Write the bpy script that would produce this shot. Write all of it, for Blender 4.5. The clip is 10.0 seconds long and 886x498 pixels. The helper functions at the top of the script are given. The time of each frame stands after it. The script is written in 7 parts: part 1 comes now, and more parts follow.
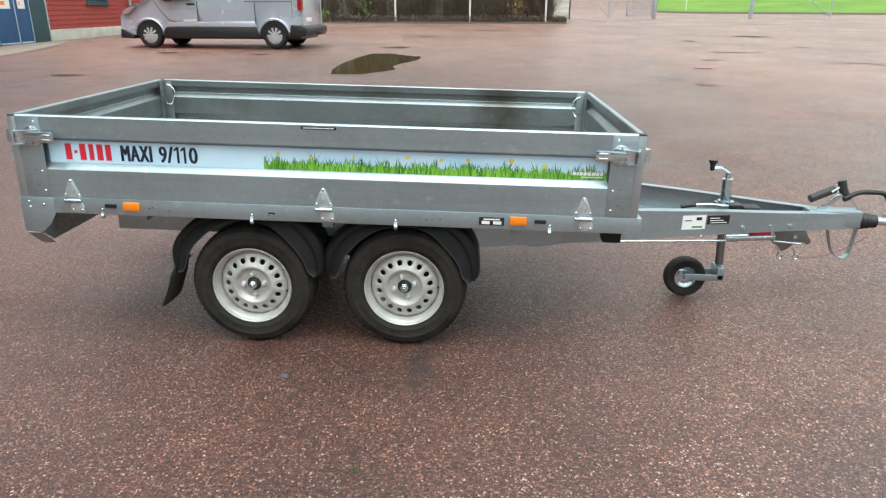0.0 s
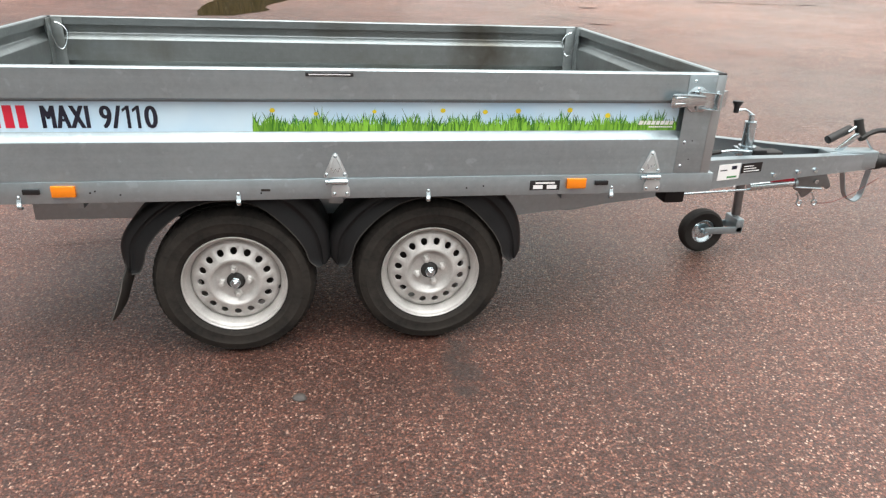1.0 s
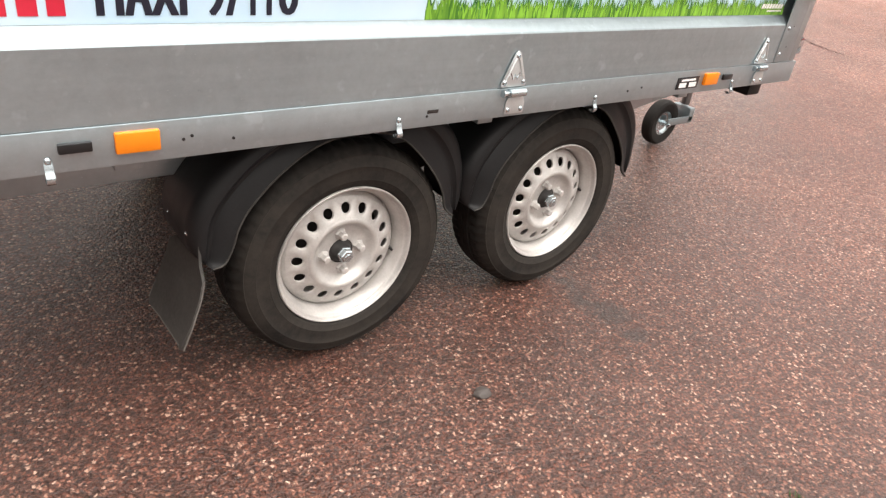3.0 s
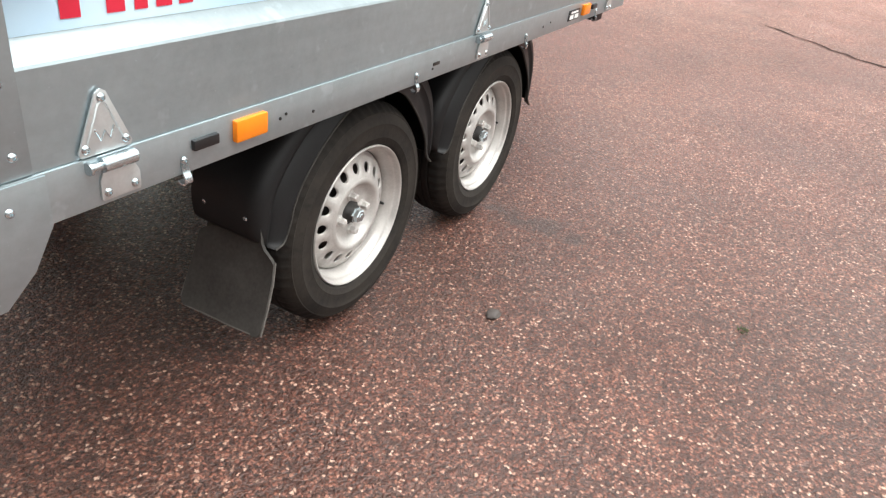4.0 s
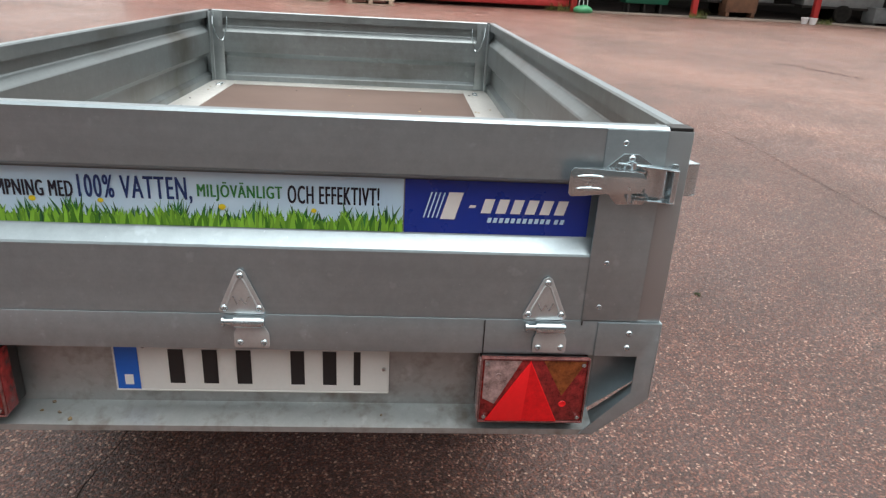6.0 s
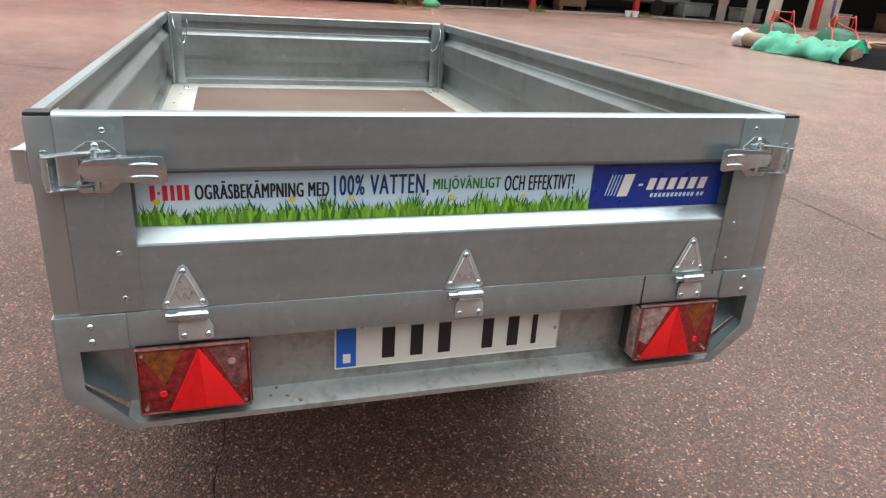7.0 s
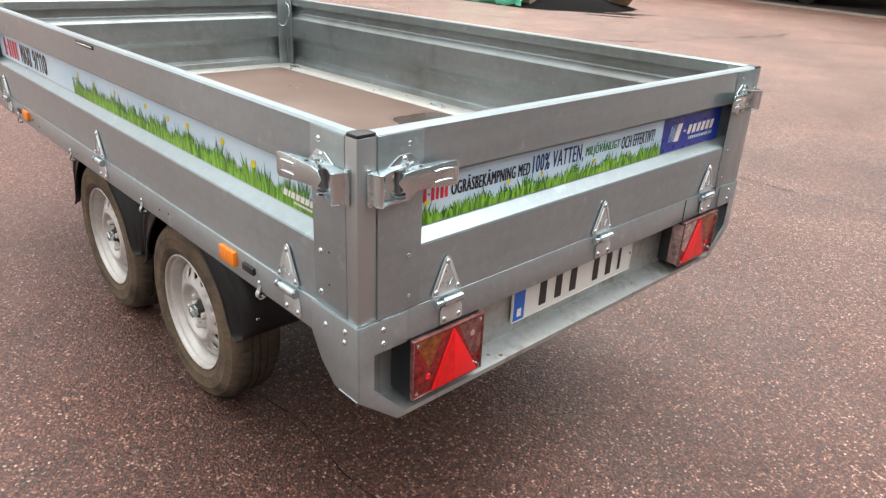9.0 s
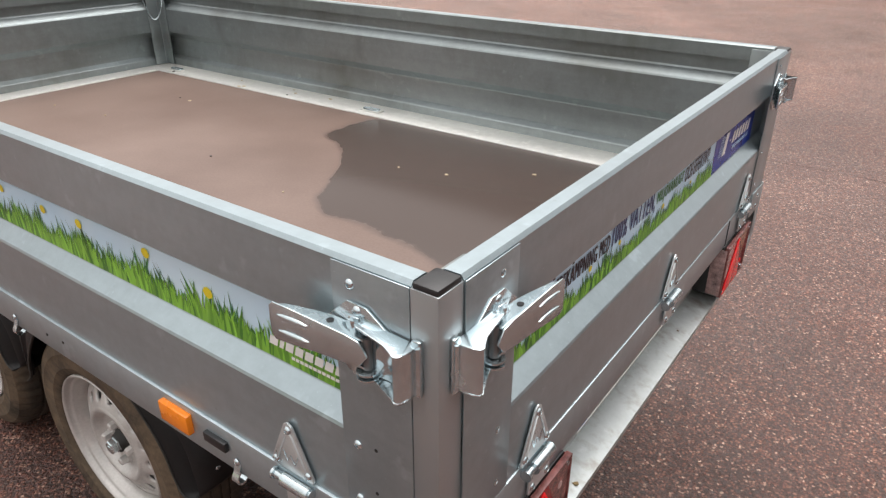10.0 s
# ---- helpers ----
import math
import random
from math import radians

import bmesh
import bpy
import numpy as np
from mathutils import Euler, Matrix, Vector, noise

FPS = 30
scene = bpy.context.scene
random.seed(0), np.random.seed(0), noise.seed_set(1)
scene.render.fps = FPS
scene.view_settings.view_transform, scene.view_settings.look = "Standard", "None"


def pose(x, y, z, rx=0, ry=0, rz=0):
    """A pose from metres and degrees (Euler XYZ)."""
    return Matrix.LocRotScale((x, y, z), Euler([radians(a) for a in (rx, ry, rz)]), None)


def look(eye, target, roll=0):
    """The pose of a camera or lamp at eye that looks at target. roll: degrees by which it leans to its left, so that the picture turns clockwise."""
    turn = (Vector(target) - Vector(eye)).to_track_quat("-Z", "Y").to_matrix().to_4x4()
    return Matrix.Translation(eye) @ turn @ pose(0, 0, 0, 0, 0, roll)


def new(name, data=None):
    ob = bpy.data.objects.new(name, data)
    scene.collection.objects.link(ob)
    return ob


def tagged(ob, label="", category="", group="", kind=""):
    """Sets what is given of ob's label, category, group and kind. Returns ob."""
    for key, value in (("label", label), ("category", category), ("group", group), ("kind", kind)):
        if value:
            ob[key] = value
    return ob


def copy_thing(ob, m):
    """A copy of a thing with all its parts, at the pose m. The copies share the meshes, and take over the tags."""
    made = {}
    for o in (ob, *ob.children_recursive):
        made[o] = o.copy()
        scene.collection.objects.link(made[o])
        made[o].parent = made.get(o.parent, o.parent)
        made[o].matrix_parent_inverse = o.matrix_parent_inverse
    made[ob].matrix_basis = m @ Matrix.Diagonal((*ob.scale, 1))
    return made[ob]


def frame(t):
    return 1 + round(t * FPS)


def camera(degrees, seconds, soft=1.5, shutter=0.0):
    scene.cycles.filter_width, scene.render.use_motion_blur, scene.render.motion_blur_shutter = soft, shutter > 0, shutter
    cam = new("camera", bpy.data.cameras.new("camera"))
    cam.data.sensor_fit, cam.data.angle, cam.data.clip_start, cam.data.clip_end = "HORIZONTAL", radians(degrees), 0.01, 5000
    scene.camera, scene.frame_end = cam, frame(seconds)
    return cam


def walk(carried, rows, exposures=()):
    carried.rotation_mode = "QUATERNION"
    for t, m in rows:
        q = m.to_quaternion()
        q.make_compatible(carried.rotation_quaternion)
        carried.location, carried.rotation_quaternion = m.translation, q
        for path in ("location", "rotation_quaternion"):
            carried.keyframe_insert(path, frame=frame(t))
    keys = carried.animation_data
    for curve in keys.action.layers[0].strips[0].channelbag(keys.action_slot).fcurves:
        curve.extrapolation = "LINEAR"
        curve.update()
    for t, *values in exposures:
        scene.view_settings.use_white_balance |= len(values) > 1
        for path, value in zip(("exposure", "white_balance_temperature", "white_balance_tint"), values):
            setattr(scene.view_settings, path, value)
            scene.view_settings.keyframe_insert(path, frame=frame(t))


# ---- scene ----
cam = camera(65.9, 10.0, soft=1.3)
PATH = [
    (0, (0.016, 0.007, 1.53), (-0.071, 1.89, 0.86), 0.1),
    (0.5, (-0.277, 0.346, 1.482), (-0.224, 2.19, 0.709), 0.1),
    (1, (-0.644, 0.625, 1.419), (-0.338, 2.429, 0.611), 0.9),
    (1.5, (-0.951, 0.918, 1.345), (-0.55, 2.673, 0.473), 0.8),
    (2, (-1.211, 1.219, 1.255), (-0.539, 2.87, 0.348), 5.2),
    (2.5, (-1.522, 1.464, 1.212), (-0.64, 2.967, 0.232), 5.1),
    (2.7, (-1.625, 1.571, 1.174), (-0.662, 3.014, 0.178), 6.4),
    (3.8, (-2.174, 2.008, 1.171), (-0.661, 2.811, 0.14), 8.2),
    (4, (-2.275, 2.101, 1.146), (-0.73, 2.821, 0.1), 8.5),
    (4.5, (-2.493, 2.322, 1.208), (-0.858, 2.793, 0.157), 5.5),
    (5, (-2.764, 2.595, 1.266), (-1.027, 2.865, 0.312), 4.1),
    (5.3, (-2.873, 2.8, 1.283), (-1.076, 2.959, 0.42), 3.4),
    (5.5, (-2.895, 2.961, 1.29), (-1.103, 3.01, 0.403), 5.0),
    (6, (-3.07, 3.334, 1.329), (-1.233, 3.199, 0.55), 3.2),
    (6.2, (-3.116, 3.48, 1.346), (-1.3, 3.261, 0.539), 3.0),
    (7.3, (-3.216, 4.251, 1.356), (-1.484, 3.592, 0.604), 3.9),
    (7.5, (-3.239, 4.392, 1.365), (-1.529, 3.688, 0.604), 3.7),
    (8, (-3.147, 4.686, 1.359), (-1.518, 3.803, 0.606), 3.4),
    (8.5, (-3.022, 4.898, 1.379), (-1.522, 3.833, 0.594), 3.0),
    (9, (-2.859, 5.005, 1.399), (-1.558, 3.735, 0.565), 3.6),
    (9.5, (-2.592, 4.908, 1.424), (-1.391, 3.569, 0.551), 2.0),
    (10, (-2.291, 4.795, 1.419), (-1.267, 3.345, 0.497), 1.3),
]
TONES = [(0.0, 0.38, 5950, 0), (0.5, 0.38, 6100, 3), (1.0, 0.43, 6400, 8), (1.5, 0.56, 6600, 12), (2.5, 0.69, 7000, 14), (4.2, 0.82, 6450, 7), (4.5, 0.77, 6450, 6), (5.0, 0.47, 6550, 9), (5.5, 0.27, 6350, 9), (6.0, 0.25, 6350, 9), (7.5, 0.57, 6450, 7), (8.0, 0.63, 6450, 7), (9.0, 0.69, 6500, 9), (9.5, 0.56, 6500, 10), (10.0, 0.26, 6550, 12)]
walk(cam, [(t, look(eye, target, roll)) for t, eye, target, roll in PATH], TONES)

# ---- light ----
world = bpy.data.worlds.new("overcast_sky")
scene.world = world
world.use_nodes = True
wn, wl = world.node_tree.nodes, world.node_tree.links
wn.clear()
sky = wn.new("ShaderNodeTexSky")
sky.sky_type = "NISHITA"
sky.sun_disc = False
sky.sun_elevation = radians(76)
sky.sun_rotation = radians(168)
sky.dust_density = 6.0
sky.ozone_density = 0.6
soften = wn.new("ShaderNodeHueSaturation")
soften.inputs["Saturation"].default_value = 0.10
back = wn.new("ShaderNodeBackground")
back.inputs["Strength"].default_value = 0.205
wout = wn.new("ShaderNodeOutputWorld")
wl.new(sky.outputs[0], soften.inputs["Color"])
cloud = wn.new("ShaderNodeMix")
cloud.data_type = "RGBA"
cloud.inputs[0].default_value = 0.55
cloud.inputs[7].default_value = (6.85, 6.7, 6.45, 1)
wl.new(soften.outputs[0], cloud.inputs[6])
# an overcast sky is darker towards the horizon
where = wn.new("ShaderNodeTexCoord")
height = wn.new("ShaderNodeSeparateXYZ")
wl.new(where.outputs["Generated"], height.inputs[0])
shade = wn.new("ShaderNodeMapRange")
for slot, value in zip((1, 2, 3, 4), (0.0, 1.0, 0.62, 1.40)):
    shade.inputs[slot].default_value = value
wl.new(height.outputs[2], shade.inputs[0])
dome = wn.new("ShaderNodeVectorMath")
dome.operation = "SCALE"
wl.new(cloud.outputs[2], dome.inputs[0])
wl.new(shade.outputs[0], dome.inputs["Scale"])
wl.new(dome.outputs[0], back.inputs["Color"])
wl.new(back.outputs[0], wout.inputs["Surface"])
sun = new("sun", bpy.data.lights.new("sun", "SUN"))
sun.data.energy = 1.75
sun.data.angle = radians(72)
sun.data.color = (1.0, 0.98, 0.95)
sun.matrix_world = pose(0, 0, 20, 14, 0, 12)
scene.view_settings.exposure = 0.0


# ---- materials ----
class Mat:
    """A node material with a few short-hands."""

    def __init__(self, name, colour=(0.5, 0.5, 0.5), rough=0.5, metal=0.0, spec=None):
        self.m = bpy.data.materials.new(name)
        self.m.use_nodes = True
        self.t = self.m.node_tree
        self.b = self.t.nodes["Principled BSDF"]
        self.b.inputs["Base Color"].default_value = (*colour, 1)
        self.b.inputs["Roughness"].default_value = rough
        self.b.inputs["Metallic"].default_value = metal
        if spec is not None:
            self.b.inputs["Specular IOR Level"].default_value = spec
        self.colour = colour

    def node(self, kind, **values):
        n = self.t.nodes.new("ShaderNode" + kind)
        for k, v in values.items():
            n.inputs[k.replace("_", " ")].default_value = v
        return n

    def link(self, a, b):
        self.t.links.new(a, b)

    def coords(self, kind="Object", scale=(1, 1, 1)):
        c = self.node("TexCoord")
        m = self.node("Mapping", Scale=scale)
        self.link(c.outputs[kind], m.inputs["Vector"])
        return m.outputs[0]

    def noise(self, scale, detail=4, rough=0.55, stretch=(1, 1, 1), kind="Object"):
        n = self.node("TexNoise", Scale=scale, Detail=detail, Roughness=rough)
        self.link(self.coords(kind, stretch), n.inputs["Vector"])
        return n.outputs["Fac"]

    def ramp(self, fac, stops):
        r = self.node("ValToRGB")
        e = r.color_ramp.elements
        while len(e) < len(stops):
            e.new(0.5)
        for el, (p, c) in zip(e, stops):
            el.position = p
            el.color = (*c, 1) if len(c) == 3 else c
        self.link(fac, r.inputs[0])
        return r.outputs[0]

    def span(self, fac, lo, hi, a=0.3, b=0.7):
        r = self.node("MapRange")
        for i, v in zip((1, 2, 3, 4), (a, b, lo, hi)):
            r.inputs[i].default_value = v
        self.link(fac, r.inputs[0])
        return r.outputs[0]

    def mix(self, fac, a, b, mode="MIX"):
        m = self.t.nodes.new("ShaderNodeMix")
        m.data_type, m.blend_type = "RGBA", mode
        for slot, v in ((0, fac), (6, a), (7, b)):
            if isinstance(v, (int, float)):
                m.inputs[slot].default_value = v
            elif isinstance(v, tuple):
                m.inputs[slot].default_value = (*v, 1) if len(v) == 3 else v
            else:
                self.link(v, m.inputs[slot])
        return m.outputs[2]

    def maths(self, op, a, b=0.0):
        m = self.t.nodes.new("ShaderNodeMath")
        m.operation = op
        for slot, v in ((0, a), (1, b)):
            if isinstance(v, (int, float)):
                m.inputs[slot].default_value = v
            else:
                self.link(v, m.inputs[slot])
        return m.outputs[0]

    def set(self, **sockets):
        for k, v in sockets.items():
            self.link(v, self.b.inputs[k.replace("_", " ")])
        return self

    def bump(self, height, strength=0.2, distance=0.01):
        b = self.node("Bump", Strength=strength, Distance=distance)
        self.link(height, b.inputs["Height"])
        self.link(b.outputs[0], self.b.inputs["Normal"])
        return self


def worn(name, colour, rough=0.5, metal=0.0, vary=0.25, scale=6.0, grain=120.0, bump=0.06, spec=None):
    """A plain surface with stains at one scale and grain at another."""
    m = Mat(name, colour, rough, metal, spec)
    a, g = m.noise(scale, 5), m.noise(grain, 3)
    both = m.maths("ADD", m.maths("MULTIPLY", a, 0.7), m.maths("MULTIPLY", g, 0.3))
    lo = tuple(c * (1 - vary) for c in colour)
    hi = tuple(min(1, c * (1 + vary)) for c in colour)
    m.set(Base_Color=m.ramp(both, [(0.3, lo), (0.7, hi)]), Roughness=m.span(a, max(0.05, rough - 0.1), min(1, rough + 0.12)))
    m.bump(g, bump, 0.002)
    return m.m


def galvanised(name, colour, rough, stained=False, dirty=False, smeared=False, speck=1.0):
    """Zinc-coated sheet: cloudy spangle, faint rolling streaks, dull patches."""
    m = Mat(name, colour, rough, 0.75)
    cloud, spangle, streak = m.noise(1.6, 3), m.noise(38, 4, 0.7), m.noise(7, 3, stretch=(0.10, 0.10, 4))
    mix = m.maths("ADD", m.maths("MULTIPLY", cloud, 0.45), m.maths("ADD", m.maths("MULTIPLY", spangle, 0.30), m.maths("MULTIPLY", streak, 0.25)))
    lo, hi = tuple(c * (1 - 0.16 * speck) for c in colour), tuple(c * (1 + 0.11 * speck) for c in colour)
    base = m.ramp(mix, [(0.38, lo), (0.62, hi)])
    base = m.mix(m.span(m.noise(22, 3), 0.0, 0.32 * speck, 0.64, 0.72), base, tuple(min(1, c * 1.5) for c in colour))
    base = m.mix(m.span(m.noise(190, 2), 0.0, 0.45 * speck, 0.72, 0.76), base, tuple(min(1, c * 1.6) for c in colour))
    base = m.mix(m.span(m.noise(70, 2), 0.0, 0.22 * speck, 0.74, 0.80), base, tuple(c * 0.35 for c in colour))
    if dirty:
        dirt = m.maths("ADD", m.maths("MULTIPLY", m.noise(6, 5), 0.6), m.maths("MULTIPLY", m.noise(45, 3), 0.4))
        base = m.mix(m.span(dirt, 0.0, 0.6, 0.50, 0.66), base, (0.17, 0.13, 0.09))
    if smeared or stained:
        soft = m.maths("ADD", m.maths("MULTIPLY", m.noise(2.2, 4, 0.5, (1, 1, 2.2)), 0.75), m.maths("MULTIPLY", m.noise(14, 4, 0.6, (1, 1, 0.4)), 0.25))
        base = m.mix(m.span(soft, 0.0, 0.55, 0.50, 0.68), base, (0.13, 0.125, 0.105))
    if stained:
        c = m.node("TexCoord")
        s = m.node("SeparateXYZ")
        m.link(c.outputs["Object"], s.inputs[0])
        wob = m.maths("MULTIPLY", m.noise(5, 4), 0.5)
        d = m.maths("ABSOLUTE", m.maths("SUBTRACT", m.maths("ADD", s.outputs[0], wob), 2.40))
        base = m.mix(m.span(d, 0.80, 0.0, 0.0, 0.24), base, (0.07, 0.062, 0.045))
    m.set(Base_Color=base, Roughness=m.span(mix, rough - 0.02, rough + 0.05, 0.35, 0.65))
    return m.m


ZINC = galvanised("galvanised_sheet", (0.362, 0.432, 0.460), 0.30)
# insides of the boards: shade of the bed in darker bases, plus smears and a stain
ZINC_SHADED_STAIN = galvanised("shaded_stained_zinc_inside", (0.230, 0.262, 0.268), 0.36, True)
ZINC_SHADED = galvanised("shaded_smeared_zinc_inside", (0.295, 0.332, 0.338), 0.36, smeared=True)
ZINC_RAIL = galvanised("galvanised_rail", (0.385, 0.452, 0.480), 0.33)
ZINC_POST = galvanised("galvanised_post", (0.41, 0.45, 0.465), 0.30, speck=0.15)
ZINC_DIRTY = galvanised("galvanised_sheet_dirty", (0.435, 0.465, 0.465), 0.42, dirty=True)
ZINC_DARK = galvanised("greased_and_shaded_steel", (0.20, 0.20, 0.20), 0.35)
FLECK = worn("pale_grit", (0.45, 0.38, 0.26), 0.8)
SOIL = worn("dry_soil", (0.22, 0.17, 0.12), 0.9)
LEAF_BIT = worn("dry_leaf_bit", (0.24, 0.17, 0.08), 0.8)
ZINC_TRIM = galvanised("galvanised_floor_trim", (0.66, 0.66, 0.63), 0.5)
PLATED = worn("bright_zinc_plating", (0.56, 0.64, 0.67), 0.17, 0.93, 0.12, 25, 200, 0.03)
HINGE = worn("bright_zinc_leaf", (0.60, 0.64, 0.65), 0.36, 0.70, 0.1, 25, 200, 0.04)
STEEL = worn("dark_steel", (0.05, 0.045, 0.042), 0.6, 0.5, 0.3)
RIM = worn("dusty_silver_wheel_paint", (0.52, 0.505, 0.485), 0.40, 0.35, 0.20, 16, 170, 0.05)


def rubber(name, black, worn_black, dust):
    """Tyre rubber: black tread, cloudy dust that clings to the side wall in rings and smears."""
    m = Mat(name, black, 0.78, spec=0.3)
    c = m.node("TexCoord")
    p = m.node("SeparateXYZ")
    m.link(c.outputs["Object"], p.inputs[0])
    r = m.maths("SQRT", m.maths("ADD", m.maths("MULTIPLY", p.outputs[0], p.outputs[0]), m.maths("MULTIPLY", p.outputs[2], p.outputs[2])))
    cloud = m.maths("ADD", m.maths("MULTIPLY", m.noise(9, 5), 0.65), m.maths("MULTIPLY", m.noise(75, 4, 0.65), 0.35))
    wall = m.maths("MULTIPLY", m.span(r, 1.0, 0.35, 0.270, 0.286), m.span(r, 0.55, 1.0, 0.185, 0.205))
    grey = m.ramp(cloud, [(0.34, black), (0.66, worn_black)])
    m.set(Base_Color=m.mix(m.maths("MULTIPLY", wall, m.span(cloud, 0.15, 1.0, 0.36, 0.62)), grey, dust))
    m.bump(m.noise(140, 3), 0.25, 0.002)
    return m.m


TYRE = rubber("tyre_rubber", (0.006, 0.0056, 0.0054), (0.014, 0.0128, 0.0118), (0.031, 0.0262, 0.0215))
TYRE_DUSTY = rubber("dusty_tyre_rubber", (0.020, 0.018, 0.016), (0.052, 0.045, 0.038), (0.150, 0.108, 0.070))
PLASTIC = worn("black_plastic", (0.011, 0.0113, 0.012), 0.50, 0, 0.35, 10, 180, 0.08, spec=0.27)
FLAP_EDGE = worn("dusty_rubber_edge", (0.12, 0.11, 0.10), 0.8, 0, 0.3, 20)
FLAP = worn("black_rubber_flap", (0.050, 0.047, 0.043), 0.75, 0, 0.5, 9, 120, 0.1, spec=0.3)
BLACK = worn("black_paint", (0.012, 0.012, 0.013), 0.4)
WHITE = worn("white_film", (0.80, 0.80, 0.79), 0.4, 0, 0.04)
PLATE_WHITE = worn("plate_white", (0.74, 0.74, 0.71), 0.35, 0, 0.05)
PLATE_BLUE = worn("plate_blue", (0.01, 0.12, 0.55), 0.35, 0, 0.1)
BLUE = worn("blue_film", (0.008, 0.035, 0.30), 0.3, 0, 0.06)
RED_INK = worn("red_print", (0.62, 0.02, 0.05), 0.35, 0, 0.06)
DARK_INK = worn("dark_print", (0.012, 0.015, 0.03), 0.35, 0, 0.06)
BLUE_INK = worn("blue_print", (0.012, 0.04, 0.16), 0.35, 0, 0.06)
GREEN_INK = worn("green_print", (0.04, 0.22, 0.06), 0.35, 0, 0.06)
CABLE_RED = worn("dull_red_cable", (0.16, 0.035, 0.030), 0.6)
YELLOW_INK = worn("yellow_print", (0.75, 0.60, 0.02), 0.4, 0, 0.1)
AMBER = worn("amber_plastic", (0.85, 0.23, 0.01), 0.25, 0, 0.08)
DEEP_RED = worn("deep_red_lens", (0.66, 0.006, 0.010), 0.12, 0, 0.2, 60, 260, 0.2)
RED_LENS = worn("red_lens", (0.80, 0.012, 0.016), 0.14, 0, 0.1)
DARK_RED_LENS = worn("dark_red_lens", (0.19, 0.014, 0.014), 0.14, 0, 0.8, 70, 330, 0.35)
ORANGE_LENS = worn("orange_lens", (0.20, 0.055, 0.014), 0.12, 0, 0.7, 60, 300, 0.3)
CLEAR_LENS = worn("smoky_lens", (0.30, 0.20, 0.19), 0.12, 0, 0.7, 60, 300, 0.3)
SMOKY_RED = worn("smoky_red_lens", (0.17, 0.065, 0.06), 0.12, 0, 0.7, 60, 300, 0.3)
GREASE = worn("grimy_black_rubber", (0.014, 0.013, 0.012), 0.55, 0, 0.3)


def sky_film():
    m = Mat("pale_blue_film", (0.6, 0.76, 0.86), 0.32)
    m.set(Base_Color=m.ramp(m.noise(3.0, 3), [(0.3, (0.48, 0.71, 0.90)), (0.7, (0.64, 0.82, 0.93))]))
    return m.m


def blades(name, dark, light):
    m = Mat(name, dark, 0.35)
    g = m.t.nodes.new("ShaderNodeNewGeometry")
    m.set(Base_Color=m.ramp(g.outputs["Random Per Island"], [(0.0, dark), (0.6, light), (1.0, tuple(min(1, c * 1.5) for c in light))]))
    return m.m


SKY_FILM = sky_film()
BLADES = blades("printed_grass", (0.035, 0.16, 0.012), (0.19, 0.42, 0.04))
BLADES_DARK = blades("printed_grass_dark", (0.01, 0.07, 0.03), (0.03, 0.16, 0.04))


def plywood():
    """Brown film-faced floor with a wet patch near the tailboard."""
    m = Mat("brown_film_faced_plywood", (0.16, 0.11, 0.09), 0.45, spec=0.24)
    c = m.node("TexCoord")
    s = m.node("SeparateXYZ")
    m.link(c.outputs["Object"], s.inputs[0])
    n = m.noise(3.2, 5)
    dx = m.maths("DIVIDE", m.maths("SUBTRACT", s.outputs[0], 0.50), 0.80)
    dy = m.maths("DIVIDE", m.maths("SUBTRACT", s.outputs[1], -0.45), 0.62)
    d = m.maths("SQRT", m.maths("ADD", m.maths("MULTIPLY", dx, dx), m.maths("MULTIPLY", dy, dy)))
    # a dry tongue that reaches into the patch
    tx, ty = m.maths("SUBTRACT", s.outputs[0], 1.16), m.maths("SUBTRACT", s.outputs[1], -0.08)
    tongue = m.maths("SQRT", m.maths("ADD", m.maths("MULTIPLY", tx, tx), m.maths("MULTIPLY", ty, ty)))
    d = m.maths("ADD", d, m.span(tongue, 0.35, 0.0, 0.0, 0.30))
    d = m.maths("ADD", d, m.maths("MULTIPLY", m.maths("SUBTRACT", n, 0.5), 0.30))
    wet = m.span(d, 1.0, 0.0, 0.95, 0.99)
    dry = m.ramp(m.maths("ADD", m.maths("MULTIPLY", m.noise(2.0, 5), 0.75), m.maths("MULTIPLY", m.noise(160, 2), 0.25)), [(0.35, (0.120, 0.080, 0.065)), (0.68, (0.192, 0.138, 0.116))])
    m.set(Base_Color=m.mix(wet, dry, (0.054, 0.038, 0.032)), Roughness=m.span(wet, 0.42, 0.22, 0, 1))
    m.bump(m.noise(300, 2), 0.05, 0.001)
    return m.m


PLYWOOD = plywood()


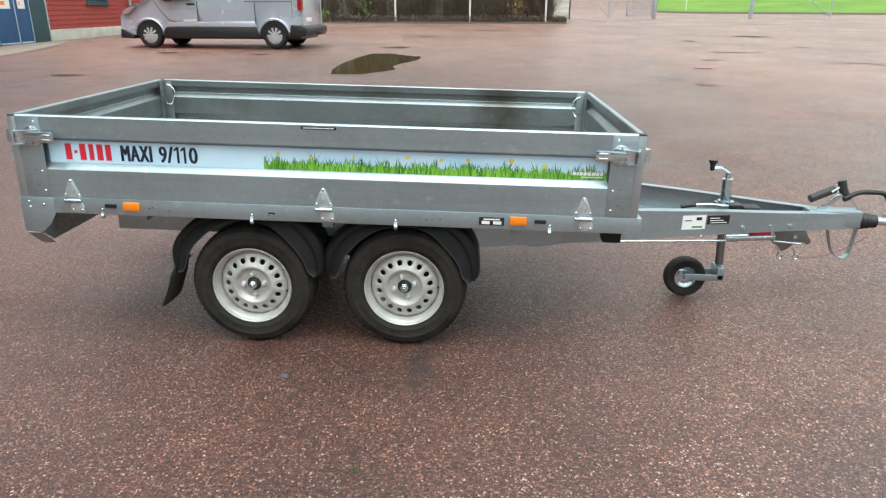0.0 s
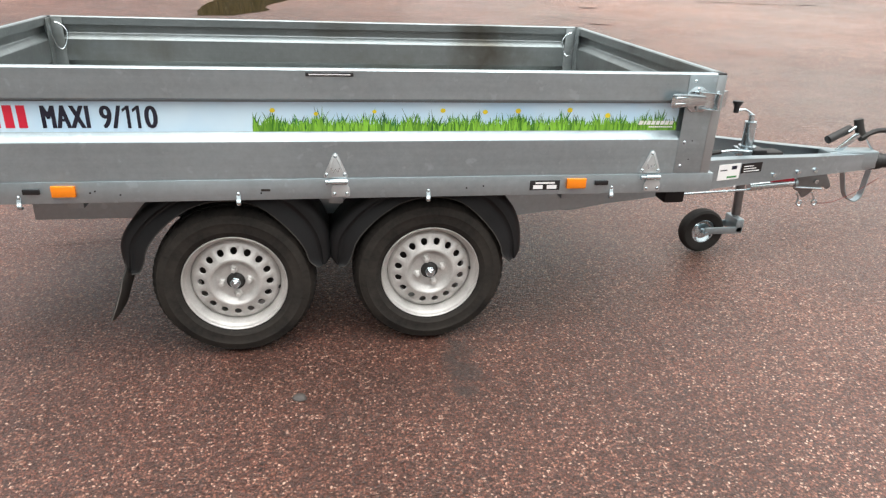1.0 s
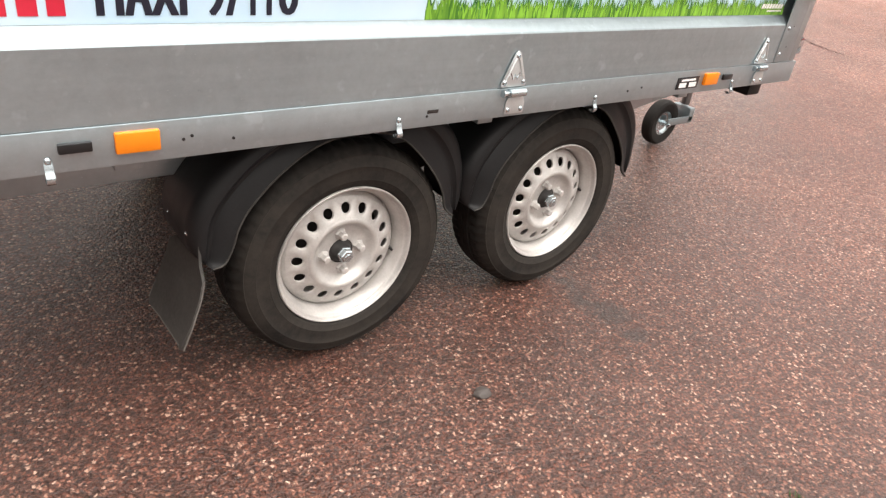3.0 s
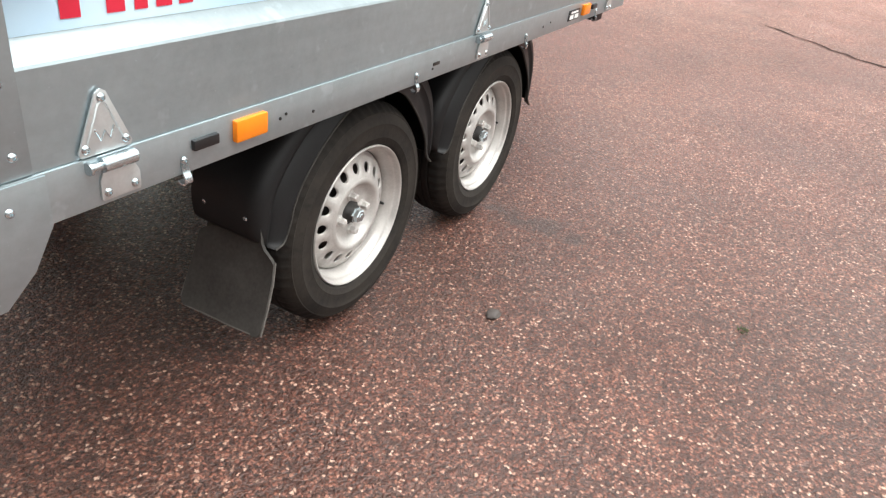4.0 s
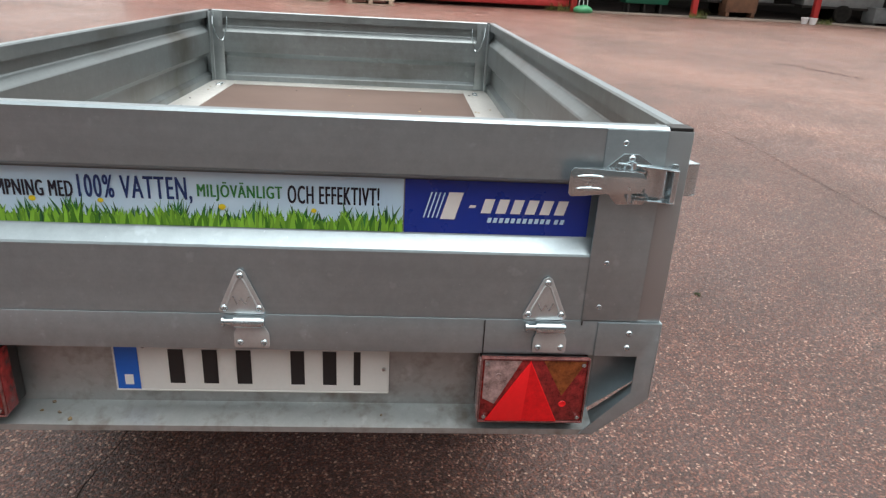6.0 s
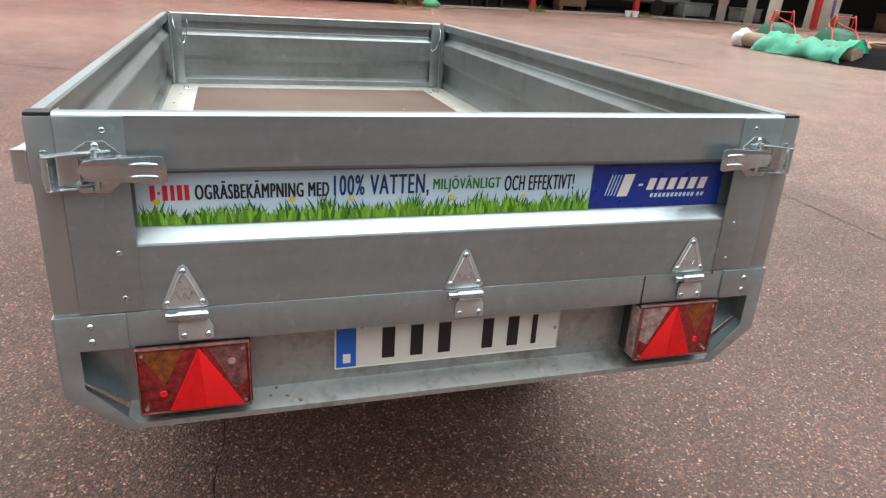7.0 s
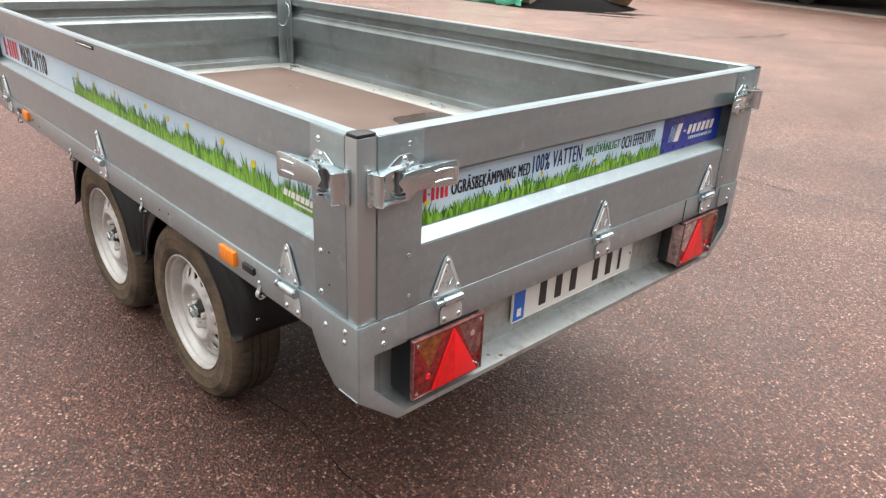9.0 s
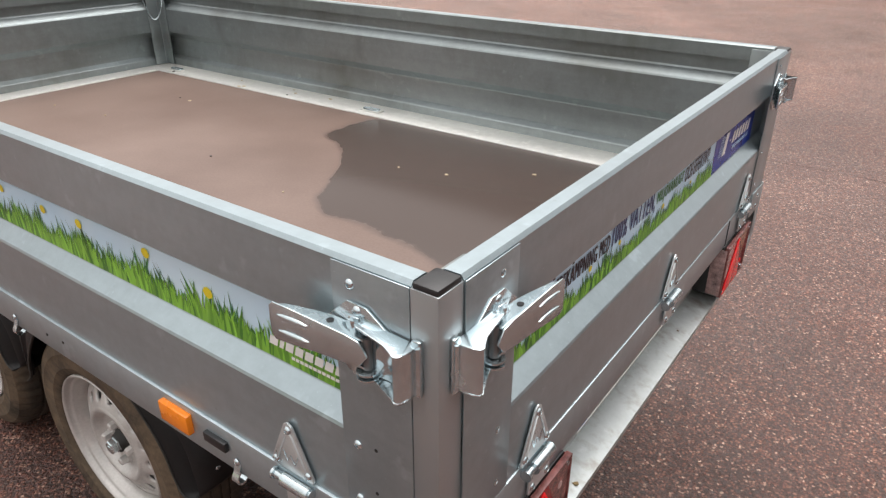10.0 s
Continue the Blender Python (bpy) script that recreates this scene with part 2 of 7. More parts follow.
def asphalt():
    """Wet reddish asphalt with exposed stones, patches and dark damp runs."""
    m = Mat("wet_red_asphalt", (0.127, 0.063, 0.052), 0.45)
    # broken stones: cells whose borders are bent by a fine noise
    bend = m.node("TexNoise", Scale=95.0, Detail=3.0, Roughness=0.6)
    m.link(m.coords(), bend.inputs["Vector"])
    off = m.node("VectorMath")
    off.operation = "MULTIPLY_ADD"
    off.inputs[1].default_value = (0.016, 0.016, 0.016)
    m.link(bend.outputs["Color"], off.inputs[0])
    m.link(m.coords(), off.inputs[2])
    v = m.node("TexVoronoi", Scale=118.0)
    m.link(off.outputs[0], v.inputs["Vector"])
    v2 = m.node("TexVoronoi", Scale=230.0)
    m.link(off.outputs[0], v2.inputs["Vector"])
    sep = m.node("SeparateColor")
    m.link(v.outputs["Color"], sep.inputs[0])
    stone = m.ramp(sep.outputs[0], [(0.0, (0.064, 0.032, 0.026)), (0.35, (0.154, 0.067, 0.049)), (0.62, (0.297, 0.140, 0.105)), (0.84, (0.403, 0.225, 0.172)), (0.92, (0.60, 0.41, 0.335)), (1.0, (0.88, 0.76, 0.67))])
    sep2 = m.node("SeparateColor")
    m.link(v2.outputs["Color"], sep2.inputs[0])
    fine = m.ramp(sep2.outputs[1], [(0.0, (0.042, 0.023, 0.019)), (0.6, (0.201, 0.099, 0.077)), (1.0, (0.382, 0.225, 0.181))])
    both = m.mix(m.span(v.outputs["Distance"], 0.0, 1.0, 0.40, 0.70), stone, fine)
    both = m.mix(1.0, both, m.ramp(v.outputs["Distance"], [(0.22, (1.25, 1.25, 1.25)), (0.62, (0.52, 0.50, 0.49))]), "MULTIPLY")
    big, mid = m.noise(0.22, 5), m.noise(1.7, 5)
    tone = m.ramp(m.maths("ADD", m.maths("MULTIPLY", big, 0.6), m.maths("MULTIPLY", mid, 0.4)), [(0.36, (0.46, 0.41, 0.39)), (0.5, (0.66, 0.575, 0.545)), (0.64, (0.86, 0.755, 0.715))])
    c = m.node("TexCoord")
    p = m.node("SeparateXYZ")
    m.link(c.outputs["Object"], p.inputs[0])
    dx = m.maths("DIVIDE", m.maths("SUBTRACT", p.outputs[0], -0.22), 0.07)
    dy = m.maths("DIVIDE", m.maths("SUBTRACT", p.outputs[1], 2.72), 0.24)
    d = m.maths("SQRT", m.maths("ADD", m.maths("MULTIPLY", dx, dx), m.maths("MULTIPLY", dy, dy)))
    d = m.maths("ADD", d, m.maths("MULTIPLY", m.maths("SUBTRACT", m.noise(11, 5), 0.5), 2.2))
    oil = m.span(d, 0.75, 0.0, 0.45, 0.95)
    # distance mask dry: paints the far yard's sky sheen as a paler colour
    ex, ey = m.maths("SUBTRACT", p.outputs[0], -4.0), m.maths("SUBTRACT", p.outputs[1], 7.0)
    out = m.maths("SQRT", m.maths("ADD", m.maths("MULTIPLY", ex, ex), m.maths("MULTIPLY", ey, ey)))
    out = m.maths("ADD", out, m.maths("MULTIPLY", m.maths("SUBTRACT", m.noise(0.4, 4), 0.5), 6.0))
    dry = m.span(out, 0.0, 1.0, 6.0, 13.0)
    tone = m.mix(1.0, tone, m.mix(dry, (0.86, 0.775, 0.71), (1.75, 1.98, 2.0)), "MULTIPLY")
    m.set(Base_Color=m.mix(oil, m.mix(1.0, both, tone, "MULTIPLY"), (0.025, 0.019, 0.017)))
    damp = m.span(m.maths("ADD", m.maths("MULTIPLY", m.noise(0.5, 6, 0.6), 0.7), m.maths("MULTIPLY", sep.outputs[1], 0.3)), 0.28, 0.62, 0.38, 0.62)
    m.set(Roughness=damp)
    h = m.maths("ADD", m.maths("MULTIPLY", v.outputs["Distance"], -1.0), m.maths("MULTIPLY", v2.outputs["Distance"], -0.4))
    m.bump(h, 0.9, 0.007)
    film = m.node("Bump", Strength=0.42, Distance=0.006)
    m.link(h, film.inputs["Height"])
    m.link(film.outputs[0], m.b.inputs["Coat Normal"])
    wet = m.span(m.maths("ADD", m.maths("MULTIPLY", m.noise(0.32, 6, 0.6, (1, 1.6, 1)), 0.75), m.maths("MULTIPLY", m.noise(2.3, 5), 0.25)), 0.22, 0.80, 0.36, 0.58)
    m.link(m.maths("MULTIPLY", wet, m.span(dry, 1.0, 0.6, 0.0, 1.0)), m.b.inputs["Coat Weight"])
    m.b.inputs["Coat Roughness"].default_value = 0.17
    m.b.inputs["Coat IOR"].default_value = 1.37
    return m.m


ASPHALT = asphalt()


# ---- mesh helpers ----
def finish(bm, smooth=None):
    bmesh.ops.recalc_face_normals(bm, faces=bm.faces)
    if smooth:
        for f in bm.faces:
            f.smooth = True
        for e in bm.edges:
            if len(e.link_faces) == 2 and e.calc_face_angle(0) > radians(smooth):
                e.smooth = False
    return bm


def to_mesh(name, bm, material):
    me = bpy.data.meshes.new(name)
    bm.to_mesh(me)
    bm.free()
    for mm in material if isinstance(material, (list, tuple)) else [material]:
        me.materials.append(mm)
    return me


def part(name, bm, material, parent=None, label="", at=None, smooth=35):
    """One mesh object under a thing or a part (or a top-level one), from a bmesh or a mesh to share."""
    me = to_mesh(name, finish(bm, smooth), material) if isinstance(bm, bmesh.types.BMesh) else bm
    ob = new(name, me)
    ob.parent = parent
    if at is not None:
        ob.matrix_basis = at
    return tagged(ob, label)


def thing(name, label, category, at=None, group="", kind=""):
    ob = new(name)
    ob.empty_display_size = 0.1
    if at is not None:
        ob.matrix_basis = at
    return tagged(ob, label, category, group, kind)


def box(x0, x1, y0, y1, z0, z1, bevel=0.0, bm=None):
    own = bmesh.new()
    bmesh.ops.create_cube(own, size=1)
    for v in own.verts:
        v.co = (x0 + (v.co.x + 0.5) * (x1 - x0), y0 + (v.co.y + 0.5) * (y1 - y0), z0 + (v.co.z + 0.5) * (z1 - z0))
    if bevel:
        bmesh.ops.bevel(own, geom=own.edges[:], offset=bevel, segments=2, profile=0.5, affect="EDGES")
    return join(bm, own)


def join(bm, own):
    """Adds own to bm, if there is one."""
    if bm is None:
        return own
    tmp = bpy.data.meshes.new("tmp")
    own.to_mesh(tmp)
    own.free()
    bm.from_mesh(tmp)
    bpy.data.meshes.remove(tmp)
    return bm


def prism(points, a, b, axis="y", bevel=0.0, bm=None):
    """A polygon, extruded from a to b along an axis. The points are the two other coordinates in order."""
    own = bmesh.new()
    place = {"x": lambda p, q, d: (d, p, q), "y": lambda p, q, d: (p, d, q), "z": lambda p, q, d: (p, q, d)}[axis]
    lo = [own.verts.new(place(p, q, a)) for p, q in points]
    hi = [own.verts.new(place(p, q, b)) for p, q in points]
    own.faces.new(lo)
    own.faces.new(hi[::-1])
    n = len(points)
    for i in range(n):
        own.faces.new((lo[i], hi[i], hi[(i + 1) % n], lo[(i + 1) % n]))
    bmesh.ops.recalc_face_normals(own, faces=own.faces)
    if bevel:
        bmesh.ops.bevel(own, geom=own.edges[:], offset=bevel, segments=2, profile=0.5, affect="EDGES", clamp_overlap=True)
    return join(bm, own)


def rod(a, b, r, r2=None, n=12, bm=None):
    """A round bar from a to b."""
    own = bmesh.new()
    a, b = Vector(a), Vector(b)
    bmesh.ops.create_cone(own, cap_ends=True, segments=n, radius1=r, radius2=r if r2 is None else r2, depth=(b - a).length)
    own.transform(Matrix.Translation((a + b) / 2) @ (b - a).to_track_quat("Z", "Y").to_matrix().to_4x4())
    return join(bm, own)


def tube(points, r, n=8, bm=None):
    """A bent round bar through points."""
    own = bmesh.new()
    pts = [Vector(p) for p in points]
    rings = []
    up = Vector((0.13, 0.21, 0.97))
    for i, p in enumerate(pts):
        d = (pts[min(i + 1, len(pts) - 1)] - pts[max(i - 1, 0)]).normalized()
        s = d.cross(up).normalized()
        u = s.cross(d)
        rings.append([own.verts.new(p + r * (math.cos(6.2832 * k / n) * s + math.sin(6.2832 * k / n) * u)) for k in range(n)])
    for q, w in zip(rings, rings[1:]):
        for k in range(n):
            own.faces.new((q[k], q[(k + 1) % n], w[(k + 1) % n], w[k]))
    own.faces.new(rings[0][::-1])
    own.faces.new(rings[-1])
    return join(bm, own)


def smooth_line(points, steps=6):
    """Points on a rounded line through the given ones."""
    p = [Vector(q) for q in points]
    p = [p[0] * 2 - p[1]] + p + [p[-1] * 2 - p[-2]]
    out = []
    for a, b, c, d in zip(p, p[1:], p[2:], p[3:]):
        for i in range(steps):
            t = i / steps
            out.append(0.5 * ((2 * b) + (c - a) * t + (2 * a - 5 * b + 4 * c - d) * t * t + (3 * b - a - 3 * c + d) * t ** 3))
    return out + [p[-2]]


def strap(points, y0, y1, thick):
    """A flat strip bent along points (x, z), y0..y1 wide."""
    line = smooth_line([(x, 0, z) for x, z in points], 3)
    bm = bmesh.new()
    rows = [[bm.verts.new((p.x, y, p.z)) for y in (y0, y1)] for p in line]
    for a, b in zip(rows, rows[1:]):
        bm.faces.new((a[0], a[1], b[1], b[0]))
    bmesh.ops.recalc_face_normals(bm, faces=bm.faces[:])
    bmesh.ops.solidify(bm, geom=bm.faces[:], thickness=thick)
    return bm


def lathe(profile, n=48, bm=None, closed=False):
    """Turns (radius, y) pairs about the y axis."""
    own = bmesh.new()
    rings = [[own.verts.new((r * math.cos(6.28318 * k / n), y, r * math.sin(6.28318 * k / n))) for k in range(n)] for r, y in profile]
    pairs = list(zip(rings, rings[1:])) + ([(rings[-1], rings[0])] if closed else [])
    for q, w in pairs:
        for k in range(n):
            own.faces.new((q[k], q[(k + 1) % n], w[(k + 1) % n], w[k]))
    return join(bm, own)


def put(bm, m):
    """Moves a bmesh; turns its faces over where m mirrors it."""
    bm.transform(m)
    if m.determinant() < 0:
        bmesh.ops.reverse_faces(bm, faces=bm.faces[:])
    return bm


def axes(origin, u, v, w):
    m = Matrix.Identity(4)
    for i, c in enumerate((u, v, w, origin)):
        for j in range(3):
            m[j][i] = c[j]
    return m


def lettering(text, material, parent, m, u0, u1, v0, v1, name="lettering", weight=0.05):
    """Flat letters that fill u0..u1 and v0..v1 of the plane m."""
    cu = bpy.data.curves.new("letters", "FONT")
    cu.body = text
    cu.resolution_u = 3
    cu.space_character = 1.14
    ob = new("letters", cu)
    bpy.context.view_layer.update()
    me = bpy.data.meshes.new_from_object(ob.evaluated_get(bpy.context.evaluated_depsgraph_get()))
    bpy.data.objects.remove(ob)
    bpy.data.curves.remove(cu)
    co = np.array([v.co[:] for v in me.vertices])
    lo, hi = co.min(0), co.max(0)
    fat = m @ Matrix.Translation((u0, v0, 0)) @ Matrix.Diagonal(((u1 - u0) / (hi[0] - lo[0]), (v1 - v0) / (hi[1] - lo[1]), 1, 1)) @ Matrix.Translation((-lo[0], -lo[1], 0))
    me.transform(fat)
    bold, me = me, bpy.data.meshes.new(name)
    bm = bmesh.new()
    for k, d in enumerate((-0.5, 0.0, 0.5)):
        bold.transform(m @ Matrix.Translation((d * weight * (v1 - v0), 0, 0.00008 * k)) @ m.inverted())
        bm.from_mesh(bold)
        bold.transform((m @ Matrix.Translation((d * weight * (v1 - v0), 0, 0.00008 * k)) @ m.inverted()).inverted())
    bm.to_mesh(me)
    bm.free()
    bpy.data.meshes.remove(bold)
    me.materials.clear()
    me.materials.append(material)
    me.name = name
    ob = new(name, me)
    ob.parent = parent
    return ob


def plain_bars(widths, material, parent, m, u0, u1, v0, v1, slant=0.0, name="print_bar"):
    """Bars of the size of letters, side by side."""
    total = sum(widths) + 0.22 * (len(widths) - 1)
    k = (u1 - u0) / total
    u = u0
    for w in widths:
        bm = bmesh.new()
        vs = [bm.verts.new(p) for p in ((u, v0, 0), (u + w * k, v0, 0), (u + w * k + slant, v1, 0), (u + slant, v1, 0))]
        bm.faces.new(vs)
        part(name, put(bm, m), material, parent)
        u += (w + 0.22) * k


def flat(points, m, bm=None):
    own = bmesh.new()
    own.faces.new([own.verts.new((u, v, 0)) for u, v in points])
    return join(bm, put(own, m))


# ---- ground ----
def ground_height(y):
    if y < 6:
        return 0.0
    if y < 20:
        return 0.45 * (y - 6) / 14
    return 0.45 + 0.008 * (min(y, 80) - 20) + 0.05 * max(0.0, min(y, 180) - 90)


def build_ground():
    bm = bmesh.new()
    xs = [-400, -60, -30, -15, -5, 0, 5, 15, 30, 60, 400]
    ys = [-400, -60, -20, 0, 4, 5.5, 6, 6.6, 8, 11, 14, 17, 19.4, 20, 20.8, 24, 32, 45, 60, 80, 90, 120, 180, 600]
    grid = [[bm.verts.new((x, y, ground_height(y))) for x in xs] for y in ys]
    for a, b in zip(grid, grid[1:]):
        for i in range(len(xs) - 1):
            bm.faces.new((a[i], a[i + 1], b[i + 1], b[i]))
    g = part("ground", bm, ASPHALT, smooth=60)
    tagged(g, "wet reddish-brown asphalt yard with exposed stones", "ground", kind="structure")


build_ground()

# ---- the trailer ----
LENGTH, HALF, FLOOR = 2.705, 0.755, 0.737
TRAILER = Matrix.Translation((-2.003, 3.6025, 0)) @ pose(0, 0, 0, 0, 1.3, 0)
trailer = thing("trailer", "galvanised steel twin-axle flatbed trailer with low drop sides on asphalt", "trailer", TRAILER)

RIVET = to_mesh("rivet", finish(lathe([(0.0001, -0.0008), (0.0016, -0.0008), (0.0022, -0.0034), (0.0040, -0.0030), (0.0056, -0.0014), (0.0064, 0.0)], 12), 60), PLATED)


def rivet(parent, p, facing):
    """facing: the outward direction, 'near', 'far', 'rear', 'front'."""
    turn = {"near": 0, "far": 180, "rear": -90, "front": 90}[facing]
    ob = new("rivet", RIVET)
    ob.parent = parent
    ob.matrix_basis = pose(*p, 0, 0, turn)
    return ob


PROFILE = [(0, 0.7362), (0, 0.860), (-0.002, 0.864), (-0.026, 0.885), (-0.028, 0.889), (-0.028, 0.984), (-0.025, 0.989), (-0.003, 0.996), (0, 1.000), (0, 1.089), (-0.004, 1.094),
           (-0.024, 1.094), (-0.028, 1.090), (-0.028, 1.056), (-0.025, 1.056), (-0.025, 1.088), (-0.003, 1.088), (-0.003, 1.018), (-0.006, 1.013), (-0.028, 0.992), (-0.031, 0.987),
           (-0.031, 0.888), (-0.004, 0.862), (-0.003, 0.858), (-0.003, 0.782), (-0.024, 0.770), (-0.026, 0.766), (-0.026, 0.7362)]


def board(name, m, length, label, stain=False):
    """A pressed drop side. In the plane m: u along it, v up, w outwards; it runs from 0 to length."""
    bm = prism([(-o, z) for o, z in PROFILE], 0, length, "x")
    bm.transform(axes((0, 0, 0), (1, 0, 0), (0, 0, -1), (0, 1, 0)))
    finish(bm, 12)
    # inward faces get the zinc darkened for the bed's shade
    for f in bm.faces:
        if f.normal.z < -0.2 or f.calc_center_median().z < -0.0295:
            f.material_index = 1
    b = part(name, put(bm, m), [ZINC, ZINC_SHADED_STAIN if stain else ZINC_SHADED], trailer, label, smooth=12)
    for a in (0.0006, length - 0.1046):
        part("end_plate", put(box(a, a + 0.104, 0.7368, 1.088, 0.0005, 0.0025, 0.0008), m), ZINC, b, "flat riveted end plate")
        i = 0.0 if a < 1 else length - 0.052
        part("inner_end_plate", put(box(i, i + 0.052, 0.742, 1.086, -0.036, -0.0315, 0.0008), m), ZINC_SHADED, b)
    return b


near = axes((0.034, -0.753, 0), (1, 0, 0), (0, 0, 1), (0, -1, 0))
far = axes((LENGTH - 0.034, 0.753, 0), (-1, 0, 0), (0, 0, 1), (0, 1, 0))
rear = axes((0, 0.713, 0), (0, -1, 0), (0, 0, 1), (-1, 0, 0))
front = axes((LENGTH, -0.713, 0), (0, 1, 0), (0, 0, 1), (1, 0, 0))
LONG, WIDE = LENGTH - 0.068, 1.426
near_board = board("side_board", near, LONG, "pressed galvanised drop side with printed film")
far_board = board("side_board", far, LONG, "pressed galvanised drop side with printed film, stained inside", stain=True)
tail_board = board("tail_board", rear, WIDE, "pressed galvanised tailboard with printed film")
front_board = board("front_board", front, WIDE, "pressed galvanised headboard")

# corner posts with black caps
for x0, x1 in ((0.0, 0.0338), (LENGTH - 0.0338, LENGTH)):
    for y0, y1 in ((-HALF, -0.7132), (0.7132, HALF)):
        p = part("corner_post", box(x0, x1, y0, y1, 0.735, 1.088, 0.0008), ZINC_POST, trailer, "bright folded steel corner post")
        part("post_cap", box(x0 + 0.0012, x1 - 0.0012, y0 + 0.0012, y1 - 0.0012, 1.086, 1.0945, 0.0025), BLACK, p, "black plastic cap")

# thin safety wires in the corners
for cx, cy, dx, dy in ((LENGTH - 0.04, -0.71, -1, 1), (LENGTH - 0.04, 0.71, -1, -1), (0.04, 0.71, 1, -1)):
    w = [(0.012, 0.075, 1.062), (0.020, 0.075, 1.02), (0.030, 0.062, 0.968), (0.046, 0.052, 0.950), (0.062, 0.036, 0.968), (0.072, 0.020, 1.02), (0.050, 0.012, 1.055), (0.02, 0.01, 1.068)]
    part("safety_wire", tube(smooth_line([(cx + dx * a, cy + dy * b, c) for a, b, c in w], 5), 0.0021, 6), PLATED, trailer, "thin bright wire loop")

# frame rails under the boards
rails = {}
for facing, args in (("near", (0.0, LENGTH + 0.02, -0.757, -0.70)), ("far", (0.0, LENGTH + 0.02, 0.70, 0.757)), ("rear", (-0.002, 0.05, -0.70, 0.70)), ("front", (LENGTH - 0.03, LENGTH + 0.02, -0.70, 0.70))):
    rails[facing] = part("frame_rail", box(*args, 0.664, 0.735, 0.0012), ZINC_RAIL, trailer)

# floor
floor_panel = part("floor_panel", box(0.09, 2.575, -0.605, 0.605, 0.70, FLOOR, 0.001), PLYWOOD, trailer, "brown film-faced plywood floor with a wet patch")
for y0, y1 in ((-0.728, -0.600), (0.600, 0.728)):
    part("floor_trim", box(0.03, 2.68, y0, y1, 0.72, FLOOR + 0.003, 0.001), ZINC_TRIM, trailer, "pale galvanised floor edge strip")
part("floor_trim", box(2.57, 2.68, -0.5995, 0.5995, 0.72, FLOOR + 0.003, 0.001), ZINC_TRIM, trailer)
part("floor_trim", box(0.03, 0.095, -0.5995, 0.5995, 0.72, FLOOR + 0.003, 0.001), ZINC_TRIM, trailer)
for x in (1.33, 2.50):
    for y in (-0.652, 0.652):
        eye = part("lashing_plate", box(x - 0.045, x + 0.045, y - 0.016, y + 0.016, 0.739, 0.744, 0.002), ZINC_TRIM, trailer)
        part("lashing_ring", tube(smooth_line([(x - 0.03, y - 0.009, 0.747), (x + 0.03, y - 0.009, 0.747), (x + 0.03, y + 0.009, 0.747), (x - 0.03, y + 0.009, 0.747), (x - 0.03, y - 0.009, 0.747)], 3), 0.003, 6), PLATED, eye)


# bits of dirt on the bed
rng = random.Random(8)
for i in range(26):
    x, y = rng.choice(((rng.uniform(0.15, 2.5), rng.uniform(-0.55, 0.55)), (rng.uniform(1.4, 2.6), rng.choice((-1, 1)) * rng.uniform(0.61, 0.71))))
    r = rng.uniform(0.003, 0.009)
    bm = prism([(r * rng.uniform(0.6, 1.2) * math.cos(a), r * rng.uniform(0.5, 1.0) * math.sin(a)) for a in (0, 1.2, 2.3, 3.5, 4.6, 5.5)], 0, 0.002, "z")
    part("dirt_fleck", put(bm, Matrix.Translation((x, y, FLOOR + (0.0032 if abs(y) > 0.6 else 0.0002)))), FLECK if i % 3 else BLACK, floor_panel)


# hinges, latches
def hinge(parent, m, u):
    """A strap hinge: triangular upper leaf, barrel, small lower leaf."""
    tri = [(-0.037, 0.738), (0.037, 0.738), (0.040, 0.745), (0.008, 0.818), (0.0, 0.823), (-0.008, 0.818), (-0.040, 0.745)]
    h = part("hinge", put(prism([(u + a, b) for a, b in tri], 0.0028, 0.006, "z", 0.001), m), HINGE, parent, "bright zinc strap hinge")
    line = [(-0.030, 0.746, 0.0065), (-0.0055, 0.803, 0.0065), (0.0, 0.807, 0.0065), (0.0055, 0.803, 0.0065), (0.030, 0.746, 0.0065)]
    part("hinge_rib", put(tube([(u + p, q, r) for p, q, r in line], 0.0019, 6), m), HINGE, h)
    zig = [(-0.014, 0.772, 0.006), (-0.007, 0.756, 0.006), (0.0, 0.768, 0.006), (0.007, 0.756, 0.006), (0.014, 0.772, 0.006)]
    part("hinge_emboss", put(tube([(u + p, q, r) for p, q, r in zig], 0.0016, 6), m), PLATED, h)
    bm = rod((u - 0.014, 0.7245, 0.0105), (u + 0.036, 0.7245, 0.0105), 0.0105, n=18)
    rod((u - 0.030, 0.7245, 0.0105), (u - 0.014, 0.7245, 0.0105), 0.0062, n=12, bm=bm)
    rod((u - 0.034, 0.7245, 0.0105), (u - 0.030, 0.7245, 0.0105), 0.0090, n=12, bm=bm)
    rod((u + 0.036, 0.7245, 0.0105), (u + 0.039, 0.7245, 0.0105), 0.0080, n=12, bm=bm)
    part("hinge_barrel", put(bm, m), PLATED, h)
    low = [(-0.014, 0.671), (0.044, 0.671), (0.046, 0.675), (0.046, 0.698), (0.036, 0.718), (-0.008, 0.718), (-0.016, 0.700), (-0.016, 0.674)]
    part("hinge_leaf", put(prism([(u + a, b) for a, b in low], 0.0045, 0.008, "z", 0.001), m), HINGE, h)
    for a, b, w in ((0, 0.811, 0.0065), (-0.030, 0.749, 0.0065), (0.030, 0.749, 0.0065), (-0.006, 0.682, 0.008), (0.036, 0.682, 0.008)):
        ob = new("rivet", RIVET)
        ob.parent = h
        ob.matrix_basis = m @ Matrix.Translation((u + a, b, w)) @ pose(0, 0, 0, -90, 0, 0)


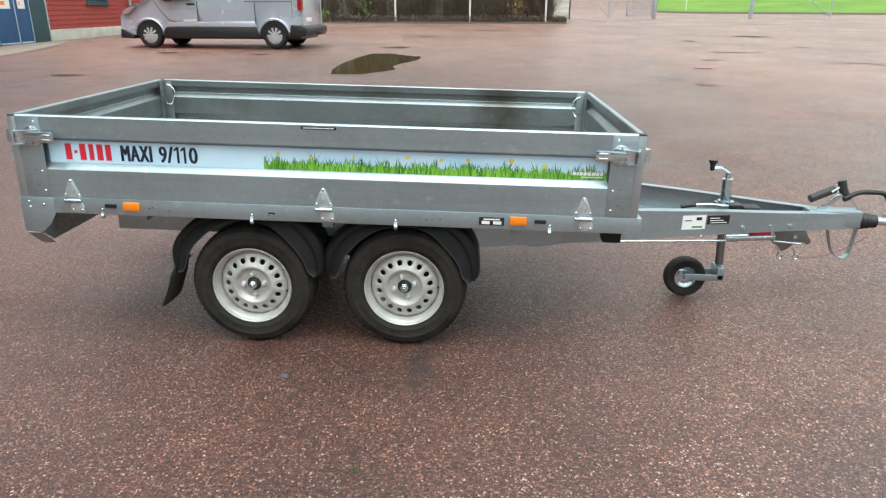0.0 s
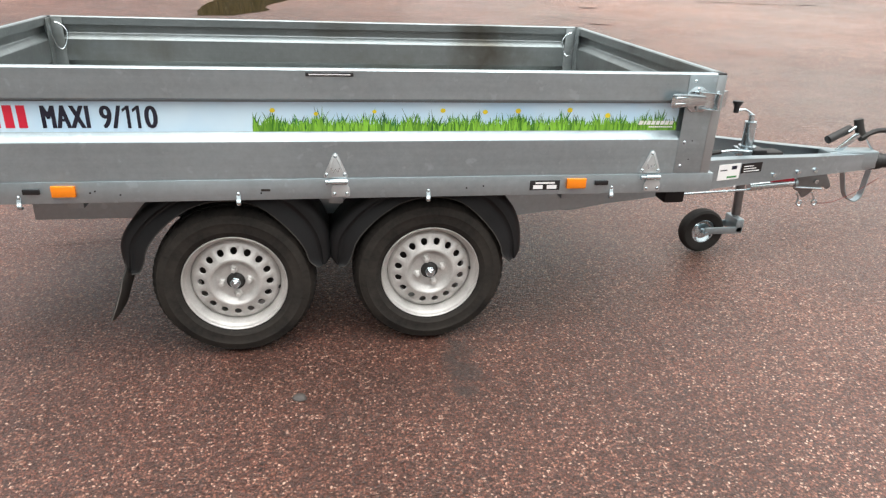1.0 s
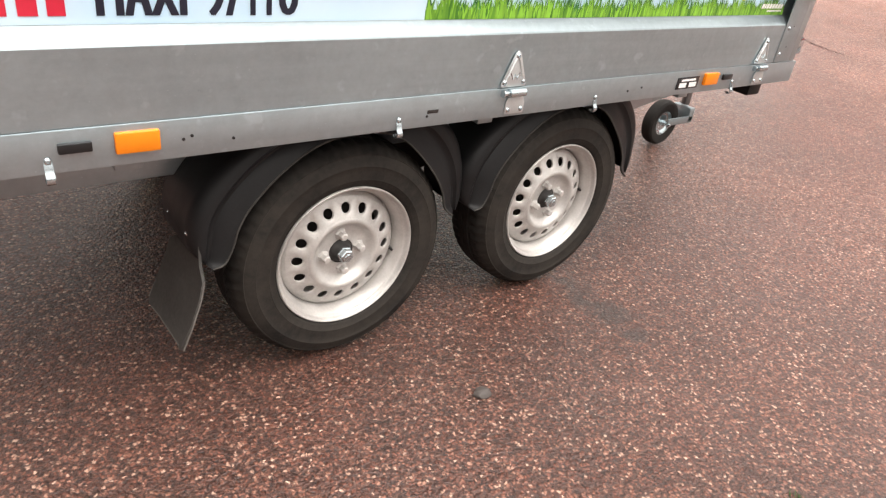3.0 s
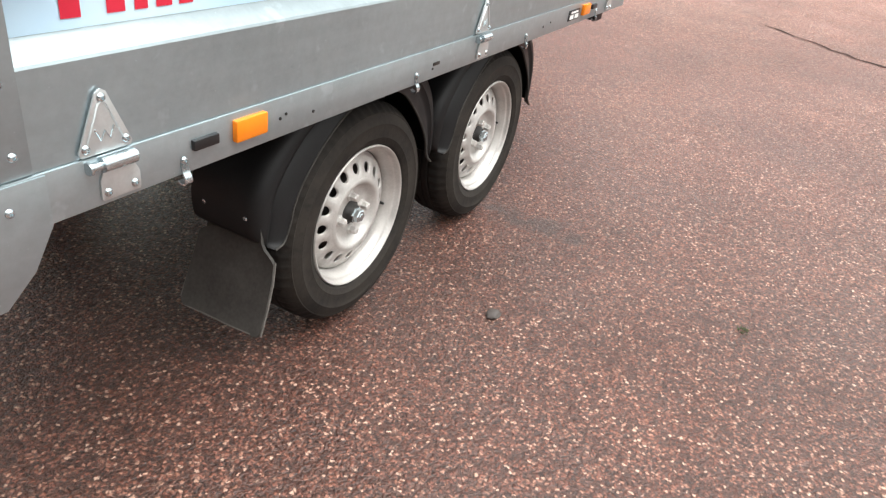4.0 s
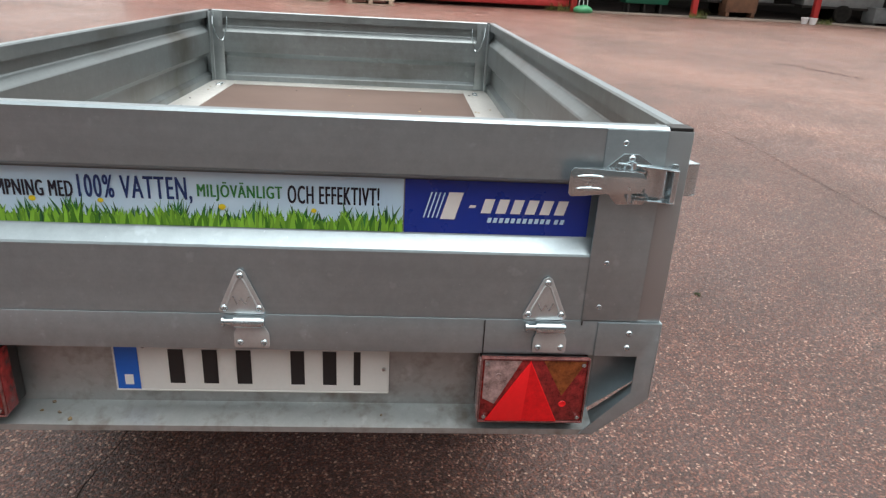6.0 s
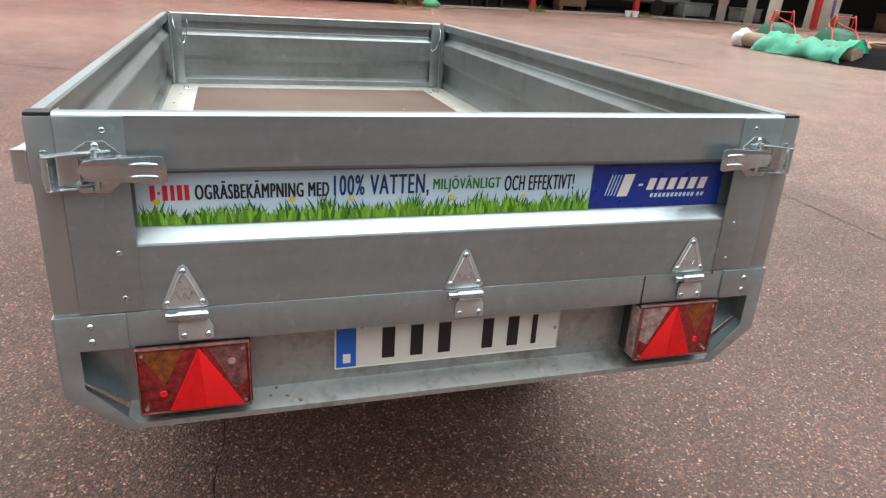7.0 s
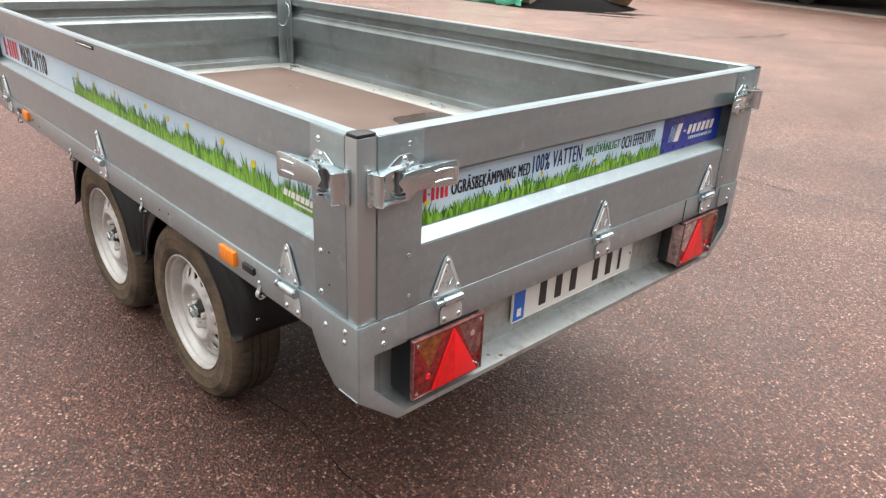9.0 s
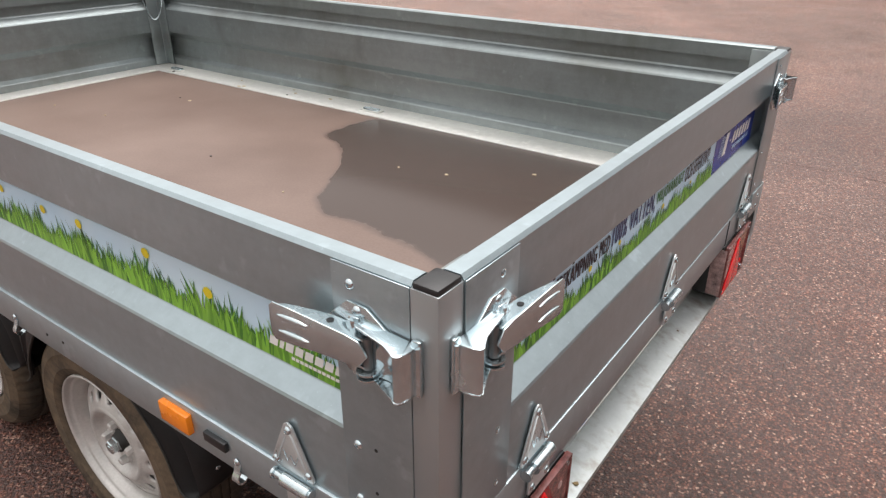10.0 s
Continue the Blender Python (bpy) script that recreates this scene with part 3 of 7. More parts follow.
for u in (0.203, 1.317, 2.439):
    hinge(near_board, near, u)
    hinge(far_board, far, LONG - u)
for u in (0.175, 0.713, 1.251):
    hinge(tail_board, rear, u)


def latch(parent, corner, u, w):
    """An over-centre latch at a post. corner: a point of the post's edge, u: along the board away from the post, w: outwards."""
    m = axes(corner, u, (0, 0, 1), w)
    hexa = [(0.050, 0.992), (0.070, 0.961), (0.116, 0.960), (0.140, 0.984), (0.141, 1.024), (0.114, 1.049), (0.088, 1.048), (0.050, 1.022)]
    l = part("latch", put(prism(hexa, 0.002, 0.0052, "z", 0.001), m), PLATED, parent, "bright zinc over-centre latch")
    # pressed web between the rivets
    part("base_web", put(prism([(0.086, 1.012), (0.118, 1.010), (0.108, 1.036), (0.094, 1.037)], 0.0052, 0.011, "z", 0.002), m), PLATED, l)

    def lever_w(a):
        return 0.0215 + 0.05 * (a - 0.072)
    face = [(0.072, 1.005), (0.083, 0.990), (0.100, 0.987), (0.140, 0.985), (0.180, 0.981), (0.202, 0.980), (0.2075, 0.985), (0.2085, 1.004), (0.2075, 1.023), (0.202, 1.0285), (0.180, 1.028), (0.140, 1.0255), (0.100, 1.023), (0.083, 1.020)]
    bm = prism(face, 0.0, 0.0026, "z", 0.0009)
    for v in bm.verts:
        v.co.z += lever_w(v.co.x)
    # folded edges that run back to the pivot
    for base, lean, t in ((1.0205, 0.05, 0.0026), (0.9865, -0.04, 0.0026)):
        fold = prism([(0.079, 0.0215), (0.120, 0.0245), (0.192, 0.0285), (0.186, 0.0235), (0.160, 0.0150), (0.135, 0.0080), (0.112, 0.0060), (0.090, 0.0065), (0.079, 0.0110)], 0, t, "z")
        for v in fold.verts:
            v.co = Vector((v.co.x, base + v.co.z + lean * (v.co.x - 0.08), v.co.y))
        join(bm, fold)
    lever = part("latch_lever", put(bm, m), PLATED, l, smooth=30)
    for v0 in (0.9935, 1.0140):
        rib = bmesh.new()
        bmesh.ops.create_uvsphere(rib, u_segments=10, v_segments=8, radius=1)
        for v in rib.verts:
            a = 0.1735 + 0.0245 * v.co.x
            v.co = Vector((a, v0 + 0.0042 * v.co.y, lever_w(a) + 0.0022 + 0.0034 * max(v.co.z, -0.2)))
        part("lever_rib", put(rib, m), PLATED, lever)
    part("lever_hole", put(rod((0.128, 1.0245, 0.0165), (0.128, 1.0262, 0.0165), 0.0042, n=10), m), BLACK, lever)
    part("latch_pin", put(rod((0.098, 0.970, 0.0125), (0.098, 1.036, 0.0125), 0.0048), m), PLATED, l)
    # the claw: a bent sheet that dips behind the lever, then turns out and over the post
    claw = strap([(0.100, 0.0095), (0.086, 0.0115), (0.070, 0.0100), (0.056, 0.0085), (0.044, 0.0125), (0.0375, 0.0220), (0.0350, 0.0285), (0.0315, 0.0320), (0.0265, 0.0305), (0.0240, 0.0230), (0.0222, 0.0120), (0.0215, 0.0040)], 0.9735, 1.0265, 0.0022)
    claw = part("latch_claw", put(claw, m), PLATED, l, smooth=50)
    upper = [(0.0215, 0.003), (0.0232, 0.024), (0.0265, 0.0315), (0.0315, 0.0330), (0.0370, 0.0300), (0.0500, 0.0240), (0.0700, 0.0210), (0.0900, 0.0180), (0.1180, 0.0085), (0.1240, 0.0040)]
    lower = [(0.0215, 0.003), (0.0232, 0.024), (0.0265, 0.0315), (0.0315, 0.0330), (0.0370, 0.0300), (0.0600, 0.0200), (0.0900, 0.0090), (0.1000, 0.0040)]
    for pts, v0, v1, lean in ((upper, 1.0265, 1.0289, 0.06), (lower, 0.9711, 0.9735, -0.04)):
        bm = prism(pts, v0, v1, "z", 0.0006)
        for v in bm.verts:
            v.co = Vector((v.co.x, v.co.z + lean * max(0.0, v.co.x - 0.04), v.co.y))
        part("claw_flange", put(bm, m), PLATED, claw)
    # rounded keeper plate on the post, with a raised bead
    part("latch_keeper", put(box(0.0180, 0.0300, 0.966, 1.034, 0.0005, 0.0060, 0.0025), m), PLATED, l)
    part("keeper_bead", put(rod((0.0205, 0.972, 0.007), (0.0205, 1.028, 0.007), 0.0028, n=8), m), PLATED, l)
    for v0 in (0.9735, 0.9800):
        part("lever_washer", put(rod((0.080, v0, 0.0145), (0.080, v0 + 0.0022, 0.0145), 0.0125, n=18), m), PLATED, l)
    # dark roller: the shade in the latch's hollow is put into its colour
    part("latch_roller", put(rod((0.080, 0.984, 0.0145), (0.080, 1.022, 0.0145), 0.0055, n=12), m), ZINC_DARK, l)
    for a, b, c in ((0.100, 1.0405, 0.0052), (0.092, 0.9670, 0.0052)):
        ob = new("rivet", RIVET)
        ob.parent = l
        ob.matrix_basis = m @ Matrix.Translation((a, b, c)) @ pose(0, 0, 0, -90, 0, 0)
    for a, b in ((0.113, 1.066), (0.116, 0.850), (0.118, 0.764)):
        ob = new("rivet", RIVET)
        ob.parent = parent
        ob.matrix_basis = m @ Matrix.Translation((a, b, 0.0005)) @ pose(0, 0, 0, -90, 0, 0)
    for a, b in ((0.088, 0.856), (0.090, 0.788)):
        part("drilled_hole", put(rod((a, b, 0.0004), (a, b, 0.0009), 0.0026, n=8), m), BLACK, parent)


for sx, x in ((1, 0.0), (-1, LENGTH)):
    latch(near_board, (x, -HALF, 0), (sx, 0, 0), (0, -1, 0))
    latch(far_board, (x, HALF, 0), (sx, 0, 0), (0, 1, 0))
for sy, y in ((1, -HALF), (-1, HALF)):
    latch(tail_board, (0, y, 0), (0, sy, 0), (-1, 0, 0))
    latch(front_board, (LENGTH, y, 0), (0, sy, 0), (1, 0, 0))


# printed film
def printed_grass(parent, m, u0, u1, v0, tall, seed):
    rng = random.Random(seed)
    for name, mat, w, n, k in (("printed_grass", BLADES_DARK, 0.0006, 0.6, 1.15), ("printed_grass", BLADES, 0.0009, 1.5, 0.85)):
        bm = bmesh.new()
        for i in range(int((u1 - u0) * 430 * n)):
            u = rng.uniform(u0, u1)
            h = tall * k * rng.uniform(0.45, 0.92) * (0.95 + 0.3 * math.sin(u * 23) * math.sin(u * 61))
            lean, half = rng.uniform(-0.4, 0.4) * h, rng.uniform(0.0018, 0.0052)
            a, b = max(u - half, u0), min(u + half, u1)
            mid = min(max(u + lean * 0.35, u0 + half), u1 - half)
            tip = min(max(u + lean, u0), u1)
            lift = w + rng.uniform(0, 0.0003)
            vs = [bm.verts.new(p) for p in ((a, v0, lift), (b, v0, lift), (mid + half * 0.6, v0 + h * 0.55, lift), (tip, v0 + h, lift), (mid - half * 0.6, v0 + h * 0.55, lift))]
            bm.faces.new(vs)
        tagged(part(name, put(bm, m), mat, parent, smooth=None), kind="stuff")
    bm = flat([(u0, v0), (u1, v0), (u1, v0 + tall * 0.3), (u0, v0 + tall * 0.3)], m @ Matrix.Translation((0, 0, 0.0004)))
    part("printed_grass", bm, BLADES, parent)
    bm = bmesh.new()
    for i in range(int((u1 - u0) * 6)):
        u = u0 + (i + rng.uniform(0.2, 0.8)) / 6.0
        if u > u1 - 0.02:
            continue
        v, r = v0 + tall * rng.uniform(0.72, 1.05), tall * rng.uniform(0.09, 0.14)
        vs = [bm.verts.new((u + r * 1.15 * math.cos(a * 0.7854), v + r * math.sin(a * 0.7854), 0.0013)) for a in range(8)]
        bm.faces.new(vs)
    tagged(part("printed_flowers", put(bm, m), YELLOW_INK, parent), kind="stuff")


def brand_bars(material, parent, m, u0, u1, v0, v1):
    """A plain bar for each sign of a brand name: one, a short dash, then four."""
    k = (u1 - u0) / 5.3
    mid, dash = (v0 + v1) / 2, 0.09 * (v1 - v0)
    for a, b, lo, hi in ((0.10, 0.78, v0, v1), (1.08, 1.42, mid - dash, mid + dash), (1.68, 2.36, v0, v1), (2.72, 3.24, v0, v1), (3.58, 4.24, v0, v1), (4.54, 5.16, v0, v1)):
        part("print_bar", flat([(u0 + a * k, lo), (u0 + b * k, lo), (u0 + b * k, hi), (u0 + a * k, hi)], m), material, parent)


def side_film(parent, m):
    """m: the plane of the film, u from its left edge."""
    film = part("printed_film", flat([(0, 0), (2.417, 0), (2.417, 0.096), (0, 0.096)], m), SKY_FILM, parent, "pale blue printed film with grass")
    up = m @ Matrix.Translation((0, 0, 0.0012))
    brand_bars(RED_INK, film, up, 0.070, 0.282, 0.013, 0.083)
    lettering("MAXI", DARK_INK, film, up, 0.322, 0.454, 0.013, 0.083, weight=0.10)
    for sign, u0, u1 in (("9", 0.490, 0.520), ("/", 0.525, 0.549), ("0", 0.621, 0.655)):
        lettering(sign, DARK_INK, film, up, u0, u1, 0.012, 0.083, weight=0.08)
    for u in (0.576, 0.606):
        part("lettering", flat([(u, 0.012), (u, 0.083), (u - 0.008, 0.083), (u - 0.022, 0.072), (u - 0.022, 0.062), (u - 0.010, 0.071), (u - 0.010, 0.012)], up), DARK_INK, film)
    printed_grass(film, m, 0.945, 2.417, 0.0, 0.068, 5)
    plain_bars((1.0, 0.5, 0.9, 0.9, 0.9, 0.9, 0.9, 0.9), WHITE, film, m @ Matrix.Translation((0, 0, 0.0016)), 2.27, 2.40, 0.020, 0.034, 0.004)
    plain_bars((1.0,) * 12, WHITE, film, m @ Matrix.Translation((0, 0, 0.0016)), 2.31, 2.40, 0.010, 0.015, 0.001)


side_film(near_board, axes((0.145, -0.7268, 0.8885), (1, 0, 0), (0, 0, 1), (0, -1, 0)))
side_film(far_board, axes((LENGTH - 0.145, 0.7268, 0.8885), (-1, 0, 0), (0, 0, 1), (0, 1, 0)))
tail = axes((-0.0 + 0.0262, 0.606, 0.8885), (0, -1, 0), (0, 0, 1), (-1, 0, 0))
film = part("printed_film", flat([(0, 0), (0.884, 0), (0.884, 0.096), (0, 0.096)], tail), SKY_FILM, tail_board, "pale blue printed film with text and grass")
up = tail @ Matrix.Translation((0, 0, 0.0012))
brand_bars(RED_INK, film, up, 0.022, 0.090, 0.046, 0.074)
lettering("OGRÄSBEKÄMPNING MED", DARK_INK, film, up, 0.098, 0.334, 0.046, 0.080, weight=0.055)
lettering("100% VATTEN,", BLUE_INK, film, up, 0.344, 0.528, 0.040, 0.086, weight=0.035)
lettering("MILJÖVÄNLIGT", GREEN_INK, film, up, 0.538, 0.678, 0.046, 0.080, weight=0.045)
lettering("OCH EFFEKTIVT!", DARK_INK, film, up, 0.688, 0.842, 0.046, 0.078, weight=0.045)
printed_grass(film, tail, 0.0, 0.884, 0.0, 0.046, 8)
logo = part("printed_film", flat([(0.886, 0), (1.210, 0), (1.210, 0.096), (0.886, 0.096)], tail), BLUE, tail_board, "blue printed film with white logo")
def slanted(u0, u1, v0, v1, lean, mat):
    part("logo_bar", flat([(u0, v0), (u1, v0), (u1 + lean, v1), (u0 + lean, v1)], up), mat, logo)


for k in range(4):
    slanted(0.918 + 0.0075 * k, 0.9205 + 0.0075 * k, 0.028, 0.074, 0.013, SKY_FILM)
slanted(0.948, 0.973, 0.026, 0.075, 0.014, WHITE)
slanted(0.997, 1.008, 0.048, 0.053, 0.002, WHITE)
for k in range(6):
    slanted(1.018 + 0.0258 * k, 1.0355 + 0.0258 * k, 0.039, 0.065, 0.007, WHITE)
for k in range(13):
    u = 1.030 + 0.0104 * k + (0.004 if k > 10 else 0)
    slanted(u, u + 0.0068, 0.022, 0.031, 0.002, SKY_FILM)

# label and handle slot on the near side board
slot = part("handle_slot", box(1.265, 1.415, -0.7552, -0.7535, 1.071, 1.083, 0.001), BLACK, near_board, "black slotted label")
part("slot_line", box(1.275, 1.405, -0.7562, -0.7553, 1.0755, 1.0785), WHITE, slot)
slot = part("handle_slot", box(1.265, 1.415, 0.7535, 0.7552, 1.071, 1.083, 0.001), BLACK, far_board, "black slotted label")
part("slot_line", box(1.275, 1.405, 0.7553, 0.7562, 1.0755, 1.0785), WHITE, slot)

# side markers, pads, clips on the rails
for s, rail in ((-1, rails["near"]), (1, rails["far"])):
    def on(a, b):
        return (s * a, s * b) if s > 0 else (-b, -a)
    for x in (0.462, 2.162):
        part("side_marker", box(x, x + 0.072, *on(0.756, 0.768), 0.687, 0.724, 0.003), AMBER, rail, "amber side reflector")
    for x in (0.378, 2.268):
        part("rubber_pad", box(x, x + 0.05, *on(0.756, 0.765), 0.697, 0.714, 0.002), BLACK, rail, "black rubber pad")
    for x in (0.362, 1.031, 1.666, 2.335):
        bm = strap([(s * 0.7575, 0.684), (s * 0.760, 0.676), (s * 0.7625, 0.668), (s * 0.7665, 0.661), (s * 0.7675, 0.654), (s * 0.763, 0.6475), (s * 0.755, 0.6465), (s * 0.748, 0.650)], x - 0.0065, x + 0.0065, 0.0030)
        bm.transform(axes((0, 0, 0), (0, 1, 0), (1, 0, 0), (0, 0, 1)))
        bmesh.ops.recalc_face_normals(bm, faces=bm.faces[:])
        hook = part("tarpaulin_hook", bm, PLATED, rail, "bright bent tarpaulin hook", smooth=50)
        rivet(hook, (x, s * 0.7590, 0.6865), "near" if s < 0 else "far")
for x, z in ((0.575, 0.698), (0.590, 0.703), (0.665, 0.690), (1.105, 0.688), (1.80, 0.694), (1.86, 0.700)):
    part("drilled_hole", rod((x, -0.7565, z), (x, -0.7585, z), 0.003, n=8), BLACK, rails["near"])
    part("drilled_hole", rod((LENGTH - x, 0.7565, z), (LENGTH - x, 0.7585, z), 0.003, n=8), BLACK, rails["far"])
part("dent", box(1.105, 1.135, -0.7588, -0.757, 0.694, 0.702, 0.0008), STEEL, rails["near"], "dark scrape")
part("rail_seam", box(-0.0035, -0.002, -0.4325, -0.4305, 0.666, 0.733), BLACK, rails["rear"])
part("rail_seam", box(-0.0035, -0.002, -0.6105, -0.6085, 0.727, 0.735), BLACK, rails["rear"])
plate = part("type_plate", box(2.028, 2.138, -0.759, -0.757, 0.681, 0.717, 0.001), BLACK, rails["near"], "black type plate with pale fields")
for u0, u1 in ((2.040, 2.075), (2.090, 2.126)):
    part("type_plate_field", box(u0, u1, -0.7602, -0.7592, 0.686, 0.700), WHITE, plate)
part("type_plate_field", box(2.048, 2.118, -0.7602, -0.7592, 0.705, 0.711), WHITE, plate)

# rear corner brackets, light shelf, lights
for s in (-1, 1):
    pts = [(-0.004, 0.733), (0.150, 0.733), (0.150, 0.664), (0.118, 0.610), (0.075, 0.572), (-0.004, 0.572)]
    br = part("corner_bracket", prism(pts, s * 0.757, s * 0.760, "y", 0.0008), ZINC_RAIL, trailer, "folded steel rear corner bracket")
    face = [(s * 0.7568, 0.7335), (s * 0.7568, 0.572), (s * 0.660, 0.489), (s * 0.632, 0.489), (s * 0.722, 0.585), (s * 0.722, 0.664), (s * 0.640, 0.664), (s * 0.640, 0.7335)]
    part("bracket_face", prism(face, -0.005, -0.002, "x", 0.0008), ZINC_RAIL, br)
    chamfer = [(s * 0.757, 0.572), (s * 0.660, 0.489), (s * 0.660, 0.486), (s * 0.760, 0.569)]
    part("bracket_chamfer", prism(chamfer, -0.001, 0.062, "x", 0.0), ZINC_RAIL, br)
    for a, b in ((0.035, 0.712), (0.038, 0.688), (0.10, 0.70)):
        rivet(br, (a, s * 0.760, b), "near" if s < 0 else "far")
    for b in (0.712, 0.682):
        rivet(br, (-0.005, s * 0.700, b), "rear")
shelf = [(0.062, 0.664), (0.058, 0.664), (0.058, 0.512), (-0.003, 0.498), (-0.003, 0.486), (0.000, 0.486), (0.000, 0.494), (0.062, 0.508)]
for s in (-1, 1):
    part("rear_panel_end", prism([(s * 0.756, 0.664), (s * 0.756, 0.578), (s * 0.661, 0.507), (s * 0.661, 0.664)], 0.058, 0.061, "x"), ZINC_RAIL, trailer)
rear_panel = part("rear_panel", prism(shelf, -0.66, 0.66, "y"), ZINC_DIRTY, trailer, "recessed steel rear panel with a folded lip")
# bits of soil and dry leaf that lie on the shelf
rng = random.Random(21)
for i in range(6):
    x, y = rng.uniform(0.002, 0.052), rng.choice((rng.uniform(-0.40, 0.42), rng.uniform(0.22, 0.40)))
    r = rng.uniform(0.002, 0.0055)
    bm = prism([(r * rng.uniform(0.5, 1.3) * math.cos(a), r * rng.uniform(0.5, 1.6) * math.sin(a)) for a in (0, 1.2, 2.3, 3.5, 4.6, 5.5)], 0, 0.0016, "z")
    part("dirt_fleck", put(bm, Matrix.Translation((x, y, 0.4990 + 0.2295 * (x + 0.003))) @ pose(0, 0, 0, 0, -12.9, rng.uniform(0, 360))), LEAF_BIT if i % 3 == 0 else SOIL, rear_panel)


def tail_light(s):
    y0, y1 = (0.430, 0.632)
    l = part("tail_light", box(-0.004, 0.056, *((s * y0, s * y1) if s > 0 else (-y1, -y0)), 0.523, 0.662, 0.004), BLACK, trailer, "tail light with a red reflecting triangle")
    m = axes((-0.0045, s * 0.531, 0.523), (0, -1, 0), (0, 0, 1), (-1, 0, 0))
    o = s  # the outer end lies at u = -o
    part("lens", put(box(-0.099, 0.099, 0.002, 0.137, 0, 0.010, 0.004), m), DARK_RED_LENS, l)
    mm = m @ Matrix.Translation((0, 0, 0.0101))
    part("lens", flat([(-o * 0.015, 0.134), (-o * 0.095, 0.134), (-o * 0.055, 0.06)][:: 1 if o < 0 else -1], mm), ORANGE_LENS, l)
    # smoky inner lens; on the near light its glare is added as a paler colour
    part("lens", flat([(o * 0.026, 0.134), (o * 0.095, 0.134), (o * 0.095, 0.052), (o * 0.072, 0.040)][:: -1 if o > 0 else 1], mm), CLEAR_LENS if s < 0 else SMOKY_RED, l)
    tri = [(o * 0.088, 0.004), (o * 0.010, 0.135), (-o * 0.050, 0.004)]
    part("triangle_reflector", put(prism(tri, 0.010, 0.0135, "z", 0.001), m), RED_LENS, l, "bright red triangle reflector")
    part("triangle_facet", flat([(o * 0.010, 0.130), (o * 0.018, 0.006), (-o * 0.047, 0.006)][:: 1 if o < 0 else -1], m @ Matrix.Translation((0, 0, 0.0138))), DEEP_RED, l)
    # the round reflectors behind the lens, its clear rim and the pale side at the inner end
    for u, v, mat in ((-o * 0.058, 0.042, RED_LENS), (o * 0.068, 0.100, CLEAR_LENS)):
        spot = lathe([(0.0001, 0.0), (0.004, -0.0002), (0.0062, -0.0010), (0.0072, 0.0)], 16)
        part("lamp_spot", put(put(spot, axes((u, v, 0.0105), (1, 0, 0), (0, 0, -1), (0, 1, 0))), m), mat, l)
    for a, b, c, d in ((-0.100, 0.100, 0.1365, 0.1395), (-0.100, 0.100, -0.0005, 0.0025), (-0.1015, -0.0985, 0.0, 0.139), (0.0985, 0.1015, 0.0, 0.139)):
        part("lens_rim", put(box(a, b, c, d, 0.002, 0.0125, 0.001), m), SMOKY_RED, l)
    e = o * 0.1015
    part("lens_side", put(box(min(e, e + o * 0.0025), max(e, e + o * 0.0025), 0.004, 0.132, -0.026, 0.008, 0.001), m), CLEAR_LENS if s < 0 else DARK_RED_LENS, l)
    for a in (-0.09, 0.09):
        for b in (0.012, 0.127):
            part("lens_screw", put(rod((a, b, 0.010), (a, b, 0.0125), 0.004, n=8), m), PLATED, l)


tail_light(-1)
tail_light(1)

number_plate = part("number_plate", box(0.050, 0.054, -0.260, 0.258, 0.540, 0.650, 0.0015), PLATE_WHITE, trailer, "white plate with dark bars and a blue end")
m = axes((0.0495, 0.258, 0.540), (0, -1, 0), (0, 0, 1), (-1, 0, 0))
part("plate_band", flat([(0.004, 0.004), (0.046, 0.004), (0.046, 0.106), (0.004, 0.106)], m @ Matrix.Translation((0, 0, 0.0003))), PLATE_BLUE, number_plate)
plain_bars((1,), WHITE, number_plate, m @ Matrix.Translation((0, 0, 0.001)), 0.018, 0.034, 0.014, 0.036, 0, "plate_bar")
for u0, u1 in ((0.102, 0.130), (0.165, 0.193), (0.228, 0.256), (0.330, 0.356), (0.391, 0.417), (0.450, 0.463)):
    part("plate_bar", flat([(u0, 0.018), (u1, 0.018), (u1, 0.092), (u0, 0.092)], m @ Matrix.Translation((0, 0, 0.0006))), BLACK, number_plate)
for u, v in ((0.508, 0.055), (0.058, 0.098)):
    part("plate_screw", put(rod((u, v, 0.0), (u, v, 0.002), 0.004, n=10), m), PLATED, number_plate)
for a, b, c, d in ((0.001, 0.517, 0.001, 0.0035), (0.001, 0.517, 0.1065, 0.109), (0.001, 0.0035, 0.0035, 0.1065), (0.5145, 0.517, 0.0035, 0.1065)):
    part("plate_edge", put(box(a, b, c, d, 0.0, 0.0016), m), PLATE_WHITE, number_plate)

# chassis
for x in (0.5, 1.35, 2.2):
    part("cross_member", box(x - 0.025, x + 0.025, -0.685, 0.685, 0.620, 0.695, 0.003), ZINC, trailer)
for s in (-1, 1):
    part("chassis_beam", box(0.30, 2.02, s * 0.505 - 0.02, s * 0.505 + 0.02, 0.522, 0.664, 0.003), ZINC, trailer)
    bm = prism([(2.00, 0.664), (2.60, 0.664), (2.70, 0.640), (2.705, 0.530), (2.48, 0.500), (2.31, 0.470), (2.10, 0.512), (2.00, 0.545)], 0, 0.006, "y")
    part("drawbar_bracket", put(bm, Matrix.Translation((0, s * 0.415 - 0.003, 0))), ZINC, trailer)
    part("axle_bracket", prism([(0.86, 0.52), (1.82, 0.52), (1.76, 0.40), (1.62, 0.36), (1.34, 0.44), (1.05, 0.34), (0.92, 0.38)], s * 0.50 - 0.004, s * 0.50 + 0.004, "y"), STEEL, trailer)
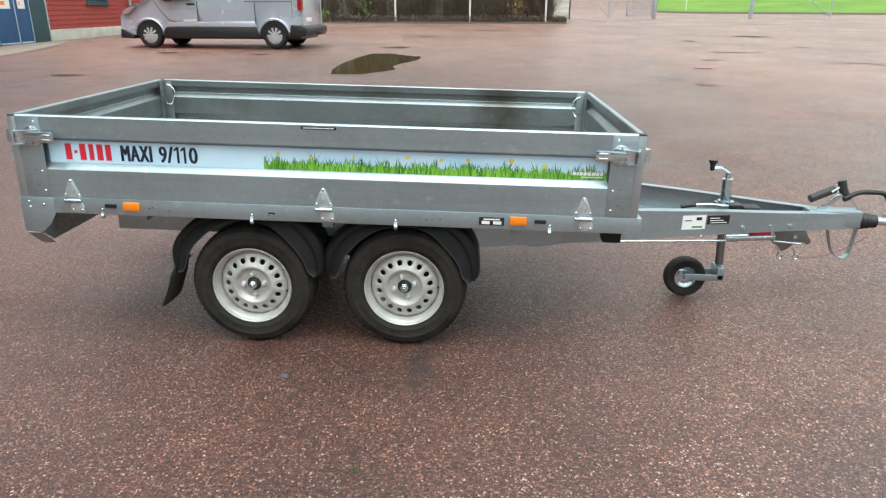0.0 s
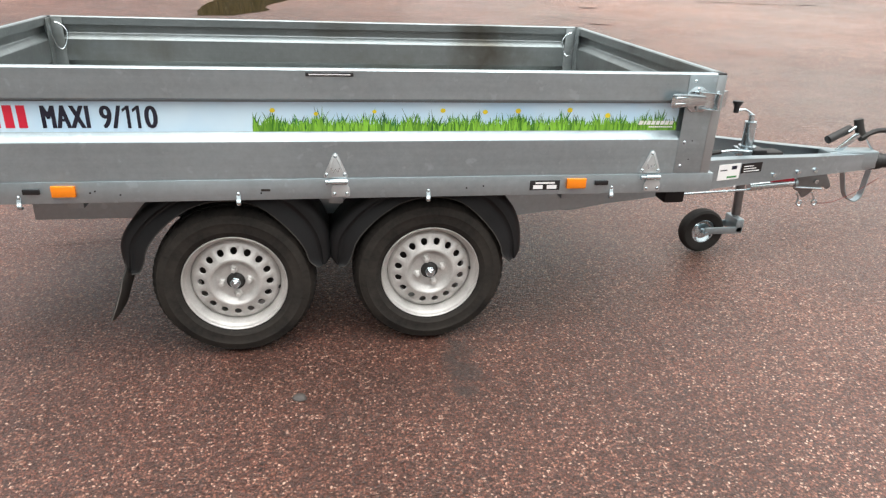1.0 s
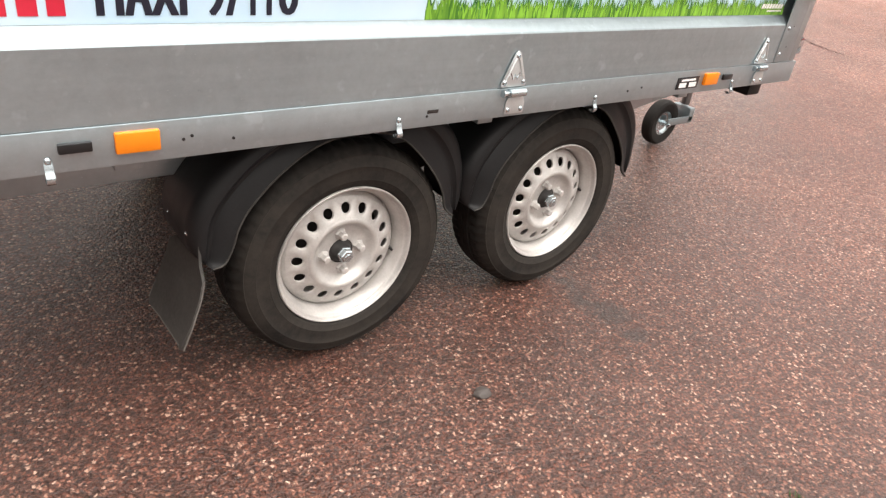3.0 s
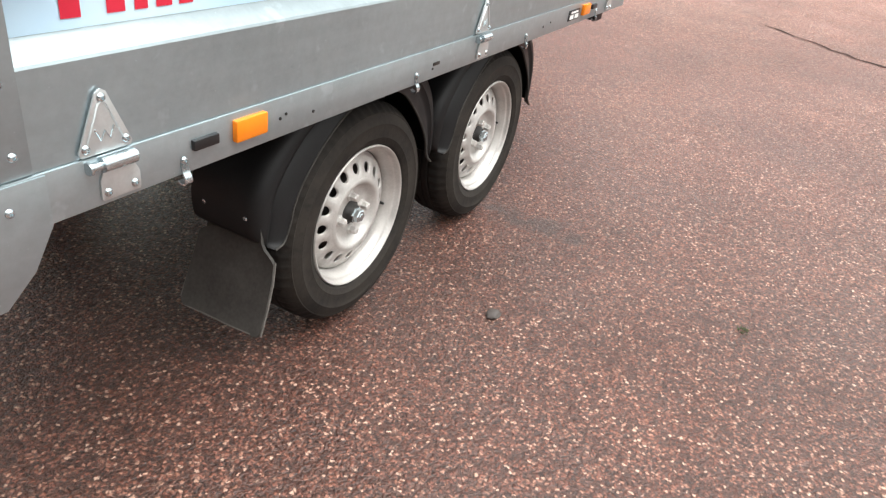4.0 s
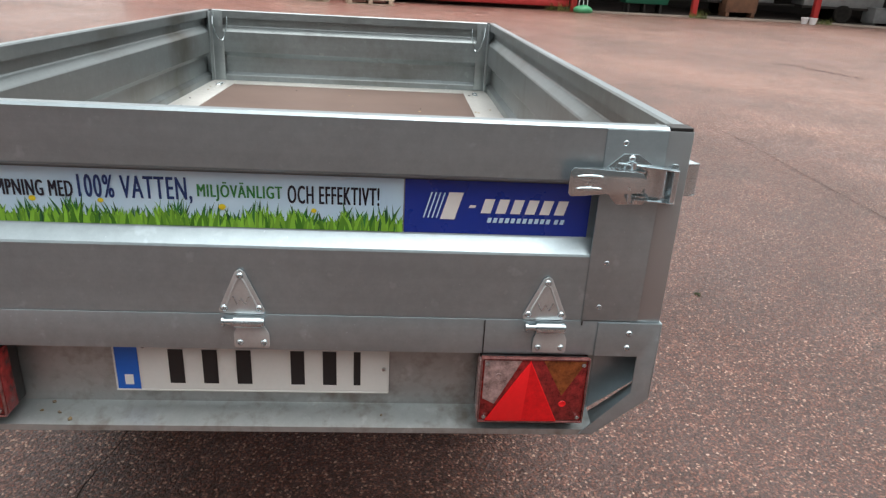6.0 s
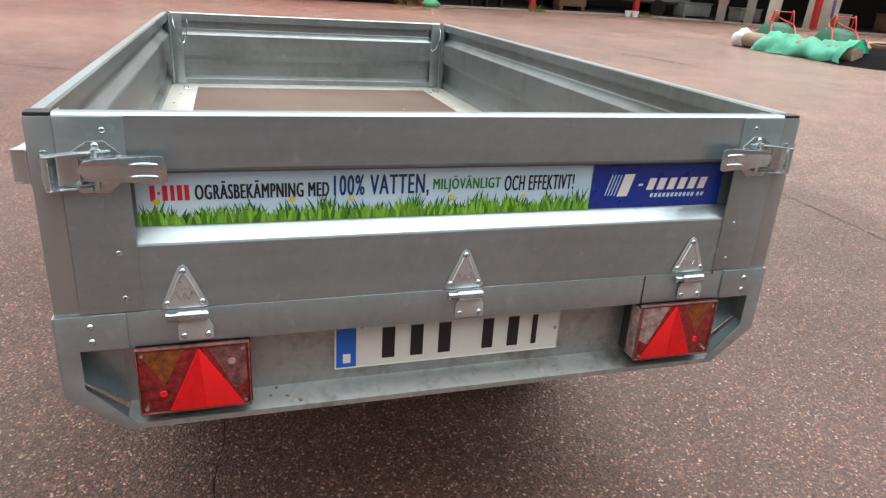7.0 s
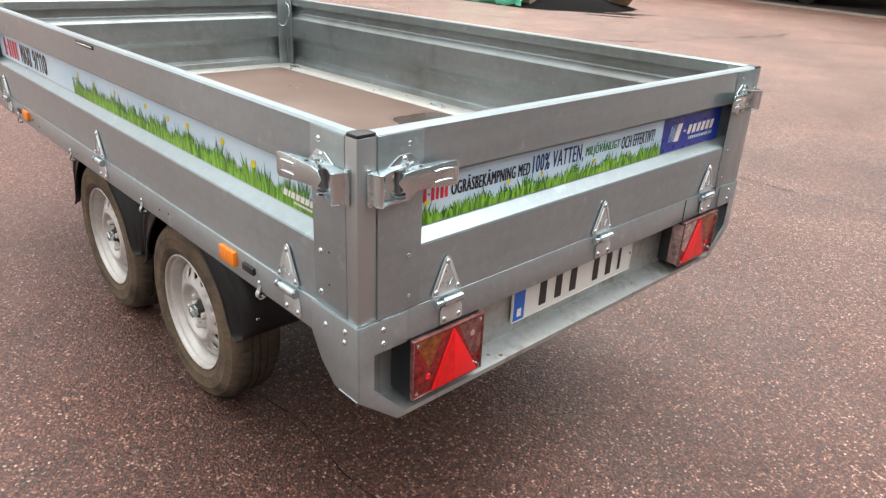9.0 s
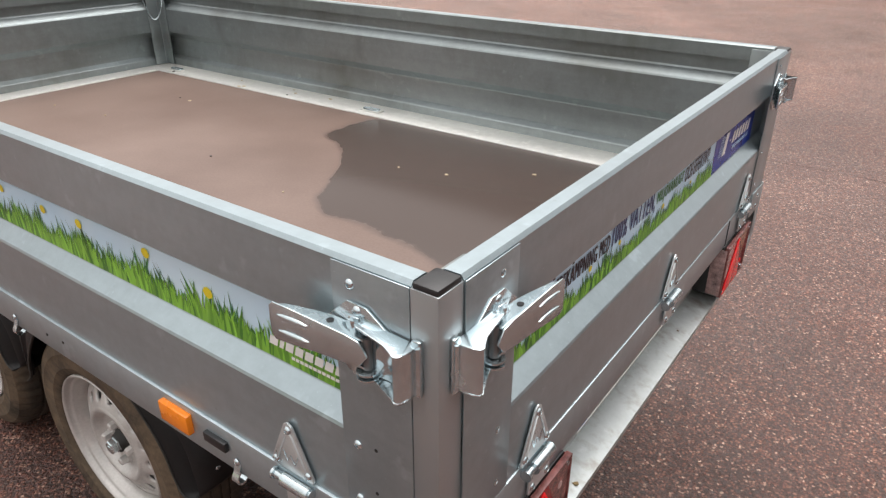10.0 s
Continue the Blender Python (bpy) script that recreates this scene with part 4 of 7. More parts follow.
for x, z in ((0.985, 0.312), (1.700, 0.328)):
    part("axle", rod((x - 0.0, -0.55, z + 0.06), (x, 0.55, z + 0.06), 0.035), ZINC, trailer)


# wheels
def rim_disc():
    """The pierced ring of a steel wheel, with sixteen round holes; it rises towards the hub."""
    bm = bmesh.new()
    n, q = 16, 16

    def rise(r):
        return -0.0505 + 0.46 * (r - 0.1215)
    for k in range(n):
        c = 6.28318 * (k + 0.5) / n
        outer, edge, hole, deep = [], [], [], []
        for j in range(q):
            a = 6.28318 * j / q
            ca, sa = math.cos(a), math.sin(a)
            big = max(abs(ca), abs(sa))
            for row, th, r, push in ((outer, c + ca / big * 3.14159 / n, 0.1235 + sa / big * 0.0245, 0.0), (edge, c + ca * 0.0138 / 0.1215, 0.1215 + sa * 0.0146, 0.0),
                                     (hole, c + ca * 0.0122 / 0.1215, 0.1215 + sa * 0.0130, 0.0016), (deep, c + ca * 0.0120 / 0.1215, 0.1215 + sa * 0.0128, 0.006)):
                row.append(bm.verts.new((r * math.cos(th), rise(r) + push, r * math.sin(th))))
        for j in range(q):
            i = (j + 1) % q
            for f, g in ((outer, edge), (edge, hole), (hole, deep)):
                bm.faces.new((f[j], f[i], g[i], g[j]))
    bmesh.ops.remove_doubles(bm, verts=bm.verts[:], dist=0.0004)
    return bm


def build_wheel():
    """Meshes of a wheel that faces -y, about its hub's centre; the flange lies at y = -0.076."""
    rim = lathe([(0.184, -0.066), (0.1868, -0.072), (0.1868, -0.0765), (0.1845, -0.0785), (0.1815, -0.0775), (0.1790, -0.072), (0.1780, -0.066), (0.1755, -0.0635), (0.1725, -0.0625), (0.1705, -0.060), (0.1640, -0.046),
                 (0.1620, -0.040), (0.1610, -0.030), (0.1600, -0.012), (0.1600, 0.07)], 72)
    lathe([(0.1600, -0.024), (0.1575, -0.030), (0.1530, -0.0345), (0.1480, -0.0385)], 64, rim)
    join(rim, rim_disc())
    lathe([(0.0990, -0.0609), (0.0965, -0.0628), (0.0925, -0.0645), (0.0880, -0.0645), (0.0840, -0.0620), (0.0790, -0.0560), (0.0730, -0.0475), (0.0680, -0.0438), (0.0620, -0.0425), (0.0340, -0.0425), (0.0325, -0.0405), (0.0325, -0.030)], 72, rim)
    tyre = lathe([(0.176, -0.062), (0.183, -0.0685), (0.1885, -0.0745), (0.1930, -0.0790), (0.1945, -0.0800), (0.2060, -0.0835), (0.2080, -0.0850), (0.2105, -0.0845), (0.2280, -0.0868), (0.2400, -0.0868), (0.2420, -0.0878), (0.2445, -0.0868), (0.2560, -0.0838), (0.2660, -0.0785), (0.2680, -0.0790),
                  (0.2745, -0.0725), (0.2805, -0.0640), (0.2860, -0.0560), (0.2890, -0.0440), (0.2895, -0.0275), (0.2840, -0.0265), (0.2840, -0.0205), (0.2905, -0.0195),
                  (0.2910, -0.0035), (0.2855, -0.0030), (0.2855, 0.0030), (0.2910, 0.0035),
                  (0.2905, 0.0195), (0.2840, 0.0205), (0.2840, 0.0265), (0.2895, 0.0275), (0.2890, 0.0440), (0.2860, 0.0560), (0.2805, 0.0640), (0.2680, 0.0770), (0.2500, 0.0840), (0.2280, 0.0860), (0.2000, 0.0820), (0.1760, 0.0640)], 180)
    for v in tyre.verts:
        r = math.hypot(v.co.x, v.co.z)
        k = int(math.degrees(math.atan2(v.co.z, v.co.x)) / 2 + 200.5)
        if r > 0.273 and abs(v.co.y) > 0.027 and (k + (v.co.y > 0)) % 3 == 0:
            v.co.x, v.co.z = v.co.x * (1 - 0.0045 / r), v.co.z * (1 - 0.0045 / r)
    drum = lathe([(0.0001, 0.004), (0.128, 0.004), (0.134, 0.010), (0.134, 0.06)], 40)
    hub = lathe([(0.0001, -0.0785), (0.0070, -0.0785), (0.0085, -0.0770), (0.0150, -0.0770), (0.0175, -0.0745), (0.0180, -0.0640), (0.0205, -0.0625), (0.0205, -0.0600)], 6)
    cup = lathe([(0.0001, -0.0600), (0.0205, -0.0600), (0.0225, -0.0580), (0.0235, -0.0520), (0.0290, -0.0440), (0.0330, -0.0425), (0.0330, -0.0300)], 28)
    bolt = lathe([(0.0001, -0.0230), (0.0075, -0.0225), (0.0100, -0.0200), (0.0110, -0.0060), (0.0145, -0.0035), (0.0160, 0.0)], 6)
    valve = rod((0.158, -0.030, 0), (0.156, -0.046, 0), 0.0045, 0.0035, n=10)
    return {"tyre": to_mesh("tyre", finish(tyre, 40), TYRE), "rim": to_mesh("rim", finish(rim, 50), RIM), "drum": to_mesh("brake_drum", finish(drum), STEEL),
            "hub_nut": to_mesh("hub_nut", finish(hub, 30), PLATED), "hub_cup": to_mesh("hub_cup", finish(cup, 40), GREASE), "bolt": to_mesh("wheel_bolt", finish(bolt, 30), RIM), "valve": to_mesh("valve", finish(valve), BLACK)}


WHEEL = build_wheel()
dusty = WHEEL["tyre"].copy()
dusty.materials[0] = TYRE_DUSTY
for s in (-1, 1):
    for x, z, a in ((0.981, 0.3125, 12), (1.696, 0.3285, 0)):
        w = new("wheel")
        w.parent = trailer
        w.matrix_basis = pose(x, s * 0.600, z, 0, a, 0 if s < 0 else 180)
        for name in ("tyre", "rim", "drum", "hub_cup", "hub_nut", "valve"):
            part(name if name != "drum" else "brake_drum", dusty if name == "tyre" and s > 0 else WHEEL[name], None, w, "tan-dusted tyre" if name == "tyre" and s > 0 else "")
        for k in range(4):
            part("wheel_bolt", WHEEL["bolt"], None, w, at=pose(0.049 * math.cos(k * 1.5708 + 0.3), -0.0425, 0.049 * math.sin(k * 1.5708 + 0.3)))


# mudguards and flaps
def bow(points, steps=4):
    return [(p.x, p.z) for p in smooth_line([(a, 0, b) for a, b in points], steps)]


# the crest line and the lower line of the lip, from the rear lobe over the wheel to the front lobe
OUTER = bow([(-0.352, 0.383), (-0.368, 0.402), (-0.374, 0.440), (-0.370, 0.485), (-0.345, 0.535), (-0.285, 0.600), (-0.205, 0.650), (-0.10, 0.668), (0.0, 0.670), (0.12, 0.668), (0.235, 0.648), (0.305, 0.590), (0.340, 0.520), (0.350, 0.450), (0.349, 0.405), (0.335, 0.384)])
INNER = bow([(-0.338, 0.376), (-0.312, 0.383), (-0.293, 0.420), (-0.280, 0.462), (-0.252, 0.508), (-0.195, 0.566), (-0.125, 0.614), (-0.06, 0.636), (0.0, 0.640), (0.06, 0.634), (0.122, 0.608), (0.180, 0.556), (0.228, 0.500), (0.258, 0.450), (0.272, 0.405), (0.302, 0.377)])
# across the guard: how far from crest to lip, and how far out
SECTION = ((0.0, 0.500), (0.0, 0.560), (0.0, 0.640), (0.02, 0.654), (0.10, 0.668), (0.24, 0.677), (0.38, 0.680), (0.46, 0.674), (0.54, 0.674), (0.64, 0.682), (0.86, 0.689), (1.0, 0.695))


def mudguard(s, xs):
    """A moulded plastic guard: roof, rounded shoulder, pressed groove and a flared lip."""
    bm = bmesh.new()
    rows = [[bm.verts.new((xs + a + (c - a) * k, s * out, b + (d - b) * k)) for k, out in SECTION] for (a, b), (c, d) in zip(OUTER, INNER)]
    for p, q in zip(rows, rows[1:]):
        for i in range(len(SECTION) - 1):
            bm.faces.new((p[i], p[i + 1], q[i + 1], q[i]))
    bmesh.ops.recalc_face_normals(bm, faces=bm.faces[:])
    bmesh.ops.solidify(bm, geom=bm.faces[:], thickness=0.004)
    g = part("mudguard", bm, PLASTIC, trailer, "black plastic mudguard", smooth=40)
    lip = [(xs + c, s * 0.6955, d) for c, d in INNER]
    part("guard_edge", tube(lip, 0.0022, 6), FLAP, g, "worn grey edge")
    return g


for s in (-1, 1):
    g = mudguard(s, 0.979)
    mudguard(s, 1.694)
    for y in (0.535, 0.645):
        rivet(g, (0.6075, s * y, 0.445), "rear")
    if s > 0:
        continue
    bm = bmesh.new()
    y0, y1 = -0.722, -0.505
    rows = []
    for x, z, k in ((0.632, 0.440, 0.048), (0.630, 0.395, 0.044), (0.627, 0.384, 0.034), (0.623, 0.370, 0.010), (0.621, 0.362, 0.003), (0.612, 0.325, 0.0), (0.590, 0.265, -0.004), (0.568, 0.212, -0.006), (0.564, 0.203, 0.004)):
        rows.append([bm.verts.new((x + b, y, z + r)) for y, b, r in ((y0 + k, -0.006, 0.006 * (z < 0.25)), (y0 + 0.02 + max(0.0, k), 0.0, 0.0), (y0 + 0.08, 0.004, -0.003 * (z < 0.25)), (y1 - 0.06, 0.004, -0.006 * (z < 0.25)), (y1 - 0.015, 0.0, -0.008 * (z < 0.25)), (y1 - k, -0.004, -0.006 * (z < 0.25)))])
    for p, q in zip(rows, rows[1:]):
        for i in range(5):
            bm.faces.new((p[i], p[i + 1], q[i + 1], q[i]))
    bmesh.ops.recalc_face_normals(bm, faces=bm.faces[:])
    bmesh.ops.solidify(bm, geom=bm.faces[:], thickness=0.006)
    f = part("mud_flap", bm, FLAP, trailer, "dusty black rubber mud flap", smooth=50)
    for i in (0, 5):
        k = (0.004, 0.0, -0.004, -0.006)
        pts = [(x - 0.007, (y0 + e) if i == 0 else (y1 - e), z) for (x, z), e in zip(((0.622, 0.366), (0.612, 0.325), (0.590, 0.265), (0.568, 0.214)), k)]
        part("flap_rim", tube(pts, 0.0018, 6), FLAP_EDGE, f)
    part("flap_rim", tube([(0.560, y0 + 0.002, 0.211), (0.563, -0.64, 0.200), (0.563, -0.57, 0.197), (0.559, y1 - 0.004, 0.197)], 0.0018, 6), FLAP_EDGE, f)

# drawbar
for s in (-1, 1):
    def beam_y(x):
        return s * (0.355 - 0.243 * (x - 2.7))
    bm = bmesh.new()
    rows = []
    for x, lo, hi in ((1.90, 0.490, 0.610), (2.35, 0.494, 0.625), (2.75, 0.498, 0.650), (3.23, 0.506, 0.630), (3.60, 0.510, 0.608), (4.06, 0.508, 0.587)):
        y = beam_y(x)
        rows.append([bm.verts.new(p) for p in ((x, y, lo), (x, y, hi), (x, y - s * 0.05, hi), (x, y - s * 0.05, hi - 0.004), (x, y - s * 0.004, hi - 0.004), (x, y - s * 0.004, lo + 0.004), (x, y - s * 0.05, lo + 0.004), (x, y - s * 0.05, lo))])
    for p, q in zip(rows, rows[1:]):
        for i in range(8):
            bm.faces.new((p[i], p[(i + 1) % 8], q[(i + 1) % 8], q[i]))
    bm.faces.new(rows[0])
    bm.faces.new(rows[-1])
    beam = part("drawbar_beam", bm, ZINC_RAIL, trailer, "galvanised drawbar beam", smooth=25)
    for x in (3.393, 3.547, 3.658):
        part("bolt", rod((x, beam_y(x), 0.537), (x, beam_y(x) + s * 0.009, 0.537), 0.011, n=6), PLATED, beam)
    if s < 0:
        turn = math.degrees(math.atan2(0.243, 1))
        m = Matrix.Translation((3.054, beam_y(3.054), 0)) @ pose(0, 0, 0, 0, 0, turn)
        lab = part("white_label", put(box(0, 0.128, -0.002, -0.0005, 0.541, 0.614), m), WHITE, beam, "white inspection label with a green bar")
        part("label_bar", put(box(0.055, 0.112, -0.003, -0.002, 0.549, 0.557), m), GREEN_INK, lab)
        part("label_bar", put(box(0.010, 0.050, -0.003, -0.002, 0.585, 0.590), m), DARK_INK, lab)
        part("label_bar", put(box(0.075, 0.105, -0.003, -0.002, 0.588, 0.604), m), DARK_INK, lab)
        lab = part("black_label", put(box(0.136, 0.260, -0.002, -0.0005, 0.564, 0.609), m), BLACK, beam, "black maker's plate with pale lines")
        for k in range(3):
            part("label_bar", put(box(0.150, 0.245 - 0.02 * k, -0.003, -0.002, 0.570 + k * 0.012, 0.5735 + k * 0.012), m), WHITE, lab)
        part("label_bar", put(box(0.11, 0.12, -0.002, -0.0015, 0.50, 0.51), m), WHITE, lab)
part("front_plug", box(2.58, 2.66, -0.70, -0.62, 0.60, 0.664, 0.006), PLASTIC, trailer)
coupling = part("coupling_body", box(3.78, 4.06, -0.045, 0.045, 0.515, 0.605, 0.008), ZINC, trailer, "overrun coupling housing")
boot = lathe([(0.030, 4.045), (0.044, 4.050), (0.046, 4.060), (0.036, 4.066), (0.043, 4.074), (0.045, 4.084), (0.034, 4.090), (0.040, 4.098), (0.042, 4.108), (0.031, 4.114), (0.036, 4.122), (0.036, 4.150), (0.028, 4.155)], 24)
boot.transform(axes((0, 0, 0.545), (0, 1, 0), (1, 0, 0), (0, 0, 1)))
part("bellows", boot, GREASE, coupling, "black ribbed rubber bellows")
part("coupling_shaft", rod((4.10, 0, 0.545), (4.24, 0, 0.545), 0.022), PLATED, coupling)
head = box(4.20, 4.34, -0.035, 0.035, 0.520, 0.585, 0.012)
rod((4.31, 0, 0.50), (4.31, 0, 0.59), 0.042, 0.03, 16, head)
part("coupling_head", head, PLATED, coupling)
part("head_handle", tube(smooth_line([(4.215, 0, 0.57), (4.205, 0, 0.640), (4.168, 0, 0.695), (4.10, 0, 0.702), (4.041, 0, 0.699), (3.985, 0, 0.674), (3.965, 0, 0.664)], 4), 0.013), GREASE, coupling, "black coupling handle")
lever = part("hand_brake", prism([(3.825, 0.600), (3.868, 0.600), (3.955, 0.676), (3.940, 0.690), (3.925, 0.690)], -0.012, 0.0, "y", 0.002), PLATED, trailer, "hand brake with a black grip")
part("brake_strut", prism([(3.985, 0.675), (3.975, 0.680), (4.055, 0.590), (4.072, 0.590)], -0.008, 0.004, "y", 0.002), PLATED, lever)
grip = rod((3.800, 0.02, 0.650), (3.928, 0.045, 0.700), 0.021, n=16)
part("brake_grip", grip, GREASE, lever, "black ribbed grip")
part("grip_bore", rod((3.7995, 0.0199, 0.6498), (3.7975, 0.0195, 0.649), 0.015, n=14), BLACK, lever)
part("brake_grip", tube(smooth_line([(3.990, 0.01, 0.655), (3.965, 0.02, 0.700), (3.950, 0.03, 0.752)], 3), 0.022, 14), GREASE, lever, "black ribbed grip")
part("brake_link", rod((3.905, 0.02, 0.690), (3.965, 0.02, 0.735), 0.006, n=8), PLATED, lever)
part("wheel_chock_bracket", strap([(3.905, 0.500), (3.915, 0.469), (3.945, 0.385), (3.975, 0.345), (4.015, 0.330), (4.040, 0.345), (4.053, 0.379), (4.063, 0.500)], -0.022, 0.012, 0.005), ZINC, trailer, "bent flat steel bracket")
part("brake_rod", rod((2.55, -0.08, 0.392), (3.42, -0.08, 0.432), 0.006), PLATED, trailer)
spring = part("brake_spring_tube", rod((3.352, -0.08, 0.446), (3.590, -0.08, 0.462), 0.020, n=16), PLATED, trailer, "grey spring tube")
part("tube_cap", rod((3.588, -0.08, 0.462), (3.602, -0.08, 0.463), 0.024, n=16), ZINC, spring)
part("red_sleeve", rod((3.470, -0.085, 0.484), (3.580, -0.085, 0.480), 0.012), RED_INK, spring)
linkage = part("brake_linkage", prism([(3.600, 0.505), (3.760, 0.505), (3.790, 0.460), (3.800, 0.440), (3.780, 0.424), (3.760, 0.438), (3.715, 0.432), (3.680, 0.395), (3.655, 0.383), (3.630, 0.415), (3.600, 0.428)], -0.085, -0.073, "y", 0.002), ZINC_DARK, trailer, "grimy steel brake linkage")
part("brake_rod_end", rod((3.600, -0.088, 0.440), (3.745, -0.088, 0.430), 0.006), PLATED, linkage)
part("pivot_bolt", rod((3.705, -0.085, 0.470), (3.705, -0.098, 0.470), 0.012, n=6), PLATED, linkage)
for x, z in ((3.630, 0.405), (3.715, 0.405)):
    part("hanging_hook", tube(smooth_line([(x, -0.07, z), (x + 0.018, -0.07, z - 0.03), (x + 0.012, -0.07, z - 0.055), (x + 0.03, -0.07, z - 0.068), (x + 0.042, -0.07, z - 0.05), (x + 0.028, -0.07, z - 0.042)], 4), 0.0042, 6), PLATED, linkage)
part("breakaway_cable", tube(smooth_line([(3.76, -0.06, 0.342), (3.86, -0.05, 0.345), (3.98, -0.03, 0.380), (4.06, -0.02, 0.42), (4.12, -0.02, 0.46)], 5), 0.002, 5), CABLE_RED, trailer)
part("brake_mechanism", box(3.44, 3.53, -0.040, 0.040, 0.560, 0.606, 0.008), GREASE, trailer, "black greased brake mechanism")

# jockey wheel
jockey = part("jockey_wheel", rod((3.351, 0.0, 0.60), (3.343, 0.0, 0.748), 0.028, n=20), PLATED, trailer, "jockey wheel with a crank handle and clamp")
part("inner_tube", rod((3.372, 0, 0.27), (3.352, 0, 0.60), 0.022, n=16), ZINC_DARK, jockey)
part("spindle", rod((3.343, 0, 0.748), (3.342, 0, 0.782), 0.014), PLATED, jockey)
part("crank_arm", tube([(3.342, 0, 0.780), (3.328, 0.002, 0.790), (3.300, 0.003, 0.805), (3.262, 0.004, 0.802)], 0.007, 6), PLATED, jockey)
part("crank_knob", put(lathe([(0.0001, -0.02), (0.012, -0.02), (0.014, 0.012), (0.023, 0.026), (0.023, 0.036), (0.0001, 0.038)], 14), axes((3.256, 0.004, 0.810), (1, 0, 0), (0, 0, 1), (0, 1, 0))), BLACK, jockey, "black crank knob")
clamp = box(3.305, 3.41, -0.05, 0.05, 0.580, 0.618, 0.006)
rod((3.352, 0, 0.575), (3.352, 0, 0.630), 0.042, n=18, bm=clamp)
part("clamp", clamp, PLATED, jockey)
part("clamp_block", box(3.355, 3.425, -0.060, 0.02, 0.580, 0.622, 0.006), BLACK, jockey)
part("clamp_handle", tube(smooth_line([(3.33, -0.05, 0.612), (3.24, -0.06, 0.622), (3.12, -0.07, 0.612)], 4), 0.006, 6), PLATED, jockey)
part("clamp_grip", tube(smooth_line([(3.175, -0.065, 0.618), (3.12, -0.07, 0.611), (3.10, -0.074, 0.606)], 3), 0.011, 8), GREASE, jockey)
part("fork", box(3.185, 3.388, -0.055, -0.045, 0.185, 0.222, 0.004), ZINC, jockey)
part("fork", box(3.185, 3.388, 0.045, 0.055, 0.185, 0.222, 0.004), ZINC, jockey)
part("fork_yoke", box(3.350, 3.392, -0.055, 0.055, 0.190, 0.262, 0.006), ZINC, jockey)
wheel = part("jockey_tyre", put(lathe([(0.058, -0.022), (0.075, -0.030), (0.100, -0.032), (0.110, -0.024), (0.1135, -0.008), (0.1135, 0.008), (0.110, 0.024), (0.100, 0.032), (0.075, 0.030), (0.058, 0.022)], 40), Matrix.Translation((3.194, 0, 0.190))), TYRE, jockey, "small black rubber tyre")
part("jockey_rim", put(lathe([(0.0001, -0.034), (0.012, -0.034), (0.015, -0.016), (0.040, -0.014), (0.052, -0.022), (0.060, -0.024), (0.060, 0.024), (0.052, 0.022), (0.040, 0.014), (0.0001, 0.014)], 32), Matrix.Translation((3.194, 0, 0.190))), PLATED, jockey)
part("jockey_axle", rod((3.194, -0.062, 0.190), (3.194, 0.062, 0.190), 0.009, n=6), PLATED, jockey)


# ---- yard: water and cracks ----
def water():
    m = Mat("standing_water", (0.045, 0.034, 0.012), 0.04, 0.0, 0.5)
    m.bump(m.noise(2.0, 2), 0.02, 0.002)
    return m.m


WATER = water()
CRACK = worn("wet_crack", (0.030, 0.018, 0.015), 0.8, 0, 0.4, spec=0.15)


def slope_point(x, y, up):
    return (x, y, ground_height(y) + up)


def puddle(x, y, long, short, turn, seed, name="puddle", mat=None):
    """A still sheet of water with an uneven edge, on the ground."""
    rng = random.Random(seed)
    ph = [rng.uniform(0, 6.28) for _ in range(4)]
    bm = bmesh.new()
    c, s = math.cos(radians(turn)), math.sin(radians(turn))
    vs = []
    for k in range(48):
        a = 6.28318 * k / 48
        r = 1 + 0.20 * math.sin(2 * a + ph[0]) + 0.12 * math.sin(3 * a + ph[1]) + 0.07 * math.sin(7 * a + ph[2]) + 0.05 * math.sin(11 * a + ph[3])
        u, v = long * r * math.cos(a), short * r * math.sin(a)
        vs.append(bm.verts.new(slope_point(x + c * u - s * v, y + s * u + c * v, 0.005)))
    bm.faces.new(vs)
    ob = part(name, bm, mat or WATER)
    return tagged(ob, "shallow rainwater puddle on the asphalt", "puddle", "rain puddles", "structure")


def crack(points, width, seed):
    """A ragged dark crack in the asphalt."""
    rng = random.Random(seed)
    line = smooth_line([(x, y, 0) for x, y in points], 9)
    bm = bmesh.new()
    rows = []
    for i, p in enumerate(line):
        d = (line[min(i + 1, len(line) - 1)] - line[max(i - 1, 0)]).normalized()
        n = Vector((-d.y, d.x, 0))
        w = width * rng.uniform(0.15, 1.0) * (0.2 if i in (0, len(line) - 1) else 1)
        q = p + n * rng.uniform(-1, 1) * width * 1.2
        rows.append([bm.verts.new(slope_point(*(q + n * w).xy, 0.004)), bm.verts.new(slope_point(*(q - n * w).xy, 0.004))])
    for a, b in zip(rows, rows[1:]):
        bm.faces.new((a[0], a[1], b[1], b[0]))
    return tagged(part("asphalt_crack", bm, CRACK), "dark wet crack in the asphalt", "crack", "asphalt cracks", "structure")


